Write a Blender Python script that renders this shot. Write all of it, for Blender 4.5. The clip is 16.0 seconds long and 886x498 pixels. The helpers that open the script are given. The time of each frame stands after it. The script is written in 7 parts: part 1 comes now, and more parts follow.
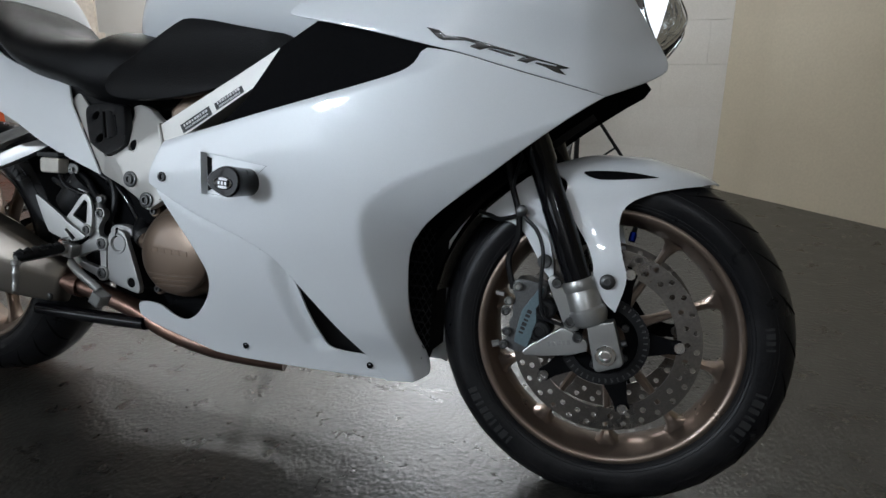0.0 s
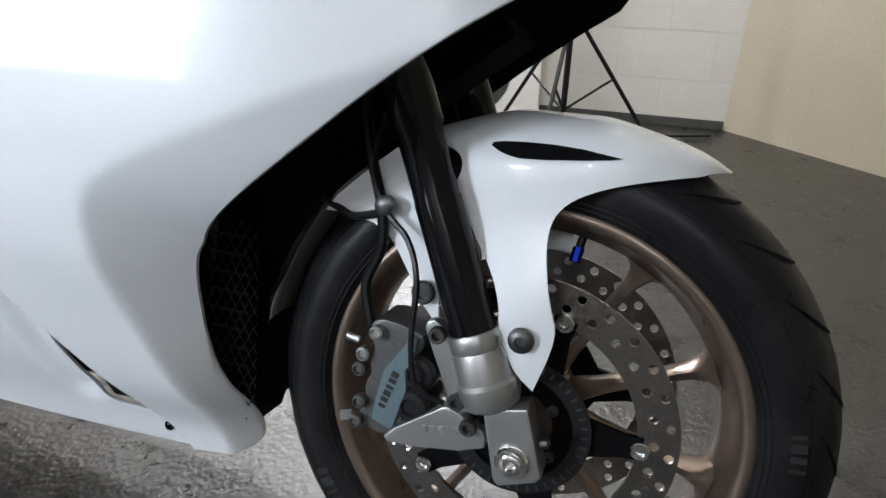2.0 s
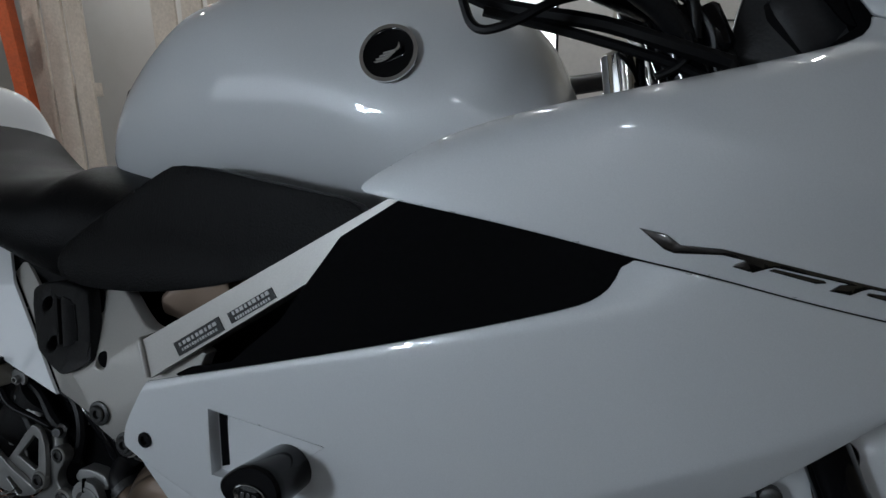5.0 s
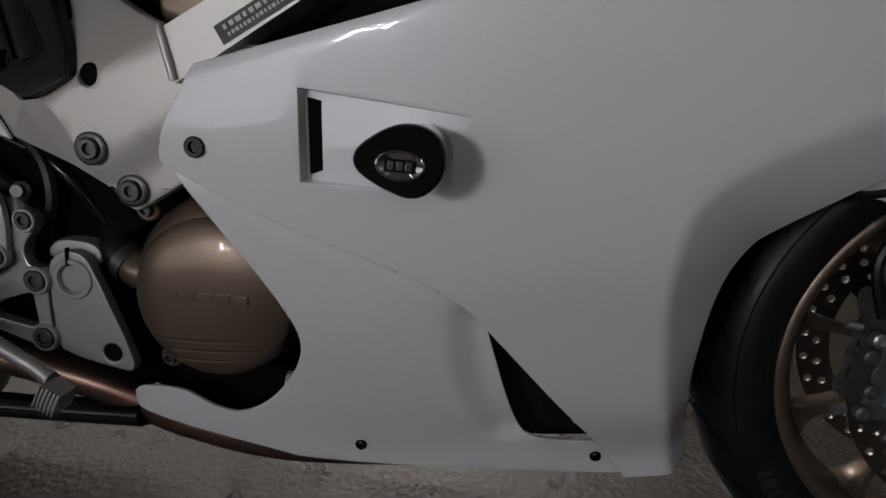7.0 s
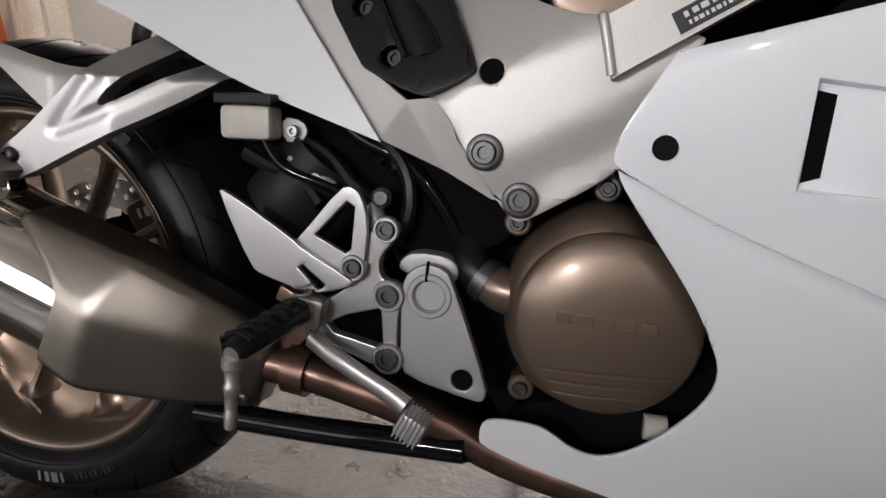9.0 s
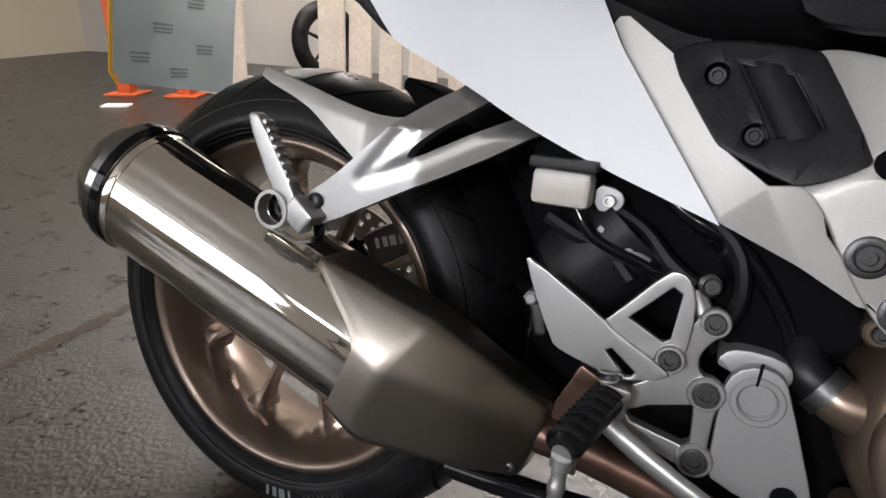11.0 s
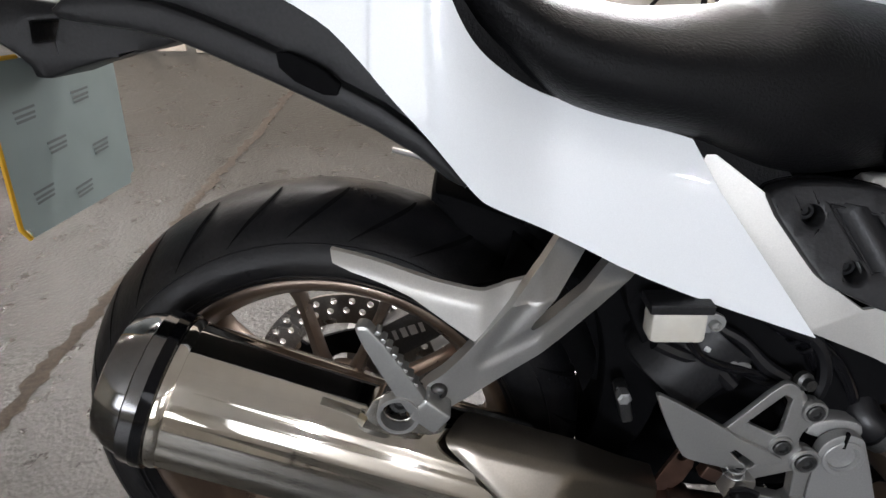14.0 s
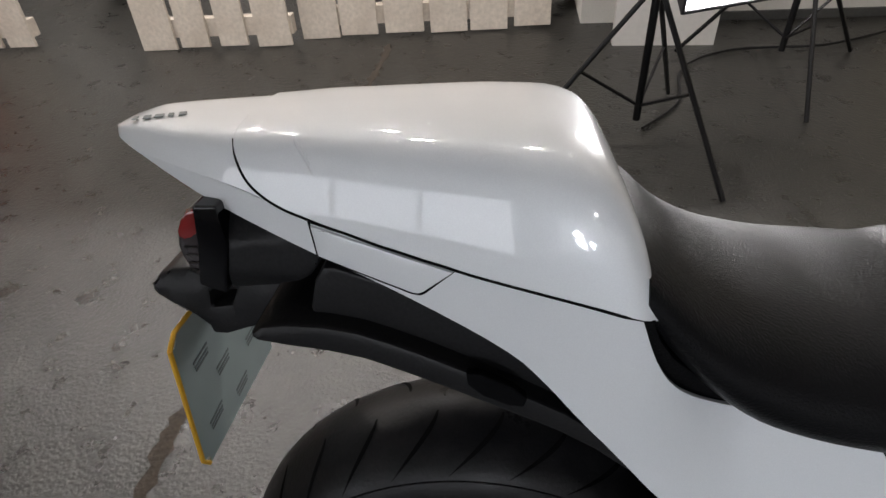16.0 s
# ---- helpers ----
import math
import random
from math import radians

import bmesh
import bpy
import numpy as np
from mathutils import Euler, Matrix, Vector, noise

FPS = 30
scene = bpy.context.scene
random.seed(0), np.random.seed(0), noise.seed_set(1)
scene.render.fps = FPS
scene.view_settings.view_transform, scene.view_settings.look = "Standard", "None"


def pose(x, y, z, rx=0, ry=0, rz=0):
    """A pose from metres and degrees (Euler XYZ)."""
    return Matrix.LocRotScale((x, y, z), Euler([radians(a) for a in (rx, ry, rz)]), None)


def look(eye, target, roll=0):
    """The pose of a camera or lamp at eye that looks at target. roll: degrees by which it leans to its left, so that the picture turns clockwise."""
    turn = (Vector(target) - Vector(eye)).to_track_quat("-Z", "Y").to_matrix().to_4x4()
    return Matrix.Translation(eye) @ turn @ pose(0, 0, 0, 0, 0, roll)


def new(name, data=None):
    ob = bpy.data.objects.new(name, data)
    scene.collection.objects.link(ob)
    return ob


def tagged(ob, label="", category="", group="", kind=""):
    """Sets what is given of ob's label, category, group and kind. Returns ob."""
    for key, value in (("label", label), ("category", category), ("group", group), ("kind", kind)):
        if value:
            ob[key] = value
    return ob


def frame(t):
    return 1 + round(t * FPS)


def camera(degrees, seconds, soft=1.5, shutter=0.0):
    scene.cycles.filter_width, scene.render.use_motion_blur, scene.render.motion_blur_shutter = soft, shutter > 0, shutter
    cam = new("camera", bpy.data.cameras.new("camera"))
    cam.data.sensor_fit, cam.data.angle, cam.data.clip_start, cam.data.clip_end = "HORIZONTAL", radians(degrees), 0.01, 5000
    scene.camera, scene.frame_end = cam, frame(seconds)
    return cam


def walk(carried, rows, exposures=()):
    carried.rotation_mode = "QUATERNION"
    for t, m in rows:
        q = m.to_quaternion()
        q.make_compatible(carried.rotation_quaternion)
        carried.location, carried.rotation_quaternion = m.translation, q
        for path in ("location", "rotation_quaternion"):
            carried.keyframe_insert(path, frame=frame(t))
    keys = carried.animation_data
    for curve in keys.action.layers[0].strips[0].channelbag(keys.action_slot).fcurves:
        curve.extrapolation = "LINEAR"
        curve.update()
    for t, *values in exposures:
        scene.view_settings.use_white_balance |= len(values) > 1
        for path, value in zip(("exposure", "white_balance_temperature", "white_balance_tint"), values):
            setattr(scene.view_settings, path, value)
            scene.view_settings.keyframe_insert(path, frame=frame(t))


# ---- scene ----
cam = camera(72.2, 16.0)
PATH = [
    (0, (1.514, -0.956, 0.767), (0.900, 0.843, 0.145), -0.4),
    (0.5, (1.501, -0.754, 0.720), (0.985, 1.053, 0.035), 0.9),
    (1, (1.528, -0.622, 0.680), (1.017, 1.125, -0.148), 1.5),
    (1.5, (1.556, -0.557, 0.667), (1.040, 1.154, -0.232), 1.4),
    (2, (1.554, -0.483, 0.724), (0.959, 1.226, -0.128), 1.3),
    (2.5, (1.545, -0.434, 0.770), (0.816, 1.303, 0.098), 0.6),
    (3, (1.518, -0.401, 0.868), (0.733, 1.342, 0.279), -1.3),
    (3.5, (1.496, -0.412, 0.933), (0.653, 1.336, 0.446), -1.1),
    (4, (1.413, -0.463, 0.962), (0.600, 1.315, 0.537), -0.5),
    (4.2, (1.364, -0.488, 0.964), (0.600, 1.295, 0.480), -1.9),
    (6.3, (1.028, -0.550, 0.771), (0.601, 1.271, 0.064), 0.1),
    (6.5, (1.003, -0.544, 0.750), (0.644, 1.266, -0.021), 0.3),
    (7, (0.959, -0.553, 0.698), (0.743, 1.228, -0.186), 0.1),
    (7.5, (0.893, -0.566, 0.661), (0.739, 1.222, -0.223), 0.3),
    (8, (0.817, -0.568, 0.648), (0.606, 1.239, -0.183), 0.8),
    (8.5, (0.740, -0.558, 0.647), (0.418, 1.252, -0.138), 0.2),
    (9, (0.665, -0.546, 0.657), (0.225, 1.245, -0.119), -0.5),
    (9.5, (0.627, -0.530, 0.679), (-0.008, 1.194, -0.109), 1.1),
    (10, (0.556, -0.532, 0.715), (-0.149, 1.155, -0.096), 0.4),
    (10.2, (0.528, -0.544, 0.708), (-0.244, 1.129, -0.071), 1.2),
    (12.3, (0.396, -0.542, 0.713), (-0.192, 1.131, -0.211), -1.4),
    (12.5, (0.367, -0.537, 0.721), (-0.154, 1.137, -0.241), -1.2),
    (13, (0.297, -0.534, 0.743), (-0.090, 1.114, -0.322), -1.4),
    (13.5, (0.237, -0.512, 0.801), (-0.018, 1.119, -0.328), -1.0),
    (14, (0.158, -0.468, 0.930), (0.100, 1.173, -0.212), -1.0),
    (14.5, (0.107, -0.435, 1.038), (0.117, 1.208, -0.103), -0.7),
    (15, (0.052, -0.430, 1.103), (0.171, 1.235, 0.002), -2.5),
    (15.5, (0.018, -0.385, 1.169), (0.037, 1.278, 0.059), -2.9),
    (16, (0.033, -0.282, 1.199), (-0.158, 1.212, -0.118), -4.4),
]
EXPO = [(0, -0.86, 5950, 9), (1.0, -0.54, 6000, 9), (1.5, -0.15, 6020, 10), (2.0, -0.05, 6050, 11), (2.6, -0.15, 6000, 10), (3.3, -1.34, 5750, 7), (4.2, -2.0, 5700, 7), (6.3, -1.95, 6450, 15), (7.2, -1.9, 6750, 18), (8.2, -1.33, 6900, 18), (9, -0.72, 6800, 18), (10.2, -0.22, 6600, 17), (12.3, -0.34, 6450, 16), (13.5, -0.2, 6400, 15), (14.2, -0.13, 6350, 14), (14.9, -0.38, 6350, 14), (15.5, -0.8, 6300, 14), (16, -0.9, 6350, 14)]
walk(cam, [(t, look(eye, target, roll)) for t, eye, target, roll in PATH], EXPO)

# ---- light ----
world = bpy.data.worlds.new("World")
scene.world = world
world.use_nodes = True
world.node_tree.nodes["Background"].inputs[0].default_value = (0.75, 0.8, 0.9, 1)
world.node_tree.nodes["Background"].inputs[1].default_value = 0.02


def area(name, eye, target, sx, sy, watts, colour=(1, 1, 1)):
    lamp = bpy.data.lights.new(name, "AREA")
    lamp.shape, lamp.size, lamp.size_y, lamp.energy, lamp.color = "RECTANGLE", sx, sy, watts, colour
    ob = new(name, lamp)
    ob.matrix_world = look(eye, target)
    return ob


def bulb(name, at, target, size, watts, colour, spread=180):
    """A round lamp: a bulb or a downlight."""
    ob = area(name, at, target, size, size, watts, colour)
    ob.data.shape, ob.data.spread = "DISK", radians(spread)


# softbox on its stand behind the motorcycle, two rows of ceiling downlights, and the three bulbs of the softbox on the near side
BOX_EYE, BOX_AIM = (0.705, 1.465, 0.845), (1.23, 0.0, 0.72)
lit = look(BOX_EYE, BOX_AIM)
area("softbox_light", lit @ Vector((0, 0, 0.10)), lit @ Vector((0, 0, -2)), 0.26, 0.44, 24, (1, 0.98, 0.95))
ROW_FAR = [(-3.45 + 0.75 * k, 1.75, 2.69) for k in range(8)]
ROW_NEAR = [(0.9 + 1.5 * k, -3.6, 2.69) for k in range(2)]
ROW_BACK = [(-3.2 + 1.2 * k, 3.5, 2.69) for k in range(3)]
for p in ROW_FAR:
    bulb("downlight_lamp", p, (p[0], p[1] + 0.001, 0), 0.10, 14 if p[0] > 1.5 else 20, (1, 0.95, 0.87), 115)
for p in ROW_NEAR:
    bulb("downlight_lamp", p, (p[0], p[1] + 0.001, 0), 0.10, 26, (0.95, 0.97, 1))
for p in ROW_BACK:
    bulb("downlight_lamp", p, (p[0], p[1] + 0.001, 0), 0.10, 45, (1, 0.96, 0.9))
NEAR_EYE, NEAR_AIM = (0.10, -1.95, 1.25), (1.10, 0, 0.72)
near = look(NEAR_EYE, NEAR_AIM)
for dx, dy in ((-0.07, 0.05), (-0.06, -0.06), (0.07, 0.0)):
    bulb("softbox_bulb_lamp", near @ Vector((dx, dy, -0.02)), near @ Vector((dx, dy, -3.0)), 0.09, 2.1, (0.90, 0.96, 1), 80)

# ---- materials ----


def material(name, colour, rough=0.5, metal=0.0, grain=0.0, scale=40.0, bump=0.0, coat=0.0, wear=0.0, wear_colour=None, wear_scale=6.0, rough_var=0.0, **more):
    """A Principled surface with fine grain, larger stains or wear, and a little relief."""
    m = bpy.data.materials.new(name)
    m.use_nodes = True
    nt = m.node_tree
    b = nt.nodes["Principled BSDF"]
    b.inputs["Base Color"].default_value = (*colour, 1)
    b.inputs["Roughness"].default_value = rough
    b.inputs["Metallic"].default_value = metal
    b.inputs["Coat Weight"].default_value = coat
    b.inputs["Coat Roughness"].default_value = 0.045
    for key, value in more.items():
        b.inputs[key.replace("_", " ")].default_value = value
    co = nt.nodes.new("ShaderNodeTexCoord")
    fine = nt.nodes.new("ShaderNodeTexNoise")
    fine.inputs["Scale"].default_value, fine.inputs["Detail"].default_value = scale, 6
    nt.links.new(co.outputs["Object"], fine.inputs["Vector"])
    big = nt.nodes.new("ShaderNodeTexNoise")
    big.inputs["Scale"].default_value, big.inputs["Detail"].default_value = wear_scale, 8
    big.inputs["Roughness"].default_value = 0.65
    nt.links.new(co.outputs["Object"], big.inputs["Vector"])
    if grain or wear:
        mix = nt.nodes.new("ShaderNodeMix")
        mix.data_type = "RGBA"
        ramp = nt.nodes.new("ShaderNodeMapRange")
        ramp.inputs["From Min"].default_value, ramp.inputs["From Max"].default_value = 0.45, 0.75
        ramp.inputs["To Max"].default_value = wear
        nt.links.new(big.outputs["Fac"], ramp.inputs["Value"])
        nt.links.new(ramp.outputs["Result"], mix.inputs["Factor"])
        hue = nt.nodes.new("ShaderNodeHueSaturation")
        hue.inputs["Color"].default_value = (*colour, 1)
        val = nt.nodes.new("ShaderNodeMapRange")
        val.inputs["From Min"].default_value, val.inputs["From Max"].default_value = 0.3, 0.7
        val.inputs["To Min"].default_value, val.inputs["To Max"].default_value = 1 - grain, 1 + grain
        nt.links.new(fine.outputs["Fac"], val.inputs["Value"])
        nt.links.new(val.outputs["Result"], hue.inputs["Value"])
        nt.links.new(hue.outputs["Color"], mix.inputs["A"])
        mix.inputs["B"].default_value = (*(wear_colour or [c * 0.5 for c in colour]), 1)
        nt.links.new(mix.outputs["Result"], b.inputs["Base Color"])
    if rough_var:
        rv = nt.nodes.new("ShaderNodeMapRange")
        rv.inputs["From Min"].default_value, rv.inputs["From Max"].default_value = 0.35, 0.65
        rv.inputs["To Min"].default_value, rv.inputs["To Max"].default_value = max(0.02, rough - rough_var), rough + rough_var
        nt.links.new(big.outputs["Fac"], rv.inputs["Value"])
        nt.links.new(rv.outputs["Result"], b.inputs["Roughness"])
    if bump:
        bp = nt.nodes.new("ShaderNodeBump")
        bp.inputs["Strength"].default_value, bp.inputs["Distance"].default_value = 1.0, bump
        nt.links.new(fine.outputs["Fac"], bp.inputs["Height"])
        nt.links.new(bp.outputs["Normal"], b.inputs["Normal"])
    return m


PAINT = material("pearl_white_paint", (0.76, 0.78, 0.80), 0.42, 0.08, 0.03, 900, coat=1.0, Specular_IOR_Level=0.1, Coat_IOR=1.6, wear=0.03, wear_colour=(0.6, 0.6, 0.58), wear_scale=3)
BLACK = material("black_plastic", (0.013, 0.013, 0.014), 0.42, 0, 0.25, 300, 0.0003, wear=0.2, wear_colour=(0.018, 0.018, 0.018), Specular_IOR_Level=0.22)
MATT = material("matt_black_plastic", (0.004, 0.004, 0.0045), 0.8, 0, 0.2, 200, Specular_IOR_Level=0.05)
GLOSS = material("gloss_black_tube", (0.004, 0.004, 0.005), 0.07, 0, 0.1, 100, coat=0.1, Specular_IOR_Level=0.22)
RUBBER = material("tyre_rubber", (0.008, 0.008, 0.009), 0.38, 0, 0.25, 220, 0.0004, wear=0.5, wear_colour=(0.028, 0.026, 0.025), wear_scale=14, rough_var=0.12, Specular_IOR_Level=0.22)
HOSE = material("rubber_hose", (0.006, 0.006, 0.007), 0.36, 0, 0.2, 150, Specular_IOR_Level=0.3)
BRONZE = material("bronze_wheel_paint", (0.225, 0.172, 0.135), 0.36, 0.8, 0.06, 600, coat=0.3, wear=0.35, wear_colour=(0.09, 0.068, 0.052), wear_scale=9, rough_var=0.1)
COVER = material("bronze_engine_paint", (0.175, 0.128, 0.095), 0.36, 0.7, 0.05, 500, coat=0.3, wear=0.3, wear_colour=(0.15, 0.105, 0.075), wear_scale=7, rough_var=0.05)
SILVER = material("silver_painted_alloy", (0.56, 0.545, 0.515), 0.46, 0.4, 0.06, 700, wear=0.15, wear_colour=(0.4, 0.39, 0.38), wear_scale=10)
ALLOY = material("bare_alloy", (0.42, 0.42, 0.41), 0.36, 0.8, 0.05, 500, 0.00004, wear=0.12, wear_colour=(0.40, 0.40, 0.40), wear_scale=18, rough_var=0.04)
CAST = material("cast_alloy_plate", (0.34, 0.34, 0.335), 0.48, 0.65, 0.06, 600, 0.0001, wear=0.22, wear_colour=(0.31, 0.31, 0.31), wear_scale=15)
STEEL = material("polished_stainless", (0.86, 0.83, 0.77), 0.075, 1.0, 0.04, 60, wear=0.5, wear_colour=(0.74, 0.62, 0.42), wear_scale=4, rough_var=0.03)
TITAN = material("brushed_heat_shield", (0.33, 0.30, 0.265), 0.33, 1.0, 0.05, 500, wear=0.2, wear_colour=(0.23, 0.205, 0.175), wear_scale=6)
CHROME = material("chrome", (0.8, 0.8, 0.8), 0.08, 1.0)
CAPMETAL = material("dark_chrome_cap", (0.30, 0.30, 0.305), 0.12, 1.0, 0.1, 60)
SMOKE = material("smoked_chrome", (0.15, 0.15, 0.155), 0.12, 1.0, 0.1, 60)
BOLT = material("dark_bolt_steel", (0.10, 0.10, 0.10), 0.4, 0.9, 0.2, 400)
DISC = material("brake_disc_steel", (0.24, 0.225, 0.21), 0.3, 1.0, 0.15, 300, rough_var=0.08, wear=0.3, wear_colour=(0.2, 0.17, 0.15))
COPPER = material("heat_tinted_pipe", (0.17, 0.10, 0.075), 0.32, 0.9, 0.2, 60, wear=0.7, wear_colour=(0.12, 0.09, 0.08), wear_scale=14)
VINYL = material("seat_vinyl", (0.006, 0.006, 0.0065), 0.4, 0, 0.2, 420, 0.0009, wear=0.3, wear_colour=(0.014, 0.014, 0.0145), rough_var=0.06, Specular_IOR_Level=0.10)
BLUE = material("blue_anodised_alloy", (0.01, 0.03, 0.35), 0.22, 0.9, 0.05, 300)
RED = material("red_switch_plastic", (0.6, 0.02, 0.02), 0.35)
TEAL = material("caliper_plate_grey_blue", (0.12, 0.17, 0.19), 0.5, 0.2, 0.1, 300)
ORANGE = material("orange_painted_steel", (0.55, 0.1, 0.02), 0.5, 0, 0.15, 60, wear=0.4, wear_colour=(0.25, 0.05, 0.02))
WHITEMARK = material("white_print", (0.6, 0.6, 0.6), 0.6)
GREYMARK = material("grey_print", (0.16, 0.18, 0.18), 0.6)
DARKMARK = material("dark_print", (0.015, 0.015, 0.015), 0.5)
YELLOW = material("yellow_plate_edge", (0.75, 0.42, 0.03), 0.4)
FILM = material("pale_protective_film", (0.30, 0.37, 0.37), 0.35, 0, 0.05, 20, wear=0.2, wear_colour=(0.3, 0.36, 0.36), wear_scale=8)
FLUID = material("brake_fluid_reservoir", (0.50, 0.48, 0.43), 0.35, 0, 0.08, 60, wear=0.5, wear_colour=(0.4, 0.3, 0.16), Subsurface_Weight=0.0)
LENS = material("red_tail_lens", (0.20, 0.012, 0.012), 0.15, coat=0.8)
SMOKELENS = material("smoked_lens", (0.035, 0.028, 0.03), 0.12, coat=0.8)
WOOD = material("whitewashed_pallet_wood", (0.55, 0.49, 0.42), 0.8, 0, 0.12, 60, 0.002, wear=0.5, wear_colour=(0.4, 0.33, 0.26), wear_scale=5)
BLOCK = material("painted_blockwork", (0.62, 0.60, 0.56), 0.75, 0, 0.05, 120, 0.0005, wear=0.35, wear_colour=(0.5, 0.47, 0.42), wear_scale=3)
CREAM = material("cream_painted_wall", (0.50, 0.45, 0.35), 0.55, 0, 0.05, 90, 0.0003, wear=0.4, wear_colour=(0.42, 0.37, 0.28), wear_scale=2)
WHITEBOARD = material("white_board", (0.66, 0.64, 0.61), 0.7, 0, 0.04, 50, wear=0.3, wear_colour=(0.5, 0.47, 0.43), wear_scale=4)
LINING = material("silver_softbox_lining", (0.78, 0.78, 0.77), 0.28, 0.9, 0.05, 14, 0.02)
CLOTH = material("black_softbox_cloth", (0.012, 0.012, 0.014), 0.6, 0, 0.2, 90)


def glow(name, colour, strength):
    m = bpy.data.materials.new(name)
    m.use_nodes = True
    b = m.node_tree.nodes["Principled BSDF"]
    b.inputs["Base Color"].default_value = (*colour, 1)
    b.inputs["Emission Color"].default_value = (*colour, 1)
    b.inputs["Emission Strength"].default_value = strength
    return m


def clear(name, colour=(1, 1, 1), rough=0.02):
    m = bpy.data.materials.new(name)
    m.use_nodes = True
    b = m.node_tree.nodes["Principled BSDF"]
    b.inputs["Base Color"].default_value = (*colour, 1)
    b.inputs["Roughness"].default_value = rough
    b.inputs["Transmission Weight"].default_value = 1.0
    b.inputs["IOR"].default_value = 1.45
    return m


GLASS = clear("clear_lens")
TINT = material("dark_screen_acrylic", (0.006, 0.008, 0.016), 0.06, 0, 0.05, 200, coat=0.5)
STRIPLENS = material("pale_side_light_lens", (0.62, 0.60, 0.62), 0.12, 0.35, 0.1, 120, coat=0.6)
REFLECT = material("headlight_reflector", (0.90, 0.92, 0.93), 0.20, 1.0, 0.1, 40)
# emission in place of the bright reflection in the headlight reflector
MIRRORGLOW = glow("headlight_reflection_glow", (0.95, 0.98, 1.0), 2.6)
DIMLIT = glow("dim_softbox_front", (0.93, 0.97, 1.0), 3.0)
# fill light for the rear, given off by an added window out of view
WINDOWFILL = glow("added_window_fill_glow", (0.93, 0.97, 1.0), 5.0)
SOFTLIT = glow("lit_softbox_front", (1.0, 0.98, 0.95), 7)
TUBE = glow("lit_downlight", (1.0, 0.97, 0.92), 12)


def floor_material():
    """Worn grey painted concrete: glossy paint, mottled stains, pits and bare patches."""
    m = bpy.data.materials.new("worn_grey_floor_paint")
    m.use_nodes = True
    nt = m.node_tree
    b = nt.nodes["Principled BSDF"]
    co = nt.nodes.new("ShaderNodeTexCoord")

    def noise_node(scale, detail, rough):
        n = nt.nodes.new("ShaderNodeTexNoise")
        n.inputs["Scale"].default_value, n.inputs["Detail"].default_value, n.inputs["Roughness"].default_value = scale, detail, rough
        nt.links.new(co.outputs["Object"], n.inputs["Vector"])
        return n

    def ramp(src, stops):
        r = nt.nodes.new("ShaderNodeValToRGB")
        r.color_ramp.elements[0].position, r.color_ramp.elements[0].color = stops[0][0], (*stops[0][1], 1)
        r.color_ramp.elements[1].position, r.color_ramp.elements[1].color = stops[-1][0], (*stops[-1][1], 1)
        for p, c in stops[1:-1]:
            r.color_ramp.elements.new(p).color = (*c, 1)
        nt.links.new(src, r.inputs["Fac"])
        return r

    big, mid, fine = noise_node(1.3, 8, 0.6), noise_node(11, 10, 0.72), noise_node(48, 8, 0.7)
    col = ramp(mid.outputs["Fac"], [(0.34, (0.013, 0.0125, 0.0115)), (0.5, (0.020, 0.0195, 0.0175)), (0.66, (0.031, 0.0295, 0.026))])
    warm = ramp(big.outputs["Fac"], [(0.35, (0.82, 0.80, 0.77)), (0.65, (1.0, 1.0, 1.0))])
    mul = nt.nodes.new("ShaderNodeMix")
    mul.data_type, mul.blend_type = "RGBA", "MULTIPLY"
    mul.inputs["Factor"].default_value = 1
    nt.links.new(col.outputs["Color"], mul.inputs["A"])
    nt.links.new(warm.outputs["Color"], mul.inputs["B"])
    spots = ramp(fine.outputs["Fac"], [(0.60, (0, 0, 0)), (0.76, (0.6, 0.6, 0.6))])
    mix = nt.nodes.new("ShaderNodeMix")
    mix.data_type = "RGBA"
    nt.links.new(spots.outputs["Color"], mix.inputs["Factor"])
    nt.links.new(mul.outputs["Result"], mix.inputs["A"])
    mix.inputs["B"].default_value = (0.034, 0.033, 0.029, 1)
    flecks = ramp(noise_node(130, 4, 0.6).outputs["Fac"], [(0.65, (0, 0, 0)), (0.73, (1, 1, 1))])
    pale = nt.nodes.new("ShaderNodeMix")
    pale.data_type = "RGBA"
    nt.links.new(flecks.outputs["Color"], pale.inputs["Factor"])
    nt.links.new(mix.outputs["Result"], pale.inputs["A"])
    pale.inputs["B"].default_value = (0.075, 0.072, 0.064, 1)
    nt.links.new(pale.outputs["Result"], b.inputs["Base Color"])
    rough = nt.nodes.new("ShaderNodeMapRange")
    rough.inputs["From Min"].default_value, rough.inputs["From Max"].default_value = 0.35, 0.65
    rough.inputs["To Min"].default_value, rough.inputs["To Max"].default_value = 0.25, 0.37
    nt.links.new(mid.outputs["Fac"], rough.inputs["Value"])
    nt.links.new(rough.outputs["Result"], b.inputs["Roughness"])
    b.inputs["Specular IOR Level"].default_value = 0.55
    bump = nt.nodes.new("ShaderNodeBump")
    bump.inputs["Distance"].default_value = 0.0035
    bump.inputs["Strength"].default_value = 0.7
    pits = nt.nodes.new("ShaderNodeTexVoronoi")
    pits.feature, pits.inputs["Scale"].default_value, pits.inputs["Randomness"].default_value = "SMOOTH_F1", 115, 1.0
    nt.links.new(co.outputs["Object"], pits.inputs["Vector"])
    relief = nt.nodes.new("ShaderNodeMath")
    relief.operation = "MULTIPLY_ADD"
    relief.inputs[1].default_value = 0.55
    nt.links.new(pits.outputs["Distance"], relief.inputs[0])
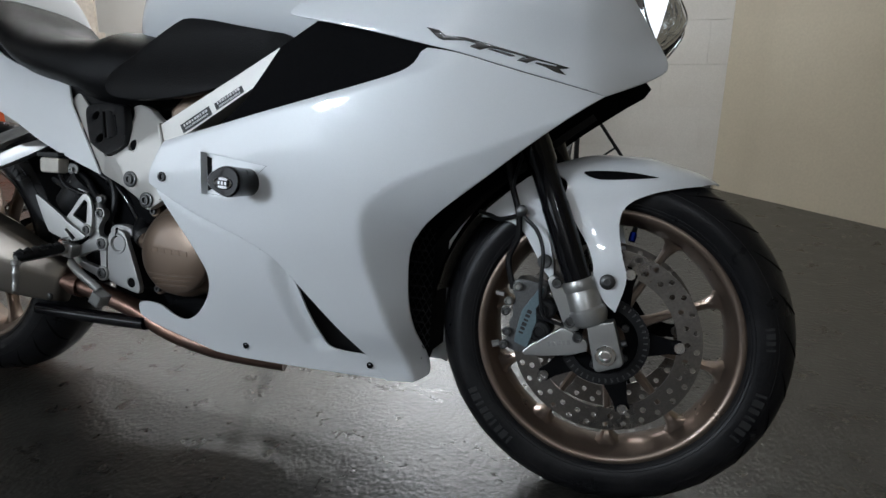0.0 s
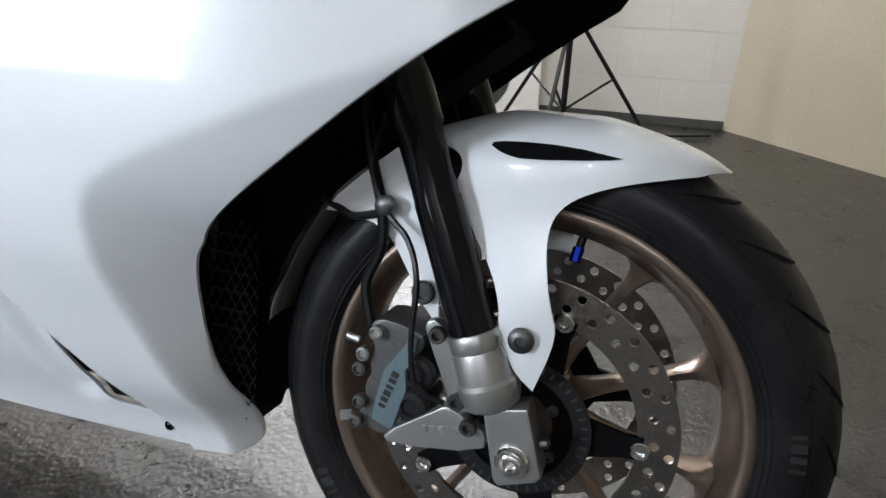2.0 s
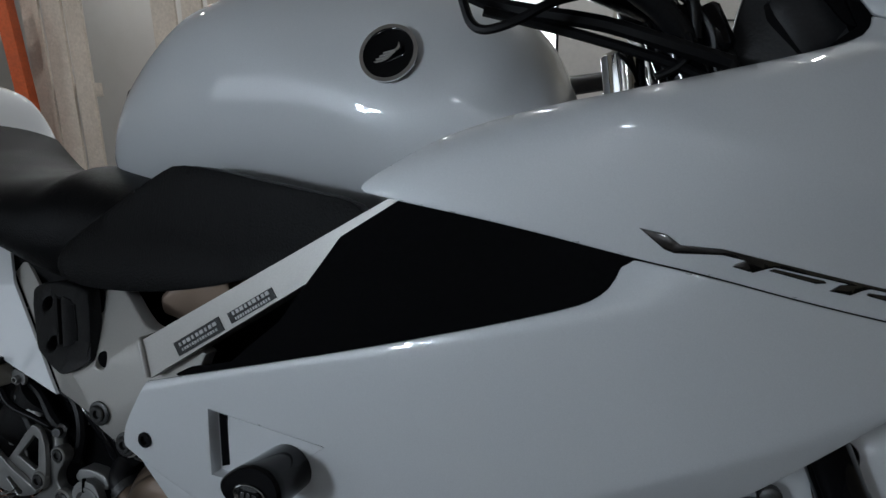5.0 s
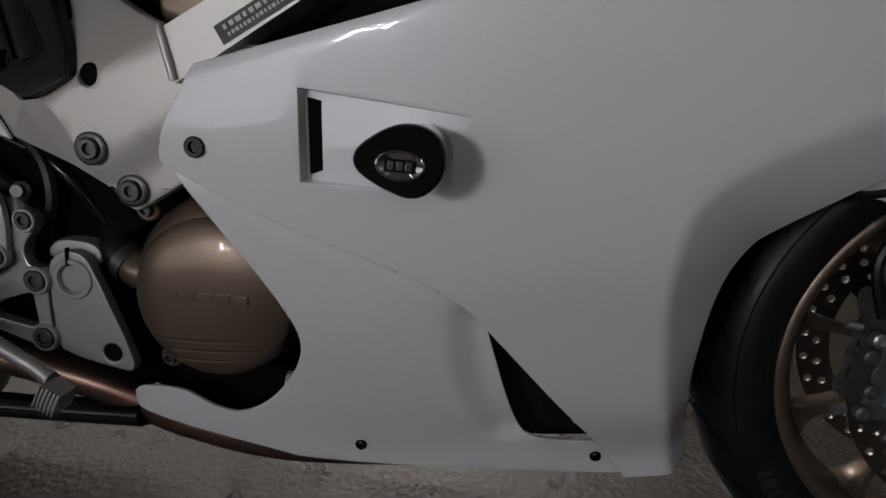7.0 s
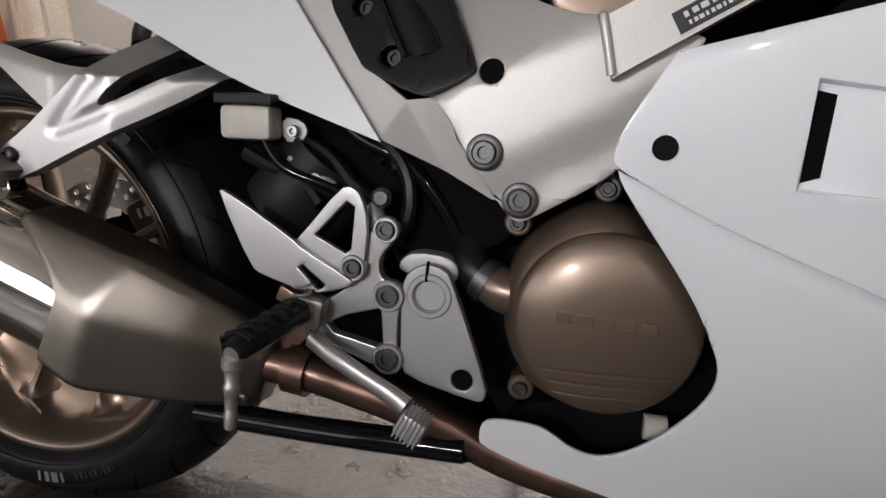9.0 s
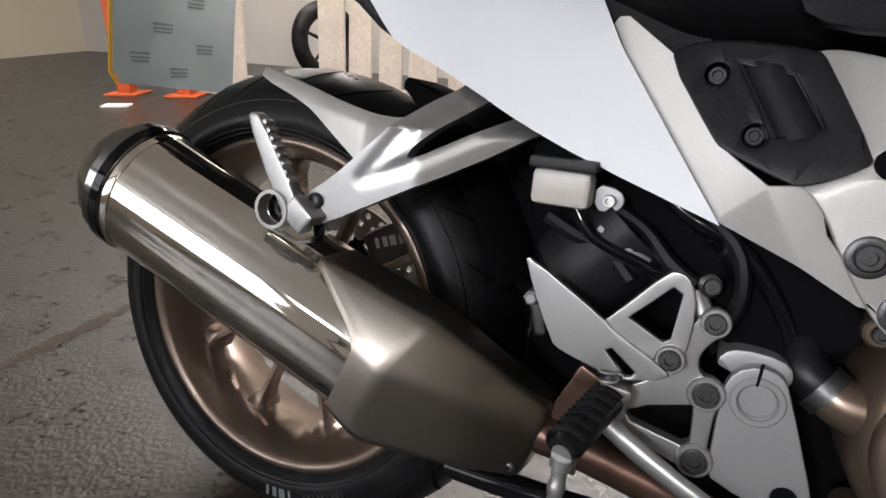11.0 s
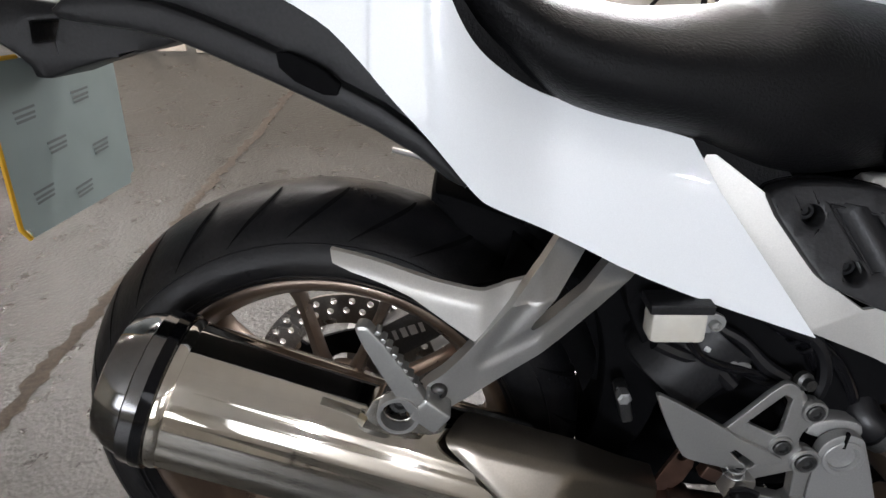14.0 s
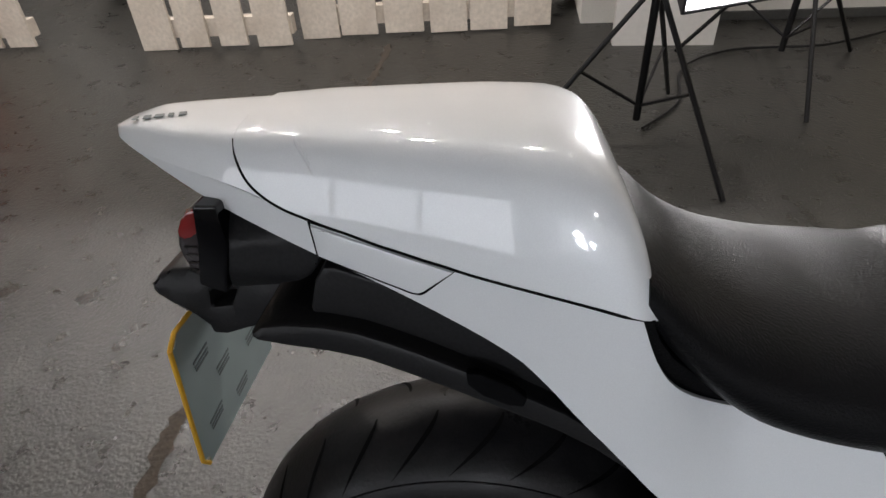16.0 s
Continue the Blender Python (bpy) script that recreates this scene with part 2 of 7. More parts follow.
    nt.links.new(fine.outputs["Fac"], relief.inputs[2])
    nt.links.new(relief.outputs["Value"], bump.inputs["Height"])
    nt.links.new(bump.outputs["Normal"], b.inputs["Normal"])
    return m


FLOOR = floor_material()


# ---- mesh helpers ----


def part(name, bm, mat, parent=None, label="", smooth=40):
    """Links a bmesh as one mesh object under a thing or part."""
    bmesh.ops.recalc_face_normals(bm, faces=bm.faces)
    me = bpy.data.meshes.new(name)
    bm.to_mesh(me)
    bm.free()
    for m in mat if isinstance(mat, (list, tuple)) else [mat]:
        me.materials.append(m)
    if smooth:
        me.polygons.foreach_set("use_smooth", [True] * len(me.polygons))
        me.set_sharp_from_angle(angle=radians(smooth))
    ob = new(name, me)
    if "flat" in me.attributes:
        me.attributes.remove(me.attributes["flat"])
        if smooth:
            weigh = ob.modifiers.new("weighted_normals", "WEIGHTED_NORMAL")
            weigh.keep_sharp = True
    if parent:
        ob.parent = parent
    if label:
        tagged(ob, label)
    return ob


def joined(*bms):
    out = bmesh.new()
    for b in bms:
        me = bpy.data.meshes.new("tmp")
        b.to_mesh(me)
        b.free()
        out.from_mesh(me)
        bpy.data.meshes.remove(me)
    return out


def moved(bm, m):
    bmesh.ops.transform(bm, matrix=m, verts=bm.verts)
    return bm


def rounded(pts, steps=2, closed=True):
    """Corner cutting of a 2D outline; a third value of 1 keeps the corner sharp."""
    pts = [(p[0], p[1], p[2] if len(p) > 2 else 0) for p in pts]
    for _ in range(steps):
        out = []
        n = len(pts)
        for i, (x, z, k) in enumerate(pts):
            if k or (not closed and i in (0, n - 1)):
                out.append((x, z, 1))
                continue
            for j in ((i - 1) % n, (i + 1) % n):
                out.append((x + (pts[j][0] - x) * 0.25, z + (pts[j][1] - z) * 0.25, 0))
        pts = out
    return [(p[0], p[1]) for p in pts]


def circle2(x, z, r, n=12):
    return [(x + r * math.cos(2 * math.pi * i / n), z + r * math.sin(2 * math.pi * i / n)) for i in range(n)]


def sheet(outline, y, thick=0.004, holes=(), cell=0.0, bevel=0.0, inward=1):
    """A plate or shell over an outline in x and z; y is a number or a function of x and z; it grows inward (towards +y) by thick."""
    bm = bmesh.new()
    loops = [outline, *holes]
    edges = []
    for loop in loops:
        vs = [bm.verts.new((p[0], 0, p[1])) for p in loop]
        edges += [bm.edges.new((vs[i], vs[(i + 1) % len(vs)])) for i in range(len(vs))]
    bmesh.ops.triangle_fill(bm, use_beauty=True, use_dissolve=False, edges=edges, normal=(0, -1, 0))
    if cell:
        for axis in (0, 2):
            lo, hi = min(p[axis // 2] for p in outline), max(p[axis // 2] for p in outline)
            for i in range(1, int((hi - lo) / cell) + 1):
                co, no = [0, 0, 0], [0, 0, 0]
                co[axis], no[axis] = lo + i * cell, 1
                bmesh.ops.bisect_plane(bm, geom=bm.verts[:] + bm.edges[:] + bm.faces[:], dist=1e-5, plane_co=co, plane_no=no)
    f = y if callable(y) else (lambda a, b: y)
    front = list(bm.verts)
    faces = list(bm.faces)
    back = {}
    for v in front:
        a, b = v.co.x, v.co.z
        v.co.y = f(a, b)
        back[v] = bm.verts.new((a, v.co.y + thick * inward, b))
    rim = [e for e in bm.edges if len(e.link_faces) == 1]
    for face in faces:
        bm.faces.new([back[v] for v in reversed(face.verts)])
    for e in rim:
        a, b = e.verts
        bm.faces.new((a, b, back[b], back[a]))
    bmesh.ops.recalc_face_normals(bm, faces=bm.faces)
    if bevel:
        sharp = [e for e in bm.edges if len(e.link_faces) == 2 and e.calc_face_angle(0) > 0.9]
        bmesh.ops.bevel(bm, geom=sharp, offset=bevel, segments=2, profile=0.5, affect="EDGES", clamp_overlap=False)
        if not cell:
            bm.faces.layers.int.new("flat")
    return bm


def lathe(profile, at=(0, 0, 0), axis=(0, 1, 0), n=32, closed=False, squash=1.0, side=(1, 0, 0), arc=(0, 360)):
    """Turns a profile of (along, radius) about an axis through at."""
    bm = bmesh.new()
    a = Vector(axis).normalized()
    u = (Vector(side) - a * Vector(side).dot(a)).normalized()
    w = a.cross(u)
    full = arc == (0, 360)
    count = n if full else n + 1
    rings = []
    for i in range(count):
        t = radians(arc[0] + (arc[1] - arc[0]) * i / n)
        d = u * math.cos(t) + w * (math.sin(t) * squash)
        rings.append([bm.verts.new(Vector(at) + a * s + d * r) for s, r in profile])
    m = len(profile)
    for i in range(n):
        p, q = rings[i], rings[(i + 1) % count]
        for j in range(m if closed else m - 1):
            k = (j + 1) % m
            bm.faces.new((p[j], p[k], q[k], q[j]))
    if not closed and full:
        for j in (0, m - 1):
            if profile[j][1] > 1e-4:
                bm.faces.new([r[j] for r in rings])
    bmesh.ops.remove_doubles(bm, verts=bm.verts, dist=1e-6)
    return bm


def tube(points, radius, n=10, smooth=3, flat=1.0):
    """A tube along points; radius is a number or one per point."""
    pts = [Vector(p) for p in points]
    rad = list(radius) if isinstance(radius, (list, tuple)) else [radius] * len(pts)
    if smooth and len(pts) > 2:
        fine, fr = [], []
        for i in range(len(pts) - 1):
            p0, p1, p2, p3 = pts[max(i - 1, 0)], pts[i], pts[i + 1], pts[min(i + 2, len(pts) - 1)]
            for k in range(smooth):
                t = k / smooth
                fine.append(0.5 * (2 * p1 + (p2 - p0) * t + (2 * p0 - 5 * p1 + 4 * p2 - p3) * t * t + (3 * p1 - p0 - 3 * p2 + p3) * t ** 3))
                fr.append(rad[i] * (1 - t) + rad[i + 1] * t)
        pts, rad = fine + [pts[-1]], fr + [rad[-1]]
    bm = bmesh.new()
    rings = []
    ref = Vector((0, 0, 1))
    for i, p in enumerate(pts):
        d = (pts[min(i + 1, len(pts) - 1)] - pts[max(i - 1, 0)]).normalized()
        if abs(d.dot(ref)) > 0.95:
            ref = Vector((1, 0, 0)) if abs(d.x) < 0.9 else Vector((0, 1, 0))
        u = (ref - d * ref.dot(d)).normalized()
        w = d.cross(u)
        ref = u
        rings.append([bm.verts.new(p + (u * math.cos(2 * math.pi * k / n) * flat + w * math.sin(2 * math.pi * k / n)) * rad[i]) for k in range(n)])
    for p, q in zip(rings, rings[1:]):
        for k in range(n):
            bm.faces.new((p[k], p[(k + 1) % n], q[(k + 1) % n], q[k]))
    bm.faces.new(rings[0])
    bm.faces.new(rings[-1])
    return bm


def box(sx, sy, sz, m=None, bevel=0.0):
    bm = bmesh.new()
    bmesh.ops.create_cube(bm, size=1, matrix=Matrix.Diagonal((sx, sy, sz, 1)))
    if bevel:
        bmesh.ops.bevel(bm, geom=bm.edges[:], offset=bevel, segments=2, profile=0.5, affect="EDGES")
        bm.faces.layers.int.new("flat")
    return moved(bm, m) if m else bm


def loft(sections, cap=True):
    """Skins rings of equal length."""
    bm = bmesh.new()
    rings = [[bm.verts.new(p) for p in s] for s in sections]
    n = len(rings[0])
    for p, q in zip(rings, rings[1:]):
        for k in range(n):
            bm.faces.new((p[k], p[(k + 1) % n], q[(k + 1) % n], q[k]))
    if cap:
        bm.faces.new(rings[0])
        bm.faces.new(rings[-1])
    return bm


def lerp(x, xs, ys):
    """Smooth interpolation of a short table (monotone cubic)."""
    if x <= xs[0]:
        return ys[0]
    if x >= xs[-1]:
        return ys[-1]
    d = [(ys[i + 1] - ys[i]) / (xs[i + 1] - xs[i]) for i in range(len(xs) - 1)]
    i = max(k for k in range(len(xs) - 1) if xs[k] <= x)

    def slope(k):
        if k == 0:
            return d[0]
        if k == len(xs) - 1:
            return d[-1]
        return 0 if d[k - 1] * d[k] <= 0 else 2 * d[k - 1] * d[k] / (d[k - 1] + d[k])

    h = xs[i + 1] - xs[i]
    t = (x - xs[i]) / h
    return (2 * t ** 3 - 3 * t ** 2 + 1) * ys[i] + (t ** 3 - 2 * t ** 2 + t) * h * slope(i) + (3 * t ** 2 - 2 * t ** 3) * ys[i + 1] + (t ** 3 - t ** 2) * h * slope(i + 1)


def ring(x, w, top, low, power=2.4, n=28, lean=0.0):
    """A closed superellipse section at x, from low to top, of half width w."""
    pts = []
    mid, half = (top + low) / 2, (top - low) / 2
    for k in range(n):
        t = 2 * math.pi * k / n
        c, s = math.cos(t), math.sin(t)
        y = w * math.copysign(abs(c) ** (2 / power), c)
        z = half * math.copysign(abs(s) ** (2 / power), s)
        pts.append((x + lean * (z / max(half, 1e-6)), y, mid + z))
    return pts


def step(t):
    t = min(max(t, 0.0), 1.0)
    return t * t * (3 - 2 * t)


def beside(p, line):
    """Signed distance of (x, z) from a polyline: above or left of its run is positive."""
    best, sign = 1e9, 1
    for (ax, az), (bx, bz) in zip(line, line[1:]):
        dx, dz = bx - ax, bz - az
        t = min(max(((p[0] - ax) * dx + (p[1] - az) * dz) / (dx * dx + dz * dz), 0), 1)
        qx, qz = p[0] - ax - dx * t, p[1] - az - dz * t
        d = math.hypot(qx, qz)
        if d < best - 1e-9:
            best, sign = d, 1 if dx * (p[1] - az) - dz * (p[0] - ax) > 0 else -1
    return best * sign


def bolt(name, at, r, mat, parent, axis=(0, -1, 0), depth=0.006, head="socket", label=""):
    """A round bolt head with a recessed drive."""
    prof = [(0, r), (depth * 0.8, r), (depth, r * 0.88), (depth, r * 0.55), (depth * 0.35, r * 0.5), (depth * 0.35, 0)]
    if head == "dome":
        prof = [(0, r), (depth * 0.5, r * 0.96), (depth * 0.85, r * 0.75), (depth, r * 0.42), (depth * 0.5, r * 0.38), (depth * 0.5, 0)]
    return part(name, lathe(prof, at, axis, 16, side=(1, 0, 0.01)), mat, parent, label, 35)


def text_bars(x, z, w, h, n, y, thick=0.0006):
    """A run of n short upright bars."""
    bm = bmesh.new()
    for i in range(n):
        bw = w / n * (0.45 + 0.35 * ((i * 7) % 3) / 2)
        bmesh.ops.create_cube(bm, size=1, matrix=Matrix.Translation((x + (i + 0.5) * w / n - w / 2, y, z)) @ Matrix.Diagonal((bw, thick, h, 1)))
    return bm


def lettering(text, size, depth, spacing=1.0):
    """A mesh of built-in type, flat in x and z, facing -y."""
    cu = bpy.data.curves.new("type", "FONT")
    cu.body, cu.size, cu.extrude, cu.space_character = text, size, depth, spacing
    cu.align_x, cu.align_y = "CENTER", "CENTER"
    cu.resolution_u = 3
    ob = bpy.data.objects.new("type", cu)
    me = ob.to_mesh()
    bm = bmesh.new()
    bm.from_mesh(me)
    ob.to_mesh_clear()
    bpy.data.objects.remove(ob)
    bpy.data.curves.remove(cu)
    return moved(bm, pose(0, 0, 0, 90, 0, 0))


# ---- the room ----
ROOM_H = 2.75


def slab(name, corners, z0, z1, mat, label, category):
    bm = bmesh.new()
    a = [bm.verts.new((*c, z0)) for c in corners]
    b = [bm.verts.new((*c, z1)) for c in corners]
    bm.faces.new(a)
    bm.faces.new(b)
    for i in range(len(a)):
        bm.faces.new((a[i], a[(i + 1) % len(a)], b[(i + 1) % len(a)], b[i]))
    ob = part(name, bm, mat, smooth=0)
    return tagged(ob, label, category, kind="structure")


def wall(name, a, b, thick, mat, label, z1=ROOM_H, z0=0.0):
    d = Vector((b[0] - a[0], b[1] - a[1]))
    n = Vector((-d.y, d.x)).normalized() * thick
    return slab(name, [a, b, (b[0] + n.x, b[1] + n.y), (a[0] + n.x, a[1] + n.y)], z0, z1, mat, label, "wall")


CORNER = (1.87, 2.80)
slab("floor", [(-6.2, -4.2), (4.6, -4.2), (4.6, 6.2), (-6.2, 6.2)], -0.12, 0.0, FLOOR, "worn grey painted concrete workshop floor with stains", "floor")
slab("ceiling", [(-6.2, -4.2), (4.6, -4.2), (4.6, 6.2), (-6.2, 6.2)], ROOM_H, ROOM_H + 0.15, WHITEBOARD, "plain off-white workshop ceiling", "ceiling")
wall_back = wall("wall_back", CORNER, (0.62, 2.80), -0.2, BLOCK, "white painted concrete block wall behind the light stand")
wall("wall_side", (4.35, 0.32), CORNER, -0.2, CREAM, "cream painted plain side wall of the workshop")
wall("wall_far", (0.62, 4.2), (-6.0, 4.2), -0.2, BLOCK, "pale painted far wall behind the stacked pallets")
wall("wall_return", (0.62, 2.80), (0.62, 4.2), 0.2, BLOCK, "white painted return wall beside the pallets")
wall("wall_left", (-6.0, 4.2), (-6.0, -4.0), -0.2, CREAM, "plain cream workshop wall at the end")
wall("wall_near", (-6.0, -4.0), (4.35, -4.0), -0.2, BLOCK, "plain pale workshop wall on the near side")
wall("wall_front", (4.35, -4.0), (4.35, 0.32), -0.2, CREAM, "plain cream workshop wall at the front")


# ---- the motorcycle: x runs forward from the rear axle, -y is its right side, z up from the ground; it leans on its side stand ----
bike = tagged(new("motorcycle"), "pearl white sport touring motorcycle leaning on its side stand", "motorcycle")
bike.matrix_basis = pose(0, 0, 0, -12.0, 0, 0)

SX = [0.3, 0.6, 0.8, 1.0, 1.2, 1.4, 1.55, 1.65]
SZ = [0.05, 0.12, 0.2, 0.28, 0.37, 0.45, 0.55, 0.65, 0.74, 0.82, 0.95, 1.08]
HALF = [
    [0.11, 0.11, 0.10, 0.08, 0.07, 0.06, 0.05, 0.05], [0.125, 0.125, 0.115, 0.095, 0.075, 0.065, 0.055, 0.05],
    [0.15, 0.15, 0.137, 0.115, 0.085, 0.07, 0.06, 0.05], [0.175, 0.178, 0.172, 0.157, 0.135, 0.11, 0.08, 0.06],
    [0.20, 0.205, 0.209, 0.194, 0.175, 0.142, 0.10, 0.07], [0.215, 0.222, 0.230, 0.225, 0.215, 0.18, 0.11, 0.075],
    [0.23, 0.235, 0.242, 0.246, 0.236, 0.198, 0.12, 0.08], [0.22, 0.228, 0.245, 0.254, 0.245, 0.20, 0.12, 0.08],
    [0.20, 0.215, 0.24, 0.255, 0.25, 0.20, 0.10, 0.07], [0.19, 0.20, 0.23, 0.25, 0.25, 0.22, 0.12, 0.07],
    [0.10, 0.12, 0.17, 0.21, 0.235, 0.215, 0.11, 0.06], [0.08, 0.10, 0.14, 0.18, 0.20, 0.18, 0.10, 0.05]]


def side(x, z):
    return lerp(z, SZ, [lerp(x, SX, row) for row in HALF])


CREASE_LOW = [(0.66, 0.522), (0.768, 0.464), (0.868, 0.428), (0.923, 0.400), (0.942, 0.376)]
CREASE_ARCH = [(1.178, 0.06), (1.114, 0.276), (1.085, 0.399), (1.083, 0.466), (1.098, 0.508), (1.151, 0.542), (1.278, 0.595), (1.46, 0.672)]
CREASE_ARCH = rounded(CREASE_ARCH, 2, False)


def soft(t, w):
    """A smooth ramp: 0 below, t above, rounded over w."""
    return w * math.log1p(math.exp(min(t / w, 40))) if t / w < 40 else t


FLANGE = [(0.70, 0.574), (0.945, 0.640), (1.083, 0.674), (1.175, 0.698), (1.253, 0.716)]


def mid_y(x, z):
    """The right-hand main fairing: body curve and turned-in wheel arch band."""
    y = -side(x, z) + lerp(z, [0.25, 0.30, 0.36, 0.42, 0.45, 0.50, 0.56], [1.5, 1.25, 1.0, 0.9, 0.77, 0.58, 0.44]) * soft(-beside((x, z), CREASE_ARCH) - 0.003, 0.0012)
    if x < 1.26:
        y += 0.4 * soft(beside((x, z), FLANGE), 0.0018) * step((1.255 - x) / 0.08)
    return y


def belly_y(x, z):
    """The lower panel: set in behind the main panel, with a facet beside the vent."""
    f = beside((x, z), [(0.93, 0.40), (0.944, 0.30), (0.972, 0.225)])
    y = mid_y(x, z) + 0.009 + 0.002 * step(1 - abs(beside((x, z), CREASE_LOW)) / 0.014) * (x < 0.945)
    return y + 0.012 * step(1 - abs(f) / 0.032) * step((z - 0.215) / 0.03) * step((0.405 - z) / 0.03) * (x < 1.0)


MID = [(0.716, 0.585, 1), (0.961, 0.645), (1.14, 0.693), (1.175, 0.709), (1.186, 0.737, 1), (1.24, 0.727), (1.312, 0.708), (1.391, 0.690), (1.447, 0.677, 1),
       (1.365, 0.620), (1.28, 0.550), (1.210, 0.498), (1.167, 0.460), (1.148, 0.425), (1.141, 0.36), (1.143, 0.29), (1.158, 0.230), (1.168, 0.190), (1.162, 0.174),
       (1.06, 0.173), (0.759, 0.181), (0.721, 0.195), (0.590, 0.239), (0.588, 0.258), (0.594, 0.277), (0.640, 0.277), (0.656, 0.268), (0.672, 0.254), (0.697, 0.247),
       (0.731, 0.266), (0.767, 0.312), (0.779, 0.351), (0.761, 0.391), (0.742, 0.424), (0.719, 0.461), (0.685, 0.499), (0.681, 0.515), (0.686, 0.535)]
RECESS = [(0.799, 0.5695), (0.93, 0.552), (0.86, 0.497), (0.797, 0.499)]
PANEL = [(0.716, 0.585, 1), (0.961, 0.647), (1.14, 0.695), (1.175, 0.711), (1.186, 0.7385, 1), (1.24, 0.7299), (1.312, 0.7109), (1.391, 0.6929), (1.4465, 0.6805, 1)] + MID[9:16] + [(1.168, 0.196), (1.158, 0.178),
    (1.095, 0.1735, 1), (1.064, 0.221, 1), (0.943, 0.375, 1), (0.923, 0.400), (0.868, 0.430), (0.768, 0.466), (0.684, 0.507), (0.681, 0.515), (0.686, 0.535)]
BELLY = [(0.686, 0.506, 1), (0.768, 0.467), (0.868, 0.431), (0.923, 0.401), (0.941, 0.377, 1), (0.974, 0.246), (0.990, 0.226), (1.060, 0.221, 1), (1.096, 0.174, 1)] + MID[18:34] + [(0.690, 0.494)]
fairing = part("main_fairing", sheet(rounded(PANEL, 2), mid_y, 0.0045, [RECESS], 0.0058, 0.0007), PAINT, bike, "pearl white main side fairing with a pointed recess", 42)
part("belly_fairing", sheet(rounded(BELLY, 2), belly_y, 0.0045, [], 0.0085, 0.0007), PAINT, bike, "pearl white lower side panel with a clutch cut-out", 42)
part("seam_backing", sheet(rounded([(1.17, 0.735), (1.25, 0.735), (1.40, 0.70), (1.425, 0.690), (1.42, 0.676), (1.38, 0.68), (1.25, 0.715), (1.17, 0.725)], 1), lambda x, z: mid_y(x, z) + 0.008, 0.003, (), 0.02), MATT, bike)
part("main_fairing", sheet(rounded([(min(q[0], 1.36), *q[1:]) for q in MID], 2), lambda x, z: -mid_y(x, z), 0.0045, [], 0.03, 0, -1), PAINT, bike, "pearl white side fairing of the far side", 42)
bm = bmesh.new()
A, B, C, D = [Vector((x, mid_y(x, z) - 0.0004, z)) for x, z in RECESS]
A2, D2 = A + Vector((0.0015, 0.013, -0.0015)), D + Vector((0.0015, 0.013, 0.0015))
va, vb, vc, vd, ve, vf = [bm.verts.new(p) for p in (A, B, C, D, A2, D2)]
for f in ((va, vb, ve), (vd, vf, vc), (va, ve, vf, vd), (ve, vb, vc, vf)):
    bm.faces.new(f)
part("recess_floor", bm, PAINT, fairing, "", 20)
part("recess_slot", sheet([(0.8025, 0.563), (0.8135, 0.5605), (0.8125, 0.508), (0.8015, 0.504)], lambda x, z: -side(x, z) + 0.0115 - 0.10 * (x - 0.80), 0.001), MATT, fairing, "black slot")
part("vent_duct", sheet([(0.92, 0.40), (1.0, 0.33), (1.09, 0.20), (0.95, 0.20)], lambda x, z: -side(x, z) + 0.05, 0.003, (), 0.03), BLACK, bike)
part("vent_hose", tube([(0.975, -0.08, 0.36), (0.985, -0.085, 0.31), (1.00, -0.085, 0.27), (1.03, -0.08, 0.235)], 0.012, 10, 4), HOSE, bike)
part("vent_hose", tube([(0.99, -0.09, 0.30), (1.01, -0.09, 0.285), (1.035, -0.085, 0.25)], 0.005, 8, 4), BOLT, bike)
part("connector", box(0.014, 0.014, 0.02, Matrix.Translation((1.045, -0.07, 0.232)), 0.003), FLUID, bike, "small pale plastic connector")
for bx, bz in ((0.714, 0.523), (0.816, 0.209), (1.062, 0.199)):
    bolt("fairing_bolt", (bx, (mid_y if bx < 0.8 else belly_y)(bx, bz) + 0.001, bz), 0.0085 if bx < 0.8 else 0.0062, GLOSS, bike, depth=0.004)

TOPLINE = [(0.95, 0.80), (1.03, 0.826), (1.167, 0.853), (1.285, 0.874), (1.40, 0.899)]
TOPLINE = rounded(TOPLINE, 2, False)
NOSELINE = [(1.40, 0.695), (1.437, 0.716), (1.535, 0.737)]


RIDGE = [(1.00, 0.885), (1.162, 0.852), (1.291, 0.815), (1.404, 0.78), (1.54, 0.730)]
EYELINE = [(1.535, 0.728), (1.514, 0.756), (1.482, 0.802), (1.449, 0.840), (1.444, 0.87), (1.442, 0.90)]


def upper_y(x, z):
    """The upper side panel: body curve, a top flange that rolls inward, a facet under the nose."""
    y = -side(x, z)
    t = beside((x, z), TOPLINE)
    y += 1.1 * soft(t, 0.0014) + 0.25 * soft(t + 0.012, 0.0018)
    n = -beside((x, z), NOSELINE) if x > 1.38 else -1
    y += 0.55 * soft(n, 0.0015) * step((x - 1.42) / 0.09)
    y += 0.26 * soft(beside((x, z), RIDGE), 0.0018) * step((x - 1.10) / 0.12)
    if x > 1.42:
        y += 0.45 * soft(-beside((x, z), EYELINE), 0.0018)
    return y


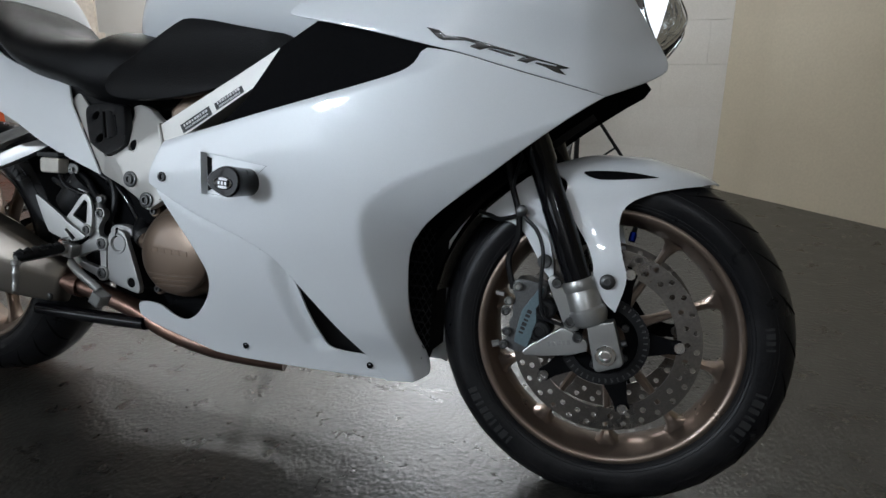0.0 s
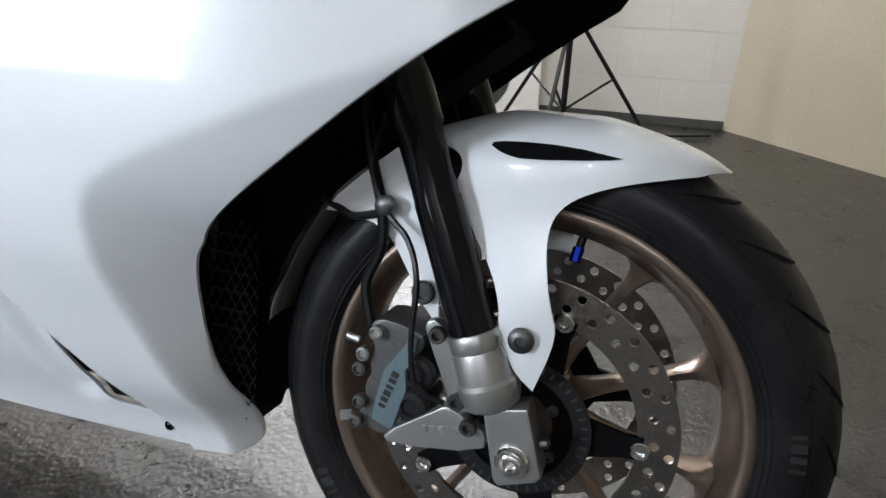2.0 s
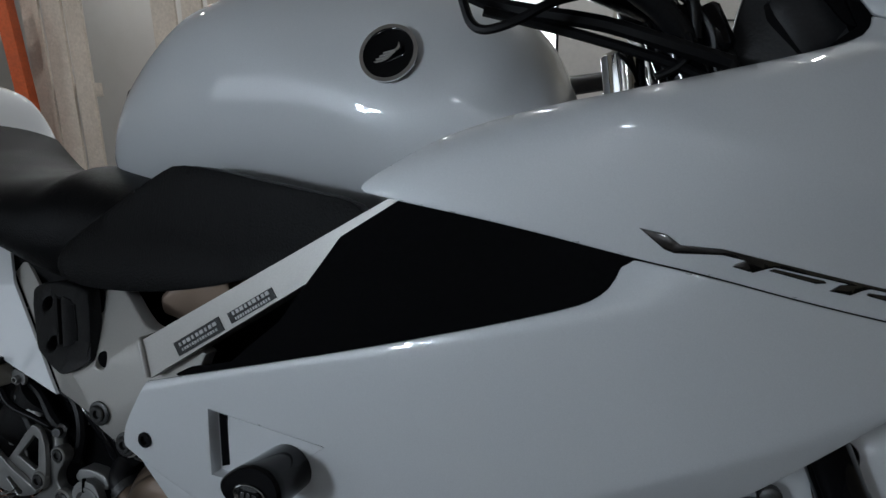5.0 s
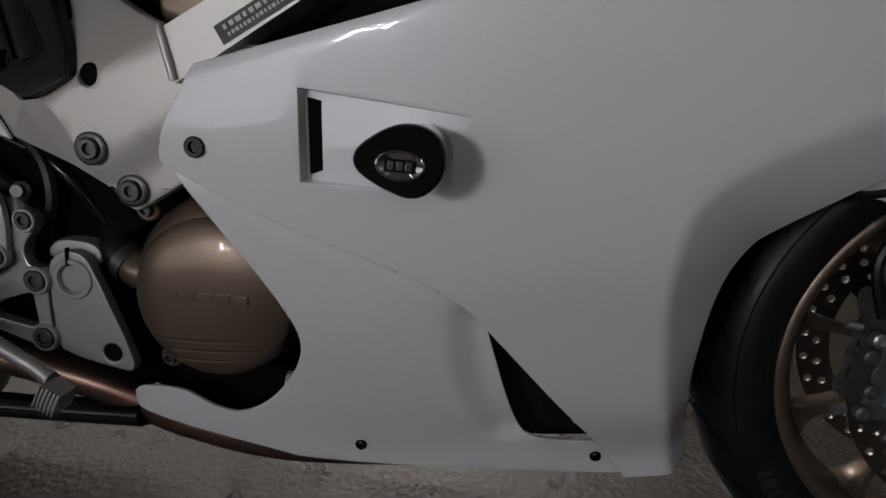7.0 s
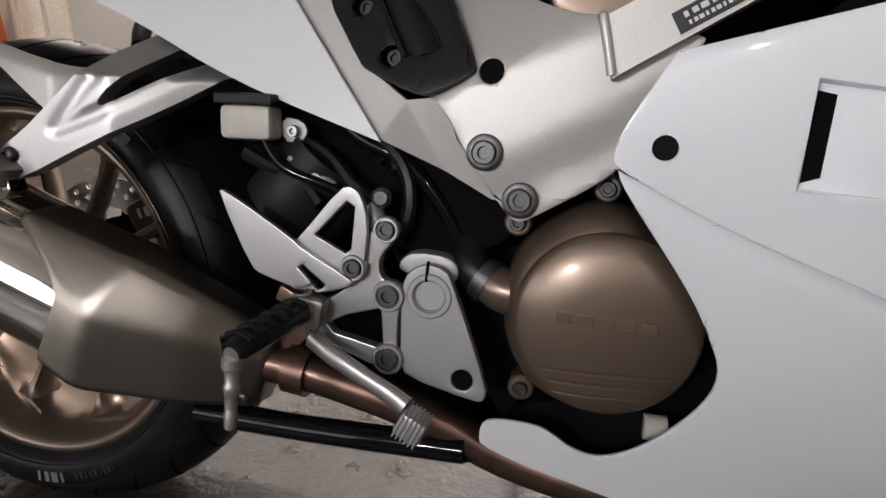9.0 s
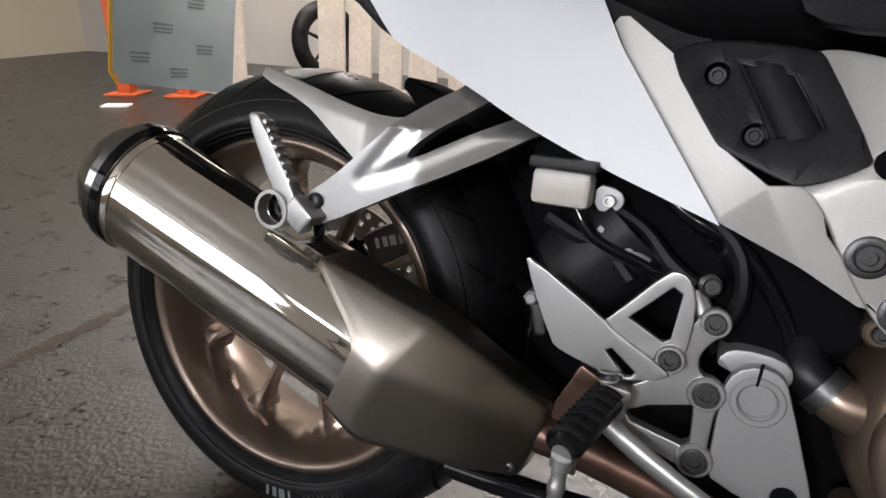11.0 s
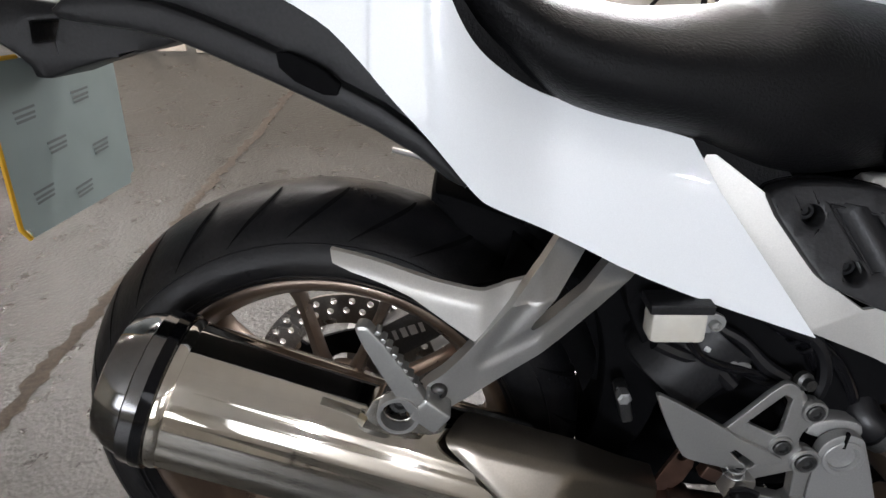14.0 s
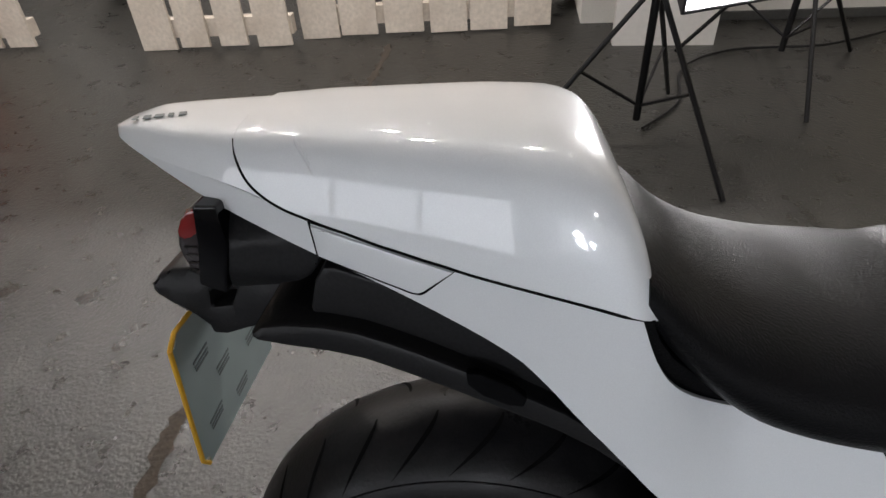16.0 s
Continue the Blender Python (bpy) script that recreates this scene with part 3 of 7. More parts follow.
UPPER = [(0.966, 0.787), (0.985, 0.802), (1.053, 0.838), (1.12, 0.855), (1.187, 0.866), (1.285, 0.887), (1.340, 0.902), (1.356, 0.918), (1.361, 0.930, 1), (1.417, 0.893), (1.459, 0.869, 1),
         (1.460, 0.840), (1.482, 0.806), (1.517, 0.760), (1.530, 0.738), (1.525, 0.722), (1.447, 0.681, 1), (1.391, 0.694), (1.312, 0.712), (1.24, 0.731), (1.189, 0.741), (1.097, 0.762), (0.985, 0.782)]
part("upper_fairing", sheet(rounded(UPPER, 2), upper_y, 0.0045, [], 0.007, 0.0011), PAINT, bike, "pearl white upper side panel", 42)
part("upper_fairing", sheet(rounded([(min(q[0], 1.49), max(q[1], 0.735), *q[2:]) for q in UPPER], 2), lambda x, z: -upper_y(x, z), 0.0045, [], 0.03, 0, -1), PAINT, bike, "pearl white upper side panel of the far side", 42)
part("fairing_inner_panel", sheet(rounded([(0.83, 0.615), (0.968, 0.786), (1.10, 0.775), (1.20, 0.75), (1.20, 0.70), (0.96, 0.63), (0.75, 0.575), (0.72, 0.59)], 1), lambda x, z: -side(x, z) + 0.032 - 0.02 * step((x - 1.08) / 0.1), 0.004, (), 0.03), MATT, bike, "matt black recessed side panel")
part("fairing_inner_panel", sheet(rounded([(0.83, 0.615), (0.968, 0.786), (1.20, 0.75), (1.20, 0.70), (0.75, 0.575)], 1), lambda x, z: side(x, z) - 0.03, 0.004, (), 0.04), MATT, bike)

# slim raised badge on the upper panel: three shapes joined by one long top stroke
BADGE = [(1.195, 0.763), (1.214, 0.759), (1.224, 0.7515), (1.252, 0.7495), (1.288, 0.741), (1.325, 0.732), (1.396, 0.7155), (1.391, 0.7138), (1.382, 0.7135), (1.392, 0.7052), (1.378, 0.708), (1.363, 0.7145), (1.349, 0.7185), (1.350, 0.7205), (1.3775, 0.7165), (1.379, 0.7178),
       (1.351, 0.7232), (1.346, 0.722), (1.338, 0.7185), (1.324, 0.7212), (1.331, 0.7258), (1.337, 0.7262), (1.321, 0.7298), (1.287, 0.7372), (1.282, 0.736), (1.273, 0.733), (1.259, 0.737), (1.261, 0.739), (1.268, 0.7415), (1.252, 0.7452), (1.220, 0.7452), (1.213, 0.748)]
badge = part("model_badge", sheet(BADGE, lambda x, z: upper_y(x, z) - 0.0024, 0.003, (), 0.012, 0.0007), SMOKE, bike, "slim dark chrome raised badge with one long top stroke", 25)
part("badge_bar", sheet([(1.283, 0.7348), (1.287, 0.7362), (1.3205, 0.7285), (1.322, 0.7268), (1.315, 0.7262)], lambda x, z: upper_y(x, z) - 0.0024, 0.003, (), 0.012, 0.0006), SMOKE, badge, "", 25)

# ---- front cowl, headlight and screen ----


def over(x, z):
    """How far a point lies above the seam between the upper side panel and the front cowl."""
    return (x - 1.361) * 0.523 + (z - 0.931) * 0.852


SEAM_W = [-upper_y(x, 0.931 - 0.614 * (x - 1.361)) for x in (1.361, 1.395, 1.43, 1.46)]


COWL_FOLD = [(1.262, 1.085), (1.297, 1.047), (1.342, 0.999), (1.371, 0.949), (1.388, 0.914)]


def cowl_y(x, z):
    w = lerp(x, [1.20, 1.361, 1.395, 1.43, 1.46, 1.52, 1.555], [SEAM_W[0] * 0.9, *SEAM_W, 0.07, 0.045])
    rise = lerp(x, [1.25, 1.35, 1.416, 1.464, 1.50], [0.165, 0.130, 0.106, 0.090, 0.0885])
    y = -w * math.sqrt(max(0.0, 1 - (max(over(x, z), 0) / rise) ** 2))
    return y + 0.32 * soft(-beside((x, z), COWL_FOLD), 0.0015) * step(over(x, z) / 0.02)


COWL = [(1.362, 0.932, 1), (1.417, 0.895), (1.461, 0.871, 1), (1.470, 0.902), (1.496, 0.892), (1.498, 0.892, 1), (1.493, 0.922), (1.484, 0.946), (1.464, 0.966), (1.416, 1.012), (1.35, 1.075), (1.29, 1.130, 1), (1.205, 1.112, 1), (1.268, 1.050), (1.298, 1.018), (1.328, 0.983), (1.347, 0.957)]
part("front_cowl", sheet(rounded(COWL, 2), cowl_y, 0.0045, [], 0.011, 0.001), PAINT, bike, "pearl white front cowl beside the screen", 42)
part("front_cowl", sheet(rounded([p for p in COWL if p[0] > 1.338], 2), lambda x, z: -cowl_y(x, z), 0.0045, [], 0.02, 0, -1), PAINT, bike, "", 42)
part("cowl_return", sheet(rounded([(1.205, 1.110), (1.268, 1.048), (1.298, 1.016), (1.328, 0.981), (1.347, 0.955), (1.362, 0.930), (1.350, 0.925), (1.330, 0.953), (1.310, 0.982), (1.276, 1.018), (1.245, 1.046), (1.19, 1.096)], 2), lambda x, z: cowl_y(x, z) + 0.014, 0.003, (), 0.012), MATT, bike, "matt black inner edge of the cowl", 42)

bm = bmesh.new()
rows = []
for i in range(13):
    t = i / 12
    ex, ez, w = lerp(t, [0, 0.12, 0.45, 1], [1.480, 1.464, 1.416, 1.30]), lerp(t, [0, 0.12, 0.45, 1], [0.945, 0.966, 1.012, 1.13]), 0.012 + 0.052 * min(1, t * 1.6) ** 0.6
    cx, cz = lerp(t, [0, 0.5, 1], [1.492, 1.425, 1.335]), lerp(t, [0, 0.5, 1], [0.947, 1.040, 1.150])
    rows.append([bm.verts.new((cx + (ex - cx) * (k / 8) ** 2, w * k / 8, cz + (ez - cz) * (k / 8) ** 2)) for k in range(-8, 9)])
for p, q in zip(rows, rows[1:]):
    for k in range(16):
        bm.faces.new((p[k], p[k + 1], q[k + 1], q[k]))
bmesh.ops.solidify(bm, geom=bm.faces[:], thickness=0.004)
part("windscreen", bm, TINT, bike, "dark tinted acrylic windscreen", 50)



def lens_y(x, z):
    return -max(0.0, 0.16 - 1.25 * (x - 1.45) + 0.15 * (z - 0.83)) - 0.008


LENS_LINE = rounded([(1.456, 0.872), (1.464, 0.889), (1.480, 0.895), (1.510, 0.877), (1.538, 0.846), (1.552, 0.821), (1.543, 0.799), (1.515, 0.767), (1.503, 0.780), (1.484, 0.806), (1.463, 0.840)], 1)
lamp = tagged(new("headlight"), "clear headlight with bright chrome reflectors and a glowing reflection")
lamp.parent = bike
STRIPE = rounded([(1.459, 0.872), (1.4685, 0.882), (1.4745, 0.856), (1.4858, 0.816), (1.4815, 0.815), (1.468, 0.834), (1.461, 0.852)], 1)
GLOWZONE = rounded([(1.4715, 0.884), (1.481, 0.889), (1.508, 0.873), (1.521, 0.857), (1.517, 0.832), (1.511, 0.803), (1.5055, 0.781), (1.498, 0.795), (1.4905, 0.815), (1.484, 0.842), (1.476, 0.862)], 1)
for sgn in (1, -1):
    fy = lambda x, z, o=0.0: sgn * (lens_y(x, z) + o)
    part("housing", sheet(rounded([(1.43, 0.885), (1.47, 0.905), (1.52, 0.865), (1.55, 0.815), (1.52, 0.765), (1.44, 0.80)], 1), lambda x, z: fy(x, z, 0.055), 0.004, [], 0.02, 0, sgn), BLACK, lamp)
    part("lens", sheet(LENS_LINE, lambda x, z: fy(x, z), 0.0025, [], 0.012, 0, sgn), GLASS, lamp, "clear polycarbonate lens")
    part("reflector", sheet(LENS_LINE, lambda x, z: fy(x, z, 0.046 - 12 * ((x - 1.512) ** 2 + 0.5 * (z - 0.822) ** 2)), 0.002, [], 0.006, 0, sgn), REFLECT, lamp, "curved chrome reflector", 20)
    # glowing sheet: the reflector's white reflection, put in as emission
    part("reflection_glow", sheet(GLOWZONE, lambda x, z: fy(x, z, 0.026 + 0.2 * (x - 1.49)), 0.003, [], 0.01, 0, sgn), MIRRORGLOW, lamp, "white glowing sheet in place of the reflector's bright reflection")
    part("side_light", sheet(STRIPE, lambda x, z: fy(x, z, 0.006), 0.004, [], 0.008, 0, sgn), STRIPLENS, lamp, "pale ribbed side light strip")
    for k in range(12):
        u = k / 11
        part("strip_rib", tube([(p[0], fy(*p, 0.005), p[1]) for p in ((1.4625 + 0.015 * u * u, 0.861 - 0.045 * u), (1.4715 + 0.010 * u, 0.862 - 0.045 * u))], 0.0006, 5, 0), STRIPLENS, lamp)
    part("divider", tube([(p[0], fy(*p, 0.010), p[1]) for p in ((1.4695, 0.884), (1.476, 0.857), (1.487, 0.817), (1.499, 0.791), (1.512, 0.771))], 0.0017, 6, 4), CHROME, lamp, "thin chrome divider")
    for r in (0.016, 0.0225, 0.030):
        part("reflector_step", tube([(1.512 + r * math.cos(a), fy(1.512 + r * math.cos(a), 0.826 + 1.1 * r * math.sin(a), 0.020), 0.826 + 1.1 * r * math.sin(a)) for a in [radians(-75 + 13 * k) for k in range(10)]], 0.0009, 6, 2), CHROME, lamp)
    for k in range(5):
        part("reflector_facet", sheet([(1.5155 + 0.005 * k, 0.800 - 0.001 * k), (1.5195 + 0.005 * k, 0.800 - 0.001 * k), (1.5185 + 0.0052 * k, 0.787 + 0.003 * k), (1.5145 + 0.0052 * k, 0.785 + 0.003 * k)], lambda x, z: fy(x, z, 0.014 + 0.002 * (k % 2)), 0.003, [], 0, 0.0006, sgn), CHROME, lamp, "", 20)
    part("upper_reflector", sheet(rounded([(1.507, 0.872), (1.530, 0.846), (1.541, 0.823), (1.530, 0.826), (1.516, 0.846), (1.510, 0.860)], 1), lambda x, z: fy(x, z, 0.016 + 0.25 * (x - 1.51)), 0.002, [], 0.008, 0, sgn), REFLECT, lamp, "bright curved side reflector")
    part("reflector_step", tube([(p[0], fy(*p, 0.022), p[1]) for p in ((1.531, 0.823), (1.527, 0.808), (1.519, 0.797), (1.508, 0.791))], 0.0010, 6, 4), CHROME, lamp)
    part("lower_reflector", sheet(rounded([(1.507, 0.789), (1.518, 0.794), (1.526, 0.787), (1.516, 0.776), (1.510, 0.778)], 1), lambda x, z: fy(x, z, 0.012), 0.004, [], 0.006, 0, sgn), CHROME, lamp, "small chrome lower reflector")
    part("bezel", tube([(p[0], sgn * (lens_y(*p) + 0.004), p[1]) for p in LENS_LINE + LENS_LINE[:1]], 0.0017, 8, 2), CHROME, lamp, "chrome bezel")


# crash bung: black teardrop bobbin bolted through the fairing, with a plain oval badge
bung = tagged(new("crash_bung"), "black nylon teardrop crash bung with a silver oval badge")
bung.parent = bike
TEAR = rounded([(-0.034, 0.002), (-0.028, 0.012), (-0.006, 0.025), (0.012, 0.026), (0.027, 0.018), (0.032, 0.003), (0.028, -0.014), (0.010, -0.027), (-0.012, -0.019), (-0.030, -0.008)], 2)
bm = loft([[(0.885 + p[0] * k + dx, y, 0.5235 + p[1] * k) for p in TEAR] for y, k, dx in ((-0.228, 0.90, 0.002), (-0.262, 0.93, 0.001), (-0.284, 0.98, 0.0), (-0.290, 0.985, 0.0), (-0.2935, 0.955, 0.0), (-0.295, 0.90, 0.0), (-0.2945, 0.60, 0.0))])
part("bung_body", bm, GLOSS, bung, "black moulded nylon body", 40)
part("bung_badge", moved(lathe([(0, 0.0172), (0.0014, 0.0168), (0.0018, 0.0155), (0.0012, 0.0145), (0.0012, 0)], (0, 0, 0), (0, -1, 0), 32, squash=0.60), Matrix.Translation((0.8855, -0.2945, 0.5215)) @ pose(0, 0, 0, 0, 4, 0)), CAPMETAL, bung, "plain silver oval badge")
part("badge_bar", box(0.021, 0.0010, 0.0085, Matrix.Translation((0.8855, -0.2960, 0.5215)) @ pose(0, 0, 0, 0, 4, 0), 0.0004), GLOSS, bung, "dark bar across the badge")
for k in range(3):
    part("badge_mark", box(0.0042, 0.0010, 0.0060, Matrix.Translation((0.8795 + 0.006 * k, -0.2968, 0.5219 - 0.0004 * k)) @ pose(0, 0, 0, 0, 4, 0), 0.0003), CAPMETAL, bung)


# ---- wheels ----


def wheel(name, x, z, tyre_r, tyre_w, rim_r, rim_w, label, spoke_turn):
    """Tyre with tread grooves, rim barrel, hub and ten tapered spokes, in one thing-part with sub-parts."""
    w = tagged(new(name), label)
    w.parent = bike
    w.location = (x, 0, z)
    hw = tyre_w / 2
    prof = []
    for k in range(21):
        t = -1 + 2 * k / 20
        a = t * 1.95
        prof.append((hw * math.sin(a) if abs(a) < math.pi / 2 else math.copysign(hw * (1 - 0.10 * (abs(a) - math.pi / 2) / 0.38), a), tyre_r - hw * 0.92 * (1 - math.cos(a)) * 0.92))
    last = prof[-1]
    prof = [(-rim_w / 2 + 0.004, rim_r - 0.006)] + [p for p in prof if p[1] > rim_r] + [(rim_w / 2 - 0.004, rim_r - 0.006)]
    tyre = part("tyre", lathe(prof, n=128, closed=True), RUBBER, w, "black road tyre with curved rain grooves", 60)
    # rain grooves: slender dark channels set into both shoulders
    for sg in (-1, 1):
        g = bmesh.new()
        pts = []
        for k in range(9):
            u = k / 8
            a = sg * (0.20 + 0.88 * u)
            ang = 0.20 * (u ** 1.6)
            r = tyre_r - hw * 0.92 * (1 - math.cos(a)) * 0.92 + 0.0008
            wd = 0.0036 * math.sin(math.pi * min(0.97, 0.10 + u * 0.87)) / r
            pts.append([g.verts.new((r * math.cos(ang + e * wd), hw * math.sin(a), r * math.sin(ang + e * wd))) for e in (-1, 1)])
        for p, q in zip(pts, pts[1:]):
            g.faces.new((p[0], p[1], q[1], q[0]))
        first = part("groove", g, MATT, w)
        for i in range(26):
            o = first if i == 0 else new("groove", first.data)
            o.parent = w
            o.matrix_basis = Matrix.Rotation(2 * math.pi * (i + (0.5 if sg > 0 else 0)) / 26, 4, "Y")
    hb = rim_w / 2
    rim = [(-hb, rim_r), (-hb - 0.003, rim_r - 0.004), (-hb - 0.003, rim_r - 0.010), (-hb + 0.004, rim_r - 0.016), (-hb + 0.010, rim_r - 0.018), (-hb + 0.022, rim_r - 0.027), (0, rim_r - 0.031),
           (hb - 0.022, rim_r - 0.027), (hb - 0.010, rim_r - 0.018), (hb - 0.004, rim_r - 0.016), (hb + 0.003, rim_r - 0.010), (hb + 0.003, rim_r - 0.004), (hb, rim_r), (hb - 0.01, rim_r - 0.004), (0, rim_r - 0.02), (-hb + 0.01, rim_r - 0.004)]
    part("rim", lathe(rim, n=96, closed=True), BRONZE, w, "bronze painted alloy rim", 50)
    part("hub", lathe([(-0.05, 0.02), (-0.05, 0.042), (-0.02, 0.05), (0.02, 0.05), (0.05, 0.042), (0.05, 0.02)], n=32), BRONZE, w)
    for i in range(10):
        a = radians(spoke_turn + 36 * i)
        d = Vector((math.cos(a), 0, math.sin(a)))
        e = Vector((-math.sin(a), 0, math.cos(a)))
        secs = []
        for r, ww, hh in ((0.04, 0.013, 0.020), (0.08, 0.0075, 0.016), (rim_r - 0.075, 0.0058, 0.014), (rim_r - 0.050, 0.0075, 0.017), (rim_r - 0.036, 0.012, 0.022), (rim_r - 0.027, 0.026, 0.028)):
            o = d * r
            secs.append([o + e * (ww * c) + Vector((0, hh * s, 0)) for c, s in ((-1, -0.5), (-0.5, -1), (0.5, -1), (1, -0.5), (1, 0.5), (0.5, 1), (-0.5, 1), (-1, 0.5))])
        part("spoke", loft(secs), BRONZE, w, "", 50)
    return w


def arc_bars(n, radius, size, y, parent, mid, mat, gap=0.85):
    """Raised sidewall marks as plain bars bent round the wheel, """
    for i in range(n):
        a = radians(mid) - (i - (n - 1) / 2) * size * gap / radius
        b = box(size * (0.28 + 0.2 * (i * 5 % 3)), 0.0012, size, None, 0)
        part("sidewall_mark", moved(b, Matrix.Translation((radius * math.cos(a), y, radius * math.sin(a))) @ Matrix.Rotation(math.pi / 2 - a, 4, "Y")), mat, parent, "", 0)


def sidewall_y(hw, tyre_r, r):
    """Half width of the tyre at radius r."""
    c = 1 - (tyre_r - r) / (hw * 0.92 * 0.92)
    a = math.acos(max(-1, min(1, c)))
    return hw * math.sin(a) if a < math.pi / 2 else hw * (1 - 0.10 * (a - math.pi / 2) / 0.38)


FX, FZ = 1.470, 0.297
front = wheel("front_wheel", FX, FZ, 0.297, 0.122, 0.222, 0.094, "front wheel with bronze ten-spoke rim and twin discs", 24)
rear = wheel("rear_wheel", 0.0, 0.314, 0.308, 0.178, 0.222, 0.146, "rear wheel with bronze ten-spoke rim", 30)
arc_bars(4, 0.249, 0.014, -sidewall_y(0.089, 0.308, 0.249) - 0.0004, rear, 275, GREYMARK)
arc_bars(9, 0.2465, 0.009, -sidewall_y(0.089, 0.308, 0.2465) - 0.0004, rear, 292, DARKMARK)
arc_bars(8, 0.249, 0.016, -sidewall_y(0.089, 0.308, 0.249) - 0.0004, rear, 60, DARKMARK)
arc_bars(4, 0.252, 0.013, -sidewall_y(0.061, 0.297, 0.252) - 0.0004, front, 8, DARKMARK)
arc_bars(7, 0.252, 0.016, -sidewall_y(0.061, 0.297, 0.252) - 0.0004, front, -22, DARKMARK)
arc_bars(9, 0.252, 0.016, -sidewall_y(0.061, 0.297, 0.252) - 0.0004, front, 222, DARKMARK)
for w_, hw_, tr_ in ((front, 0.061, 0.297), (rear, 0.089, 0.308)):
    for r_ in (0.2265, 0.2315, 0.264):
        part("sidewall_ridge", lathe([(-0.0008, r_ + 0.0008), (0.0008, r_ + 0.0004), (0.0008, r_ - 0.0008)], (0, -sidewall_y(hw_, tr_, r_), 0), (0, -1, 0), 96, closed=True), RUBBER, w_, "", 60)
part("valve", tube([(0.034, -0.015, 0.192), (0.031, -0.022, 0.176)], 0.0045, 8), HOSE, front)
part("valve_cap", tube([(0.0315, -0.021, 0.180), (0.0295, -0.026, 0.166)], 0.0062, 8), BLUE, front, "blue anodised valve cap")


def brake_disc(parent, y, outer, inner, arms, sgn, at=(0, 0)):
    """Drilled floating disc on a black five-arm carrier with bobbins."""
    holes = []
    for i in range(30):
        a = 2 * math.pi * i / 30
        for k, r in ((0, outer - 0.0090), (1, outer - 0.0235)):
            t = a + k * 0.07
            holes.append(circle2(at[0] + r * math.cos(t), at[1] + r * math.sin(t), 0.0048, 10))
    holes.append(circle2(at[0], at[1], inner, 48))
    disc = part("brake_disc", sheet(circle2(at[0], at[1], outer, 72), y, 0.0045, holes), DISC, parent, "drilled steel brake disc", 30)
    star = []
    for i in range(arms):
        a = radians(2 + 360 / arms * i)
        for da, r in ((-30, 0.068), (-17, 0.070), (-6.5, inner - 0.012), (-5.5, inner + 0.006), (5.5, inner + 0.006), (6.5, inner - 0.012), (17, 0.070)):
            star.append((at[0] + r * math.cos(a + radians(da)), at[1] + r * math.sin(a + radians(da))))
    part("carrier", sheet(star, y - 0.003 * sgn, 0.006, [circle2(at[0], at[1], 0.036, 24)]), MATT, parent, "black disc carrier")
    for i in range(arms):
        a = radians(2 + 360 / arms * i)
        p = (at[0] + (inner + 0.003) * math.cos(a), y - 0.002 * sgn, at[1] + (inner + 0.003) * math.sin(a))
        bolt("bobbin", p, 0.0092, CHROME, parent, (0, -sgn, 0), 0.006)
    return disc


brake_disc(front, -0.062, 0.155, 0.1165, 5, 1)
brake_disc(front, 0.058, 0.155, 0.1165, 5, -1)
brake_disc(rear, 0.07, 0.128, 0.085, 5, -1)
part("abs_ring", lathe([(0, 0.056), (0, 0.074), (-0.003, 0.074), (-0.003, 0.056)], (0, -0.068, 0), n=48, closed=True), BLACK, front, "slotted sensor ring")
bm = joined(*[box(0.0024, 0.0016, 0.0065, Matrix.Rotation(2 * math.pi * k / 42, 4, "Y") @ Matrix.Translation((0, -0.0715, 0.0675))) for k in range(42)])
part("ring_slots", bm, BOLT, front, "dull slots of the sensor ring", 0)
for k in range(5):
    t = radians(38 + 72 * k)
    bolt("carrier_bolt", (0.043 * math.cos(t), -0.068, 0.043 * math.sin(t)), 0.0065, BOLT, front)

# ---- fork, caliper, mudguard ----
FORK_DIR = Vector((-0.369, 0, 0.929))


def fork(y):
    f = tagged(new("fork_leg"), "gloss black fork leg with bare alloy axle clamp")
    f.parent = bike
    o = Vector((1.4645, y, 0.298))
    part("outer_tube", lathe([(0.10, 0.018), (0.10, 0.0225), (0.235, 0.0225), (0.24, 0.0215), (0.30, 0.0215), (0.305, 0.0245), (0.52, 0.0245), (0.70, 0.0245)], o, FORK_DIR, 28), GLOSS, f, "gloss black tube")
    part("axle_clamp", lathe([(0.034, 0.020), (0.038, 0.0265), (0.048, 0.0302), (0.060, 0.0300), (0.064, 0.0272), (0.092, 0.0262), (0.0935, 0.0255), (0.0950, 0.0262), (0.108, 0.0262), (0.111, 0.0248), (0.111, 0.018)], o, FORK_DIR, 32), ALLOY, f, "bare cast alloy lower clamp", 30)
    s = -1 if y < 0 else 1
    foot = sheet(rounded([(1.444, 0.331), (1.4615, 0.2615, 1), (1.467, 0.256), (1.502, 0.270), (1.5065, 0.277), (1.486, 0.342)], 0), y + s * 0.016, 0.032, [circle2(1.478, 0.286, 0.013, 16)], 0, 0.003, -s)
    part("axle_foot", foot, ALLOY, f, "", 30)
    part("pinch_bolt", lathe([(0, 0.0055), (0.008, 0.0055), (0.009, 0.004), (0.005, 0.003), (0.005, 0)], (1.500, y + s * 0.004, 0.305), (1, 0, 0.37), 10), BOLT, f)
    part("axle_bolt", lathe([(0, 0.0165), (0.004, 0.0165), (0.006, 0.0150), (0.006, 0.0105), (0.009, 0.010), (0.010, 0.008), (0.010, 0.0055), (0.002, 0.005), (0.002, 0)], (1.478, y + s * 0.015, 0.286), (0, s, 0), 24), CHROME, f, "bright axle bolt", 30)
    return f


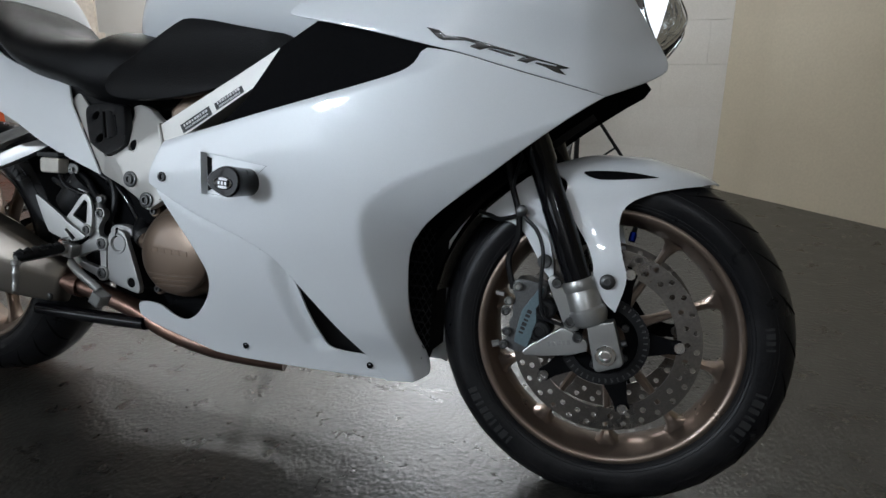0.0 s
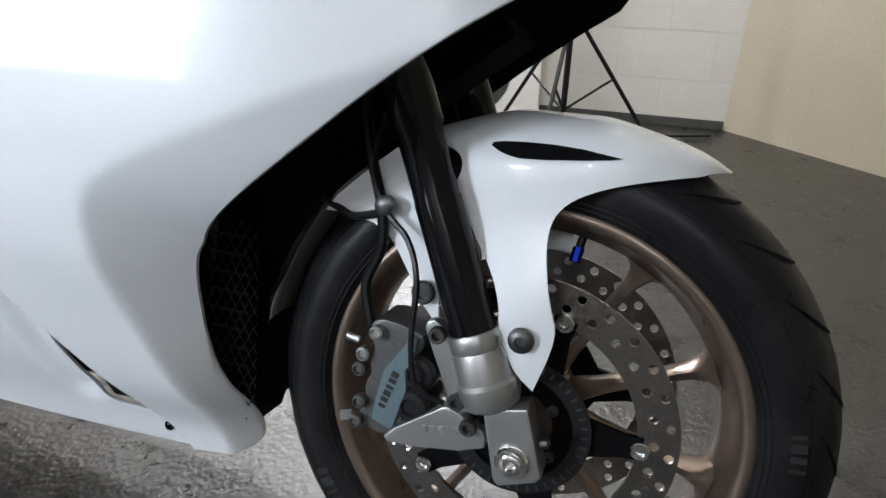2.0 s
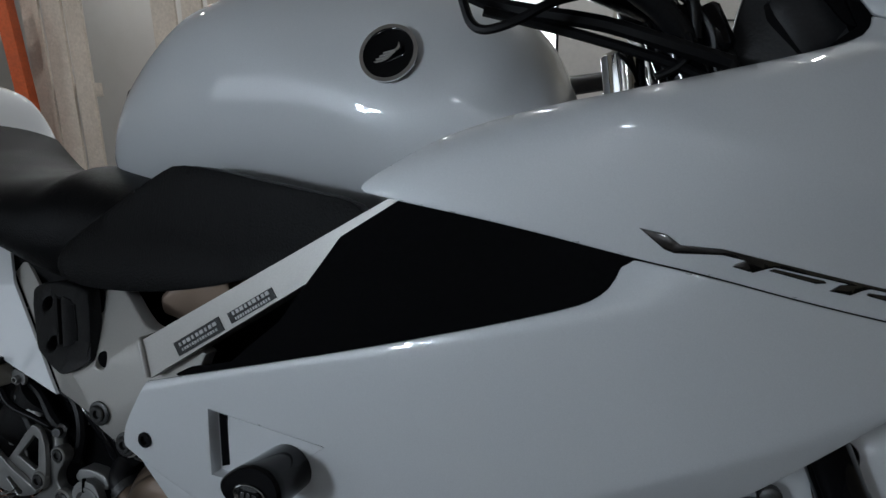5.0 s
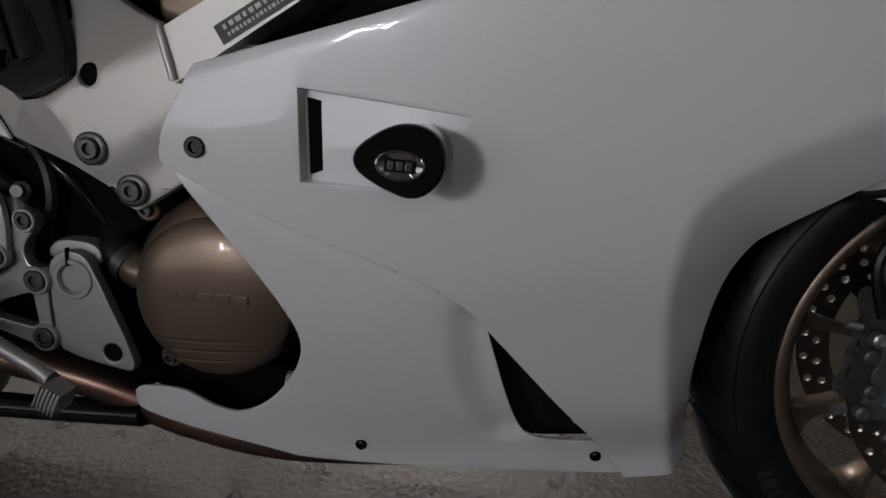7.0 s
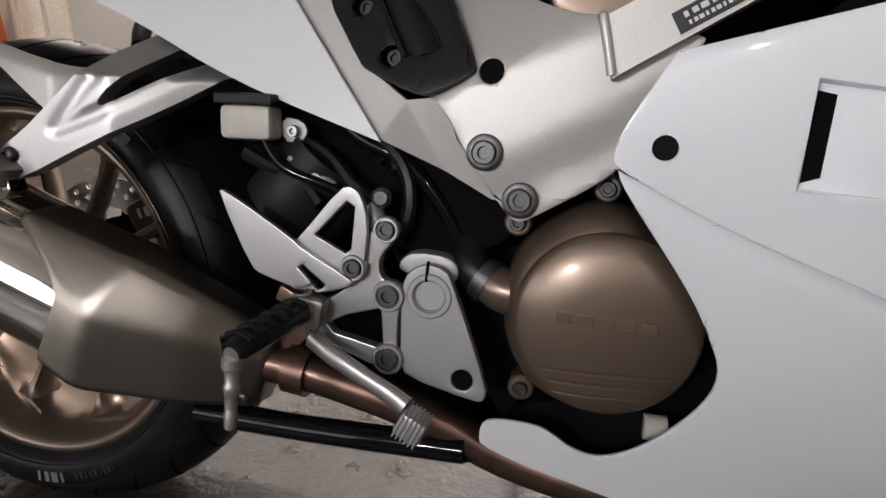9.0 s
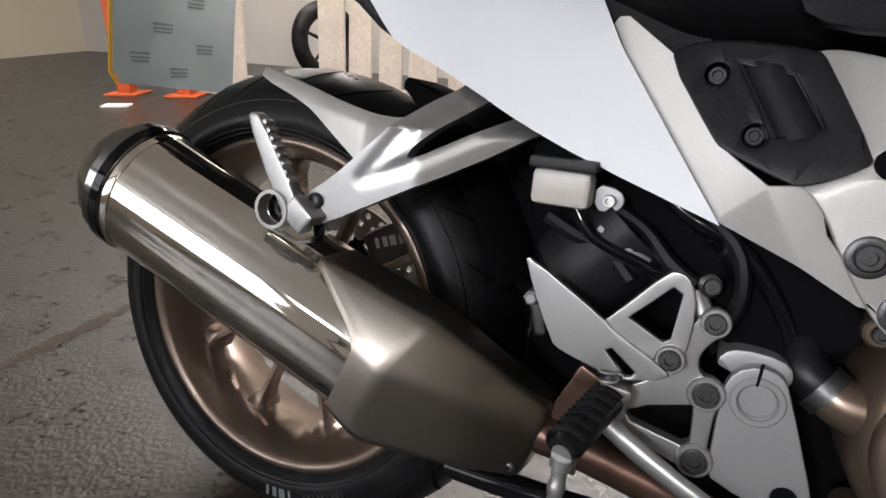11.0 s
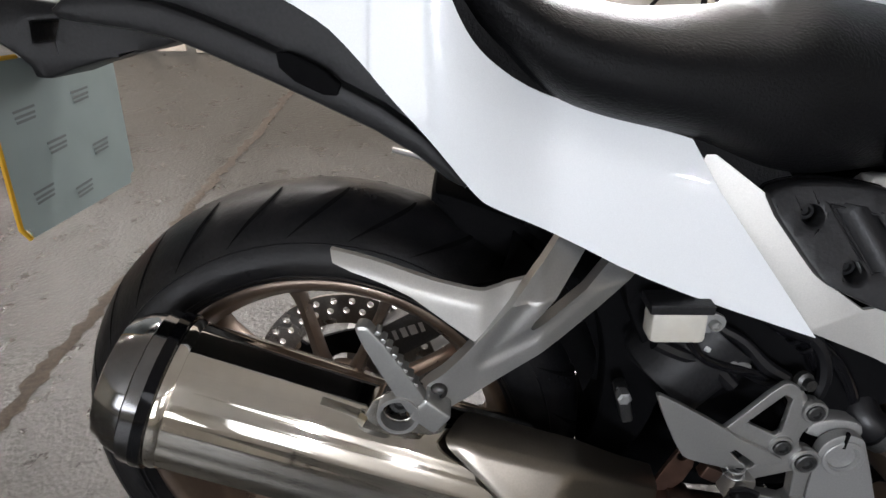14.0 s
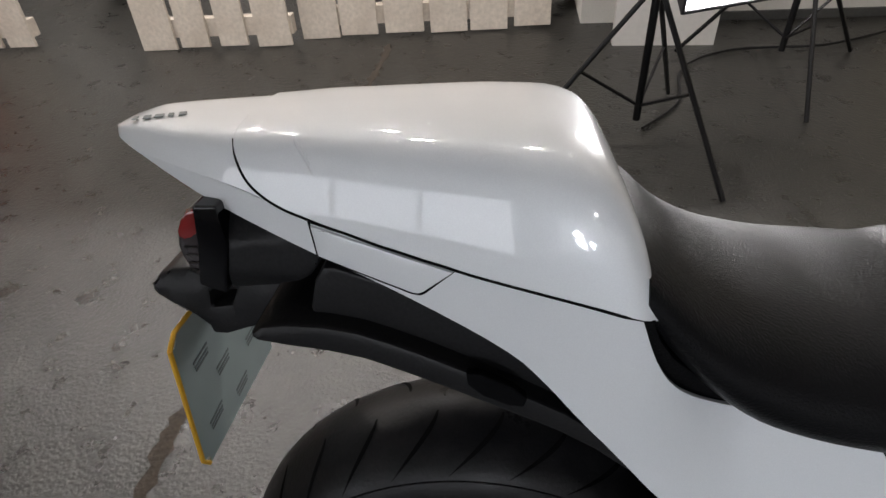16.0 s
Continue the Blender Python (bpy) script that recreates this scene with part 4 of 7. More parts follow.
fr = fork(-0.102)
fork(0.102)
part("caliper_arm", sheet(rounded([(1.340, 0.272), (1.350, 0.262), (1.448, 0.280), (1.448, 0.302), (1.437, 0.306), (1.412, 0.319), (1.403, 0.319), (1.394, 0.311)], 1), -0.108, 0.014, [], 0, 0.002), ALLOY, fr, "bare alloy caliper bracket", 30)
part("caliper_arm", sheet(rounded([(1.373, 0.398), (1.388, 0.404), (1.404, 0.380), (1.422, 0.338), (1.437, 0.318), (1.412, 0.310), (1.397, 0.345), (1.383, 0.374)], 1), -0.102, 0.014, [], 0, 0.002), ALLOY, fr, "", 30)
part("fork_maker_mark", moved(text_bars(0, 0, 0.040, 0.0075, 5, 0, 0.0012), Matrix.Translation((1.4025, -0.1085, 0.2935)) @ pose(0, 0, 0, 0, -12, 0)), CAST, fr, "raised cast marks", 0)
for p in ((1.418, -0.112, 0.331), (1.432, -0.112, 0.308), (1.392, -0.108, 0.392)):
    bolt("bracket_bolt", p, 0.0085, BOLT, fr, depth=0.008)
CALIPER = material("grey_cast_caliper", (0.10, 0.10, 0.10), 0.42, 0.4, 0.15, 300, 0.0002, wear=0.3, wear_colour=(0.05, 0.05, 0.05), wear_scale=20)
cal = tagged(new("brake_caliper"), "dark cast brake caliper with a grey-blue plate")
cal.parent = bike
part("caliper_body", sheet(rounded([(1.318, 0.388), (1.336, 0.392), (1.372, 0.385), (1.377, 0.373), (1.370, 0.360), (1.360, 0.30), (1.356, 0.272), (1.342, 0.264), (1.312, 0.270), (1.308, 0.283), (1.317, 0.297), (1.314, 0.318), (1.321, 0.328), (1.318, 0.345), (1.324, 0.356), (1.317, 0.370)], 1), -0.099, 0.055, (), 0, 0.003), CALIPER, cal, "grey cast caliper body", 30)
for p in ((1.372, -0.096, 0.343), (1.368, -0.096, 0.306)):
    part("caliper_lobe", lathe([(-0.04, 0.0195), (0.004, 0.0195), (0.008, 0.016), (0.009, 0.010), (0.006, 0.008), (0.006, 0)], p, (0, -1, 0), 24), BLACK, cal, "round black piston housing", 35)
part("caliper_plate", sheet(rounded([(1.364, 0.381), (1.371, 0.379), (1.367, 0.356), (1.360, 0.344), (1.363, 0.325), (1.350, 0.276), (1.327, 0.284), (1.330, 0.306), (1.337, 0.340)], 0), -0.105, 0.008, (), 0, 0.0015), TEAL, cal, "grey-blue caliper plate", 25)
part("caliper_mark", moved(text_bars(0, 0, 0.046, 0.008, 6, 0), Matrix.Translation((1.344, -0.1056, 0.320)) @ pose(0, 0, 0, 0, -72, 0)), DARKMARK, cal, "", 0)
for p in ((1.327, -0.099, 0.378), (1.313, -0.097, 0.352), (1.309, -0.095, 0.334), (1.313, -0.099, 0.300), (1.310, -0.099, 0.277)):
    part("caliper_pin", lathe([(0, 0.0075), (0.009, 0.0075), (0.011, 0.005), (0.008, 0.0035), (0.008, 0)], p, (0, -1, 0), 12), ALLOY if p[2] in (0.378, 0.352) else CALIPER, cal, "", 25)
part("bleed_nipple", tube([(1.302, -0.09, 0.36), (1.288, -0.09, 0.362)], 0.004, 8), ALLOY, cal)
part("bleed_nipple", tube([(1.300, -0.092, 0.275), (1.288, -0.094, 0.272)], 0.006, 6), ALLOY, cal)
part("brake_hose", tube([(1.318, -0.093, 0.372), (1.305, -0.09, 0.42), (1.318, -0.088, 0.46), (1.316, -0.088, 0.50), (1.30, -0.085, 0.55), (1.29, -0.08, 0.60), (1.30, -0.07, 0.66)], 0.0055, 8, 5), HOSE, bike, "black rubber brake hose")
part("sensor_cable", tube([(1.405, -0.112, 0.325), (1.375, -0.112, 0.335), (1.366, -0.112, 0.38), (1.365, -0.108, 0.44), (1.35, -0.10, 0.475), (1.325, -0.095, 0.498), (1.305, -0.09, 0.54), (1.315, -0.08, 0.60)], 0.0032, 6, 5), HOSE, bike, "thin black sensor cable")
part("hose_clip", lathe([(0, 0.010), (0.008, 0.010), (0.010, 0.007), (0.010, 0)], (1.322, -0.09, 0.504), (0, -1, 0), 12), BOLT, bike)
part("abs_pipe", tube([(1.245, -0.075, 0.497), (1.265, -0.08, 0.492), (1.285, -0.085, 0.487), (1.315, -0.09, 0.495)], 0.004, 8, 4), HOSE, bike)

# mudguard: arched shell from the tip back over the tyre, two legs and a rear tongue
mg = tagged(new("front_mudguard"), "pearl white front mudguard with a black slot")
mg.parent = bike


def guard_w(x):
    return lerp(x, [1.27, 1.36, 1.45, 1.53, 1.60, 1.627], [0.078, 0.090, 0.088, 0.076, 0.040, 0.006])


def guard_top(x):
    return lerp(x, [1.27, 1.37, 1.44, 1.50, 1.56, 1.60, 1.627], [0.545, 0.590, 0.606, 0.606, 0.594, 0.582, 0.567])


def guard_low(x):
    return lerp(x, [1.27, 1.37, 1.45, 1.50, 1.56, 1.627], [0.52, 0.525, 0.525, 0.540, 0.556, 0.565])


def guard_y(x, z):
    top, low, w = guard_top(x), guard_low(x), guard_w(x)
    c = min(max((z - low) / max(top - low, 1e-4), 0), 1) ** (1 / 0.7)
    return -w * math.sqrt(1 - c * c) ** 0.8


ROLL = 0.15


def unrolled(x, z):
    """The height of a point of the side, laid out flat where the shell rolls over."""
    c = (z - guard_low(x)) / (guard_top(x) - guard_low(x))
    return (x, z) if c <= 0 else (x, guard_low(x) + ROLL * math.asin(min(c, 1) ** (1 / 0.7)) / (math.pi / 2))


EDGE = rounded([(1.627, 0.5655, 1), (1.577, 0.5585), (1.535, 0.549), (1.508, 0.5385), (1.490, 0.527), (1.480, 0.511), (1.479, 0.490), (1.483, 0.468), (1.490, 0.440), (1.5015, 0.408), (1.486, 0.354, 1),
                (1.465, 0.370), (1.447, 0.408), (1.446, 0.428), (1.435, 0.456), (1.417, 0.482), (1.397, 0.512), (1.388, 0.532), (1.394, 0.548), (1.390, 0.560), (1.376, 0.567), (1.345, 0.571, 1)], 2, False)
GUARD = [unrolled(*p[:2]) for p in EDGE] + [(1.345 + 0.282 * k / 20, guard_low(1.345 + 0.282 * k / 20) + ROLL) for k in range(21)]


def guard_side(s):
    """One half of the mudguard: the leg runs up without a break into the rolled shell."""
    bm = sheet(GUARD, 0, 0.004, (), 0.006)
    for v in bm.verts:
        x, d, h = v.co
        low, top, w = guard_low(x), guard_top(x), guard_w(x)
        if h > low:
            b = min((h - low) / ROLL, 1) * math.pi / 2
            v.co = (x, -w * max(math.cos(b), 0) ** 0.8 + d * math.cos(b), low + (top - low) * math.sin(b) ** 0.7 - d * math.sin(b))
        else:
            k = step((low - h) / 0.11)
            v.co.y = -w * (1 - k) - 0.1005 * k - 0.005 * k * max(0, 1 - ((x - 1.462) / 0.04) ** 2) + d
    if s < 0:
        for v in bm.verts:
            v.co.y *= -1
    bmesh.ops.recalc_face_normals(bm, faces=bm.faces)
    return bm


for s in (1, -1):
    part("guard_shell", guard_side(s), PAINT, mg, "", 50)
    part("guard_tongue", sheet(rounded([(1.243, 0.487), (1.318, 0.556), (1.345, 0.57), (1.36, 0.50), (1.385, 0.40), (1.372, 0.392), (1.335, 0.455), (1.315, 0.480), (1.27, 0.488)], 1), lambda x, z: s * (-0.08), 0.004, (), 0, 0.001, s), PAINT, mg)
bm = bmesh.new()
rows = []
for i in range(15):
    a = radians(118 + 55 * i / 14)
    rows.append([bm.verts.new((FX + (0.318 - 0.02 * (k / 6) ** 2) * math.cos(a), 0.078 * k / 6, FZ + (0.318 - 0.02 * (k / 6) ** 2) * math.sin(a))) for k in range(-6, 7)])
for p, q in zip(rows, rows[1:]):
    for k in range(12):
        bm.faces.new((p[k], p[k + 1], q[k + 1], q[k]))
bmesh.ops.solidify(bm, geom=bm.faces[:], thickness=0.003)
part("guard_extension", bm, GLOSS, mg, "gloss black rear mudguard extension", 50)
part("guard_slot", sheet(rounded([(1.413, 0.5735), (1.433, 0.577), (1.486, 0.5778), (1.532, 0.5715, 1), (1.521, 0.569), (1.449, 0.562), (1.429, 0.565)], 1), lambda x, z: guard_y(x, z) - 0.0022, 0.003, (), 0.008), MATT, mg, "black recessed slot")
bolt("guard_bolt", (1.4703, -0.108, 0.4026), 0.0125, BOLT, mg, head="dome", depth=0.006)
bolt("guard_bolt", (1.366, -0.086, 0.423), 0.012, BOLT, mg)
bolt("guard_bolt", (1.322, -0.085, 0.504), 0.007, ALLOY, mg, head="dome")

bars = []
for k in range(26):
    for sg in (-1, 1):
        x0 = 1.02 + 0.0125 * k
        bars.append(tube([(x0, -0.0765, 0.24), (x0 + sg * 0.127, -0.0765, 0.46)], 0.0008, 4, 0))
grille = joined(*bars)
for co, no in (((1.085, 0, 0), (-1, 0, 0)), ((1.168, 0, 0), (1, 0, 0))):
    bmesh.ops.bisect_plane(grille, geom=grille.verts[:] + grille.edges[:] + grille.faces[:], plane_co=co, plane_no=no, clear_outer=True)
part("radiator_grille", grille, BLACK, bike, "black crossed wire radiator grille", 0)
# radiator, wheel-arch lining and fork yoke behind the fairing
part("nose_lining", sheet(rounded([(1.10, 0.60), (1.21, 0.515), (1.28, 0.568), (1.365, 0.640), (1.447, 0.694), (1.512, 0.728), (1.49, 0.755), (1.3, 0.76), (1.1, 0.70)], 1), lambda x, z: 0.85 * side(x, z), 0.004, (), 0.03), MATT, bike, "matt black inside of the far fairing half")
part("radiator", sheet([(1.10, 0.21), (1.150, 0.215), (1.150, 0.43), (1.14, 0.48)], -0.068, 0.136, (), 0, 0.004), MATT, bike, "matt black radiator core")
for i in range(11):
    part("radiator_fin", box(0.05, 0.002, 0.003, Matrix.Translation((1.128, -0.0725, 0.22 + i * 0.022))), BLACK, bike)
part("arch_lining", sheet(rounded([(1.08, 0.185), (1.15, 0.185), (1.145, 0.40), (1.165, 0.44), (1.22, 0.51), (1.36, 0.625), (1.44, 0.685), (1.30, 0.70), (1.10, 0.60)], 1), lambda x, z: -0.045 - 0.012 * step((0.5 - z) / 0.1), 0.09), MATT, bike, "matt black inner wheel-arch lining")
part("steering_yoke", box(0.07, 0.25, 0.035, Matrix.Translation((1.245, 0, 0.865)) @ pose(0, 0, 0, 0, -22, 0), 0.01), BLACK, bike, "black fork yoke")
part("steering_yoke", box(0.07, 0.24, 0.03, Matrix.Translation((1.32, 0, 0.68)) @ pose(0, 0, 0, 0, -22, 0), 0.01), BLACK, bike)


# ---- tank, seat, tail ----
KNEE = [(0.40, 1.10), (0.70, 0.985), (0.789, 0.944), (0.826, 0.918), (0.904, 0.862), (1.0, 0.78)]


def tank_size(x):
    top = lerp(x, [0.455, 0.48, 0.55, 0.66, 0.78, 0.92, 1.03, 1.09, 1.12], [0.822, 0.885, 0.962, 1.022, 1.044, 1.035, 1.000, 0.95, 0.88])
    w = lerp(x, [0.455, 0.48, 0.55, 0.66, 0.78, 0.92, 1.05, 1.12], [0.055, 0.092, 0.122, 0.145, 0.152, 0.148, 0.135, 0.10])
    return top, lerp(x, [0.455, 0.55, 0.70, 0.90, 1.12], [0.765, 0.762, 0.755, 0.745, 0.74]), w


def tank_y(x, z):
    """The right-hand skin of the tank, with its knee recess."""
    top, low, w = tank_size(x)
    v = min(max((z - (top + low) / 2) / ((top - low) / 2), -1), 1)
    s = math.copysign(abs(v) ** (1 / 0.85), v)
    c = math.sqrt(max(0, 1 - s * s))
    y = w * c ** 0.75 * (1 - 0.14 * max(s, 0))
    return -y + 0.20 * soft(-beside((x, z), KNEE), 0.004) * step((0.98 - x) / 0.1) * min(1, c * 2)


secs = []
for i in range(61):
    x = 0.455 + (1.12 - 0.455) * i / 60
    top, low, w = tank_size(x)
    half = []
    for k in range(33):
        z = (top + low) / 2 + (top - low) / 2 * math.copysign(abs(math.sin(math.pi * (k / 32 - 0.5))) ** 0.85, k - 16)
        half.append((tank_y(x, z), z))
    secs.append([(x, y, z) for y, z in half] + [(x, -y, z) for y, z in half[-2:0:-1]])
part("fuel_tank", loft(secs), PAINT, bike, "pearl white fuel tank", 60)
part("tank_badge", lathe([(0, 0.030), (0.004, 0.030), (0.005, 0.027), (0.004, 0.025), (0.004, 0)], (0.9465, tank_y(0.9465, 0.9215) + 0.001, 0.9215), (0.05, -0.96, 0.28), 40), GLOSS, bike, "round dark tank badge with chrome rim")
part("badge_rim", lathe([(0.003, 0.031), (0.006, 0.031), (0.006, 0.027), (0.003, 0.027)], (0.9465, tank_y(0.9465, 0.9215) + 0.001, 0.9215), (0.05, -0.96, 0.28), 40, closed=True), CHROME, bike, "chrome badge rim")
bm = joined(*[tube([(0.930 + 0.004 * i, -0.1455, 0.9135 + 0.003 * i), (0.946 + 0.004 * i, -0.1460, 0.9165 + 0.003 * i), (0.958, -0.1450, 0.9265 + 0.002 * i)], [0.0015, 0.002, 0.0006], 6) for i in range(4)])
part("badge_mark", bm, CHROME, bike, "plain silver wing-shaped mark")
for outline in ([(0.4689, 0.8559), (0.4766, 0.8745), (0.4889, 0.8938), (0.4835, 0.8815), (0.5033, 0.898), (0.5005, 0.8906), (0.4875, 0.8777), (0.480, 0.8687), (0.4735, 0.8607)], [(0.4925, 0.9005), (0.503, 0.9128), (0.522, 0.9249), (0.530, 0.9120), (0.4955, 0.8929), (0.4905, 0.8914)]):
    part("tank_pad", sheet(outline, lambda x, z: tank_y(x, z) - 0.0022, 0.004, (), 0.004, 0.0008), GLOSS, bike, "black carbon-look tank pad", 35)
secs = []
for i in range(37):
    x = 0.142 + (0.60 - 0.142) * i / 36
    top = lerp(x, [0.142, 0.16, 0.20, 0.26, 0.34, 0.42, 0.465, 0.50, 0.60], [0.885, 0.872, 0.838, 0.812, 0.799, 0.801, 0.815, 0.81, 0.79])
    low = lerp(x, [0.142, 0.17, 0.25, 0.36, 0.47, 0.60], [0.83, 0.785, 0.715, 0.685, 0.645, 0.66])
    w = lerp(x, [0.142, 0.22, 0.32, 0.42, 0.50, 0.60], [0.143, 0.153, 0.160, 0.155, 0.14, 0.13])
    ringpts = []
    for k in range(36):
        t = 2 * math.pi * k / 36
        c, s = math.cos(t), math.sin(t)
        y = w * math.copysign(abs(c) ** 0.62, c)
        z = (top + low) / 2 + (top - low) / 2 * math.copysign(abs(s) ** 0.8, s)
        if s > 0.0:
            y *= 1 - 0.20 * s * s
        ringpts.append((x, y, z))
    secs.append(ringpts)
part("rider_seat", loft(secs), VINYL, bike, "black grained vinyl rider seat", 60)
part("seat_base", sheet(rounded([(0.10, 0.835), (0.146, 0.842), (0.162, 0.800), (0.200, 0.762), (0.250, 0.744), (0.36, 0.708), (0.47, 0.66), (0.47, 0.60), (0.20, 0.66), (0.10, 0.76)], 1), lambda x, z: -0.132 + 0.020 * step((x - 0.14) / 0.1), 0.24, (), 0.02), VINYL, bike, "black seat base beside the tail panels")
part("tank_side_cover", sheet(rounded([(0.52, 0.66), (0.50, 0.70), (0.56, 0.745), (0.66, 0.80), (0.70, 0.815), (0.86, 0.785), (0.93, 0.775), (0.94, 0.74), (0.86, 0.705), (0.70, 0.665)], 2), lambda x, z: -0.150 - 0.05 * (x - 0.5) - 0.015 * step((0.76 - z) / 0.08), 0.02, (), 0.03, 0.002), VINYL, bike, "black textured cover below the tank")

TX, TW = [-0.34, -0.2, 0.0, 0.14, 0.3, 0.5], [0.02, 0.075, 0.122, 0.146, 0.16, 0.156]


TAIL_FOLD = [(0.02, 0.835), (0.12, 0.772), (0.20, 0.715), (0.30, 0.680), (0.37, 0.660)]


def tail_y(x, z):
    y = -lerp(x, TX, TW)
    k = step((x - 0.13) / 0.12)
    y = y * (1 - k) + k * (-0.2763 + 0.0255 * x + 0.2065 * z)
    if x > 0.05:
        y += 0.22 * soft(beside((x, z), TAIL_FOLD), 0.003) * step((x - 0.15) / 0.10)
    return y


TAIL = [(-0.296, 0.943, 1), (-0.226, 0.908), (-0.122, 0.866), (-0.056, 0.843), (0.040, 0.797), (0.070, 0.768), (0.1, 0.732), (0.134, 0.696), (0.172, 0.648), (0.185, 0.639), (0.236, 0.617), (0.337, 0.566), (0.486, 0.516, 1), (0.386, 0.650, 1), (0.361, 0.693, 1), (0.280, 0.716), (0.227, 0.732), (0.196, 0.750), (0.169, 0.773), (0.152, 0.803), (0.139, 0.840, 1),
        (0.096, 0.849), (-0.001, 0.869), (-0.125, 0.898), (-0.178, 0.918), (-0.23, 0.930)]
for s in (1, -1):
    part("tail_panel", sheet(rounded(TAIL, 2), lambda x, z: s * tail_y(x, z), 0.004, (), 0.010, 0, s), PAINT, bike, "pearl white tail side panel" if s > 0 else "", 45)
part("tail_hatch", sheet([(-0.1215, 0.8940), (-0.0045, 0.8665), (-0.0305, 0.8445), (-0.034, 0.8430), (-0.039, 0.8432), (-0.1185, 0.8665)], lambda x, z: tail_y(x, z) - 0.0030, 0.004, (), 0.012, 0.0008), PAINT, bike, "small white hatch in the tail panel", 45)
seam = [(-0.123, 0.897), (-0.002, 0.8675), (-0.0290, 0.8430), (-0.033, 0.8412), (-0.039, 0.8414), (-0.1195, 0.8650), (-0.123, 0.897)]
part("hatch_gap", tube([(x, tail_y(x, z) - 0.0004, z) for x, z in seam], 0.0011, 5, 0), MATT, bike)

def tail_base(x):
    return lerp(x, [-0.320, -0.315, -0.23, -0.178, -0.125, -0.001, 0.096, 0.150], [0.951, 0.948, 0.930, 0.918, 0.898, 0.869, 0.850, 0.838])


def tail_top(x):
    return lerp(x, [-0.320, -0.310, -0.285, -0.19, -0.12, -0.01, 0.07, 0.102, 0.122, 0.140, 0.152], [0.953, 0.957, 0.962, 0.963, 0.966, 0.966, 0.962, 0.952, 0.932, 0.895, 0.850])


def tail_half(x):
    return lerp(x, [-0.320, -0.310, -0.285, -0.2, 0.0, 0.105, 0.138, 0.152], [0.010, 0.026, 0.044, 0.075, 0.122, 0.140, 0.144, 0.140])


def tail_point(x, u, grow=0.0):
    """A point of the tail's skin at x: u runs from the base edge (0) over the shoulder to the middle of the top (1)."""
    w, h = tail_half(x) + grow, tail_top(x) - tail_base(x) + grow
    a = lerp(u, [0, 0.25, 0.5, 0.62, 0.74, 0.87, 1], [1.0, 0.955, 0.875, 0.79, 0.64, 0.34, 0.0])
    b = lerp(u, [0, 0.25, 0.5, 0.62, 0.74, 0.87, 1], [0.0, 0.38, 0.74, 0.885, 0.955, 0.99, 1.0])
    return w * a, tail_base(x) + h * b


SEAM = [(-0.186, 0.9625), (-0.182, 0.944), (-0.173, 0.926), (-0.150, 0.909), (-0.099, 0.893), (-0.001, 0.869), (0.096, 0.850), (0.150, 0.838)]


def seam_u(x):
    """Where the cowl's edge crosses the tail's skin at x."""
    z = lerp(x, [q[0] for q in SEAM], [q[1] for q in SEAM])
    return next((k / 200 for k in range(201) if tail_point(x, k / 200)[1] >= z - 1e-5), 1.0)


def tail_body(x0, x1, n, grow, start):
    secs = []
    for i in range(n + 1):
        t = i / n
        x = x0 + (x1 - x0) * (0.5 - 0.5 * math.cos(math.pi * t))
        u0 = start(x)
        half = [tail_point(x, u0 + (1 - u0) * k / 20, grow) for k in range(21)]
        secs.append([(x, -y, z) for y, z in half] + [(x, y, z) for y, z in half[-2::-1]] + [(x, 0.6 * half[0][0], half[0][1] - 0.004), (x, -0.6 * half[0][0], half[0][1] - 0.004)])
    return loft(secs)


part("seat_cowl", tail_body(-0.186, 0.152, 60, 0.0022, seam_u), PAINT, bike, "pearl white single-seat cowl with a rounded shoulder", 50)
part("tail_tip", tail_body(-0.320, -0.06, 40, 0.0, lambda x: 0.0), PAINT, bike, "pearl white pointed tail end", 55)
part("tail_underside", sheet(rounded([(-0.312, 0.947), (-0.226, 0.912), (-0.205, 0.902), (-0.226, 0.896), (-0.300, 0.938)], 1), lambda x, z: -tail_half(x) * 0.8, 0.05, (), 0.02), material("dull_red_reflector", (0.10, 0.02, 0.016), 0.3, 0, 0.1, 80), bike, "dull red strip under the tail")
for sg in (-1, 1):
    run = []
    for k in range(25):
        x = -0.185 + (0.148 + 0.185) * (k / 24) ** 1.6
        y, z = tail_point(x, seam_u(x))
        run.append((x, sg * (y + 0.0012), z - 0.0008))
    part("cowl_gap", tube(run, 0.0019, 6, 2), MATT, bike, "dark gap along the seat cowl")
part("cowl_scoop", tube([(x, -tail_point(x, u)[0] - 0.001, tail_point(x, u)[1] + 0.001) for x, u in ((-0.135, 0.70), (-0.128, 0.58), (-0.118, 0.44), (-0.112, 0.30))], [0.0006, 0.0022, 0.0020, 0.0005], 8, 4), PAINT, bike)
part("tail_mark", moved(text_bars(0, 0, 0.05, 0.010, 5, 0), Matrix.Translation((-0.272, -0.018, 0.9632)) @ pose(0, 0, 0, 90, 0, 18)), GREYMARK, bike, "small dark lettering bars")

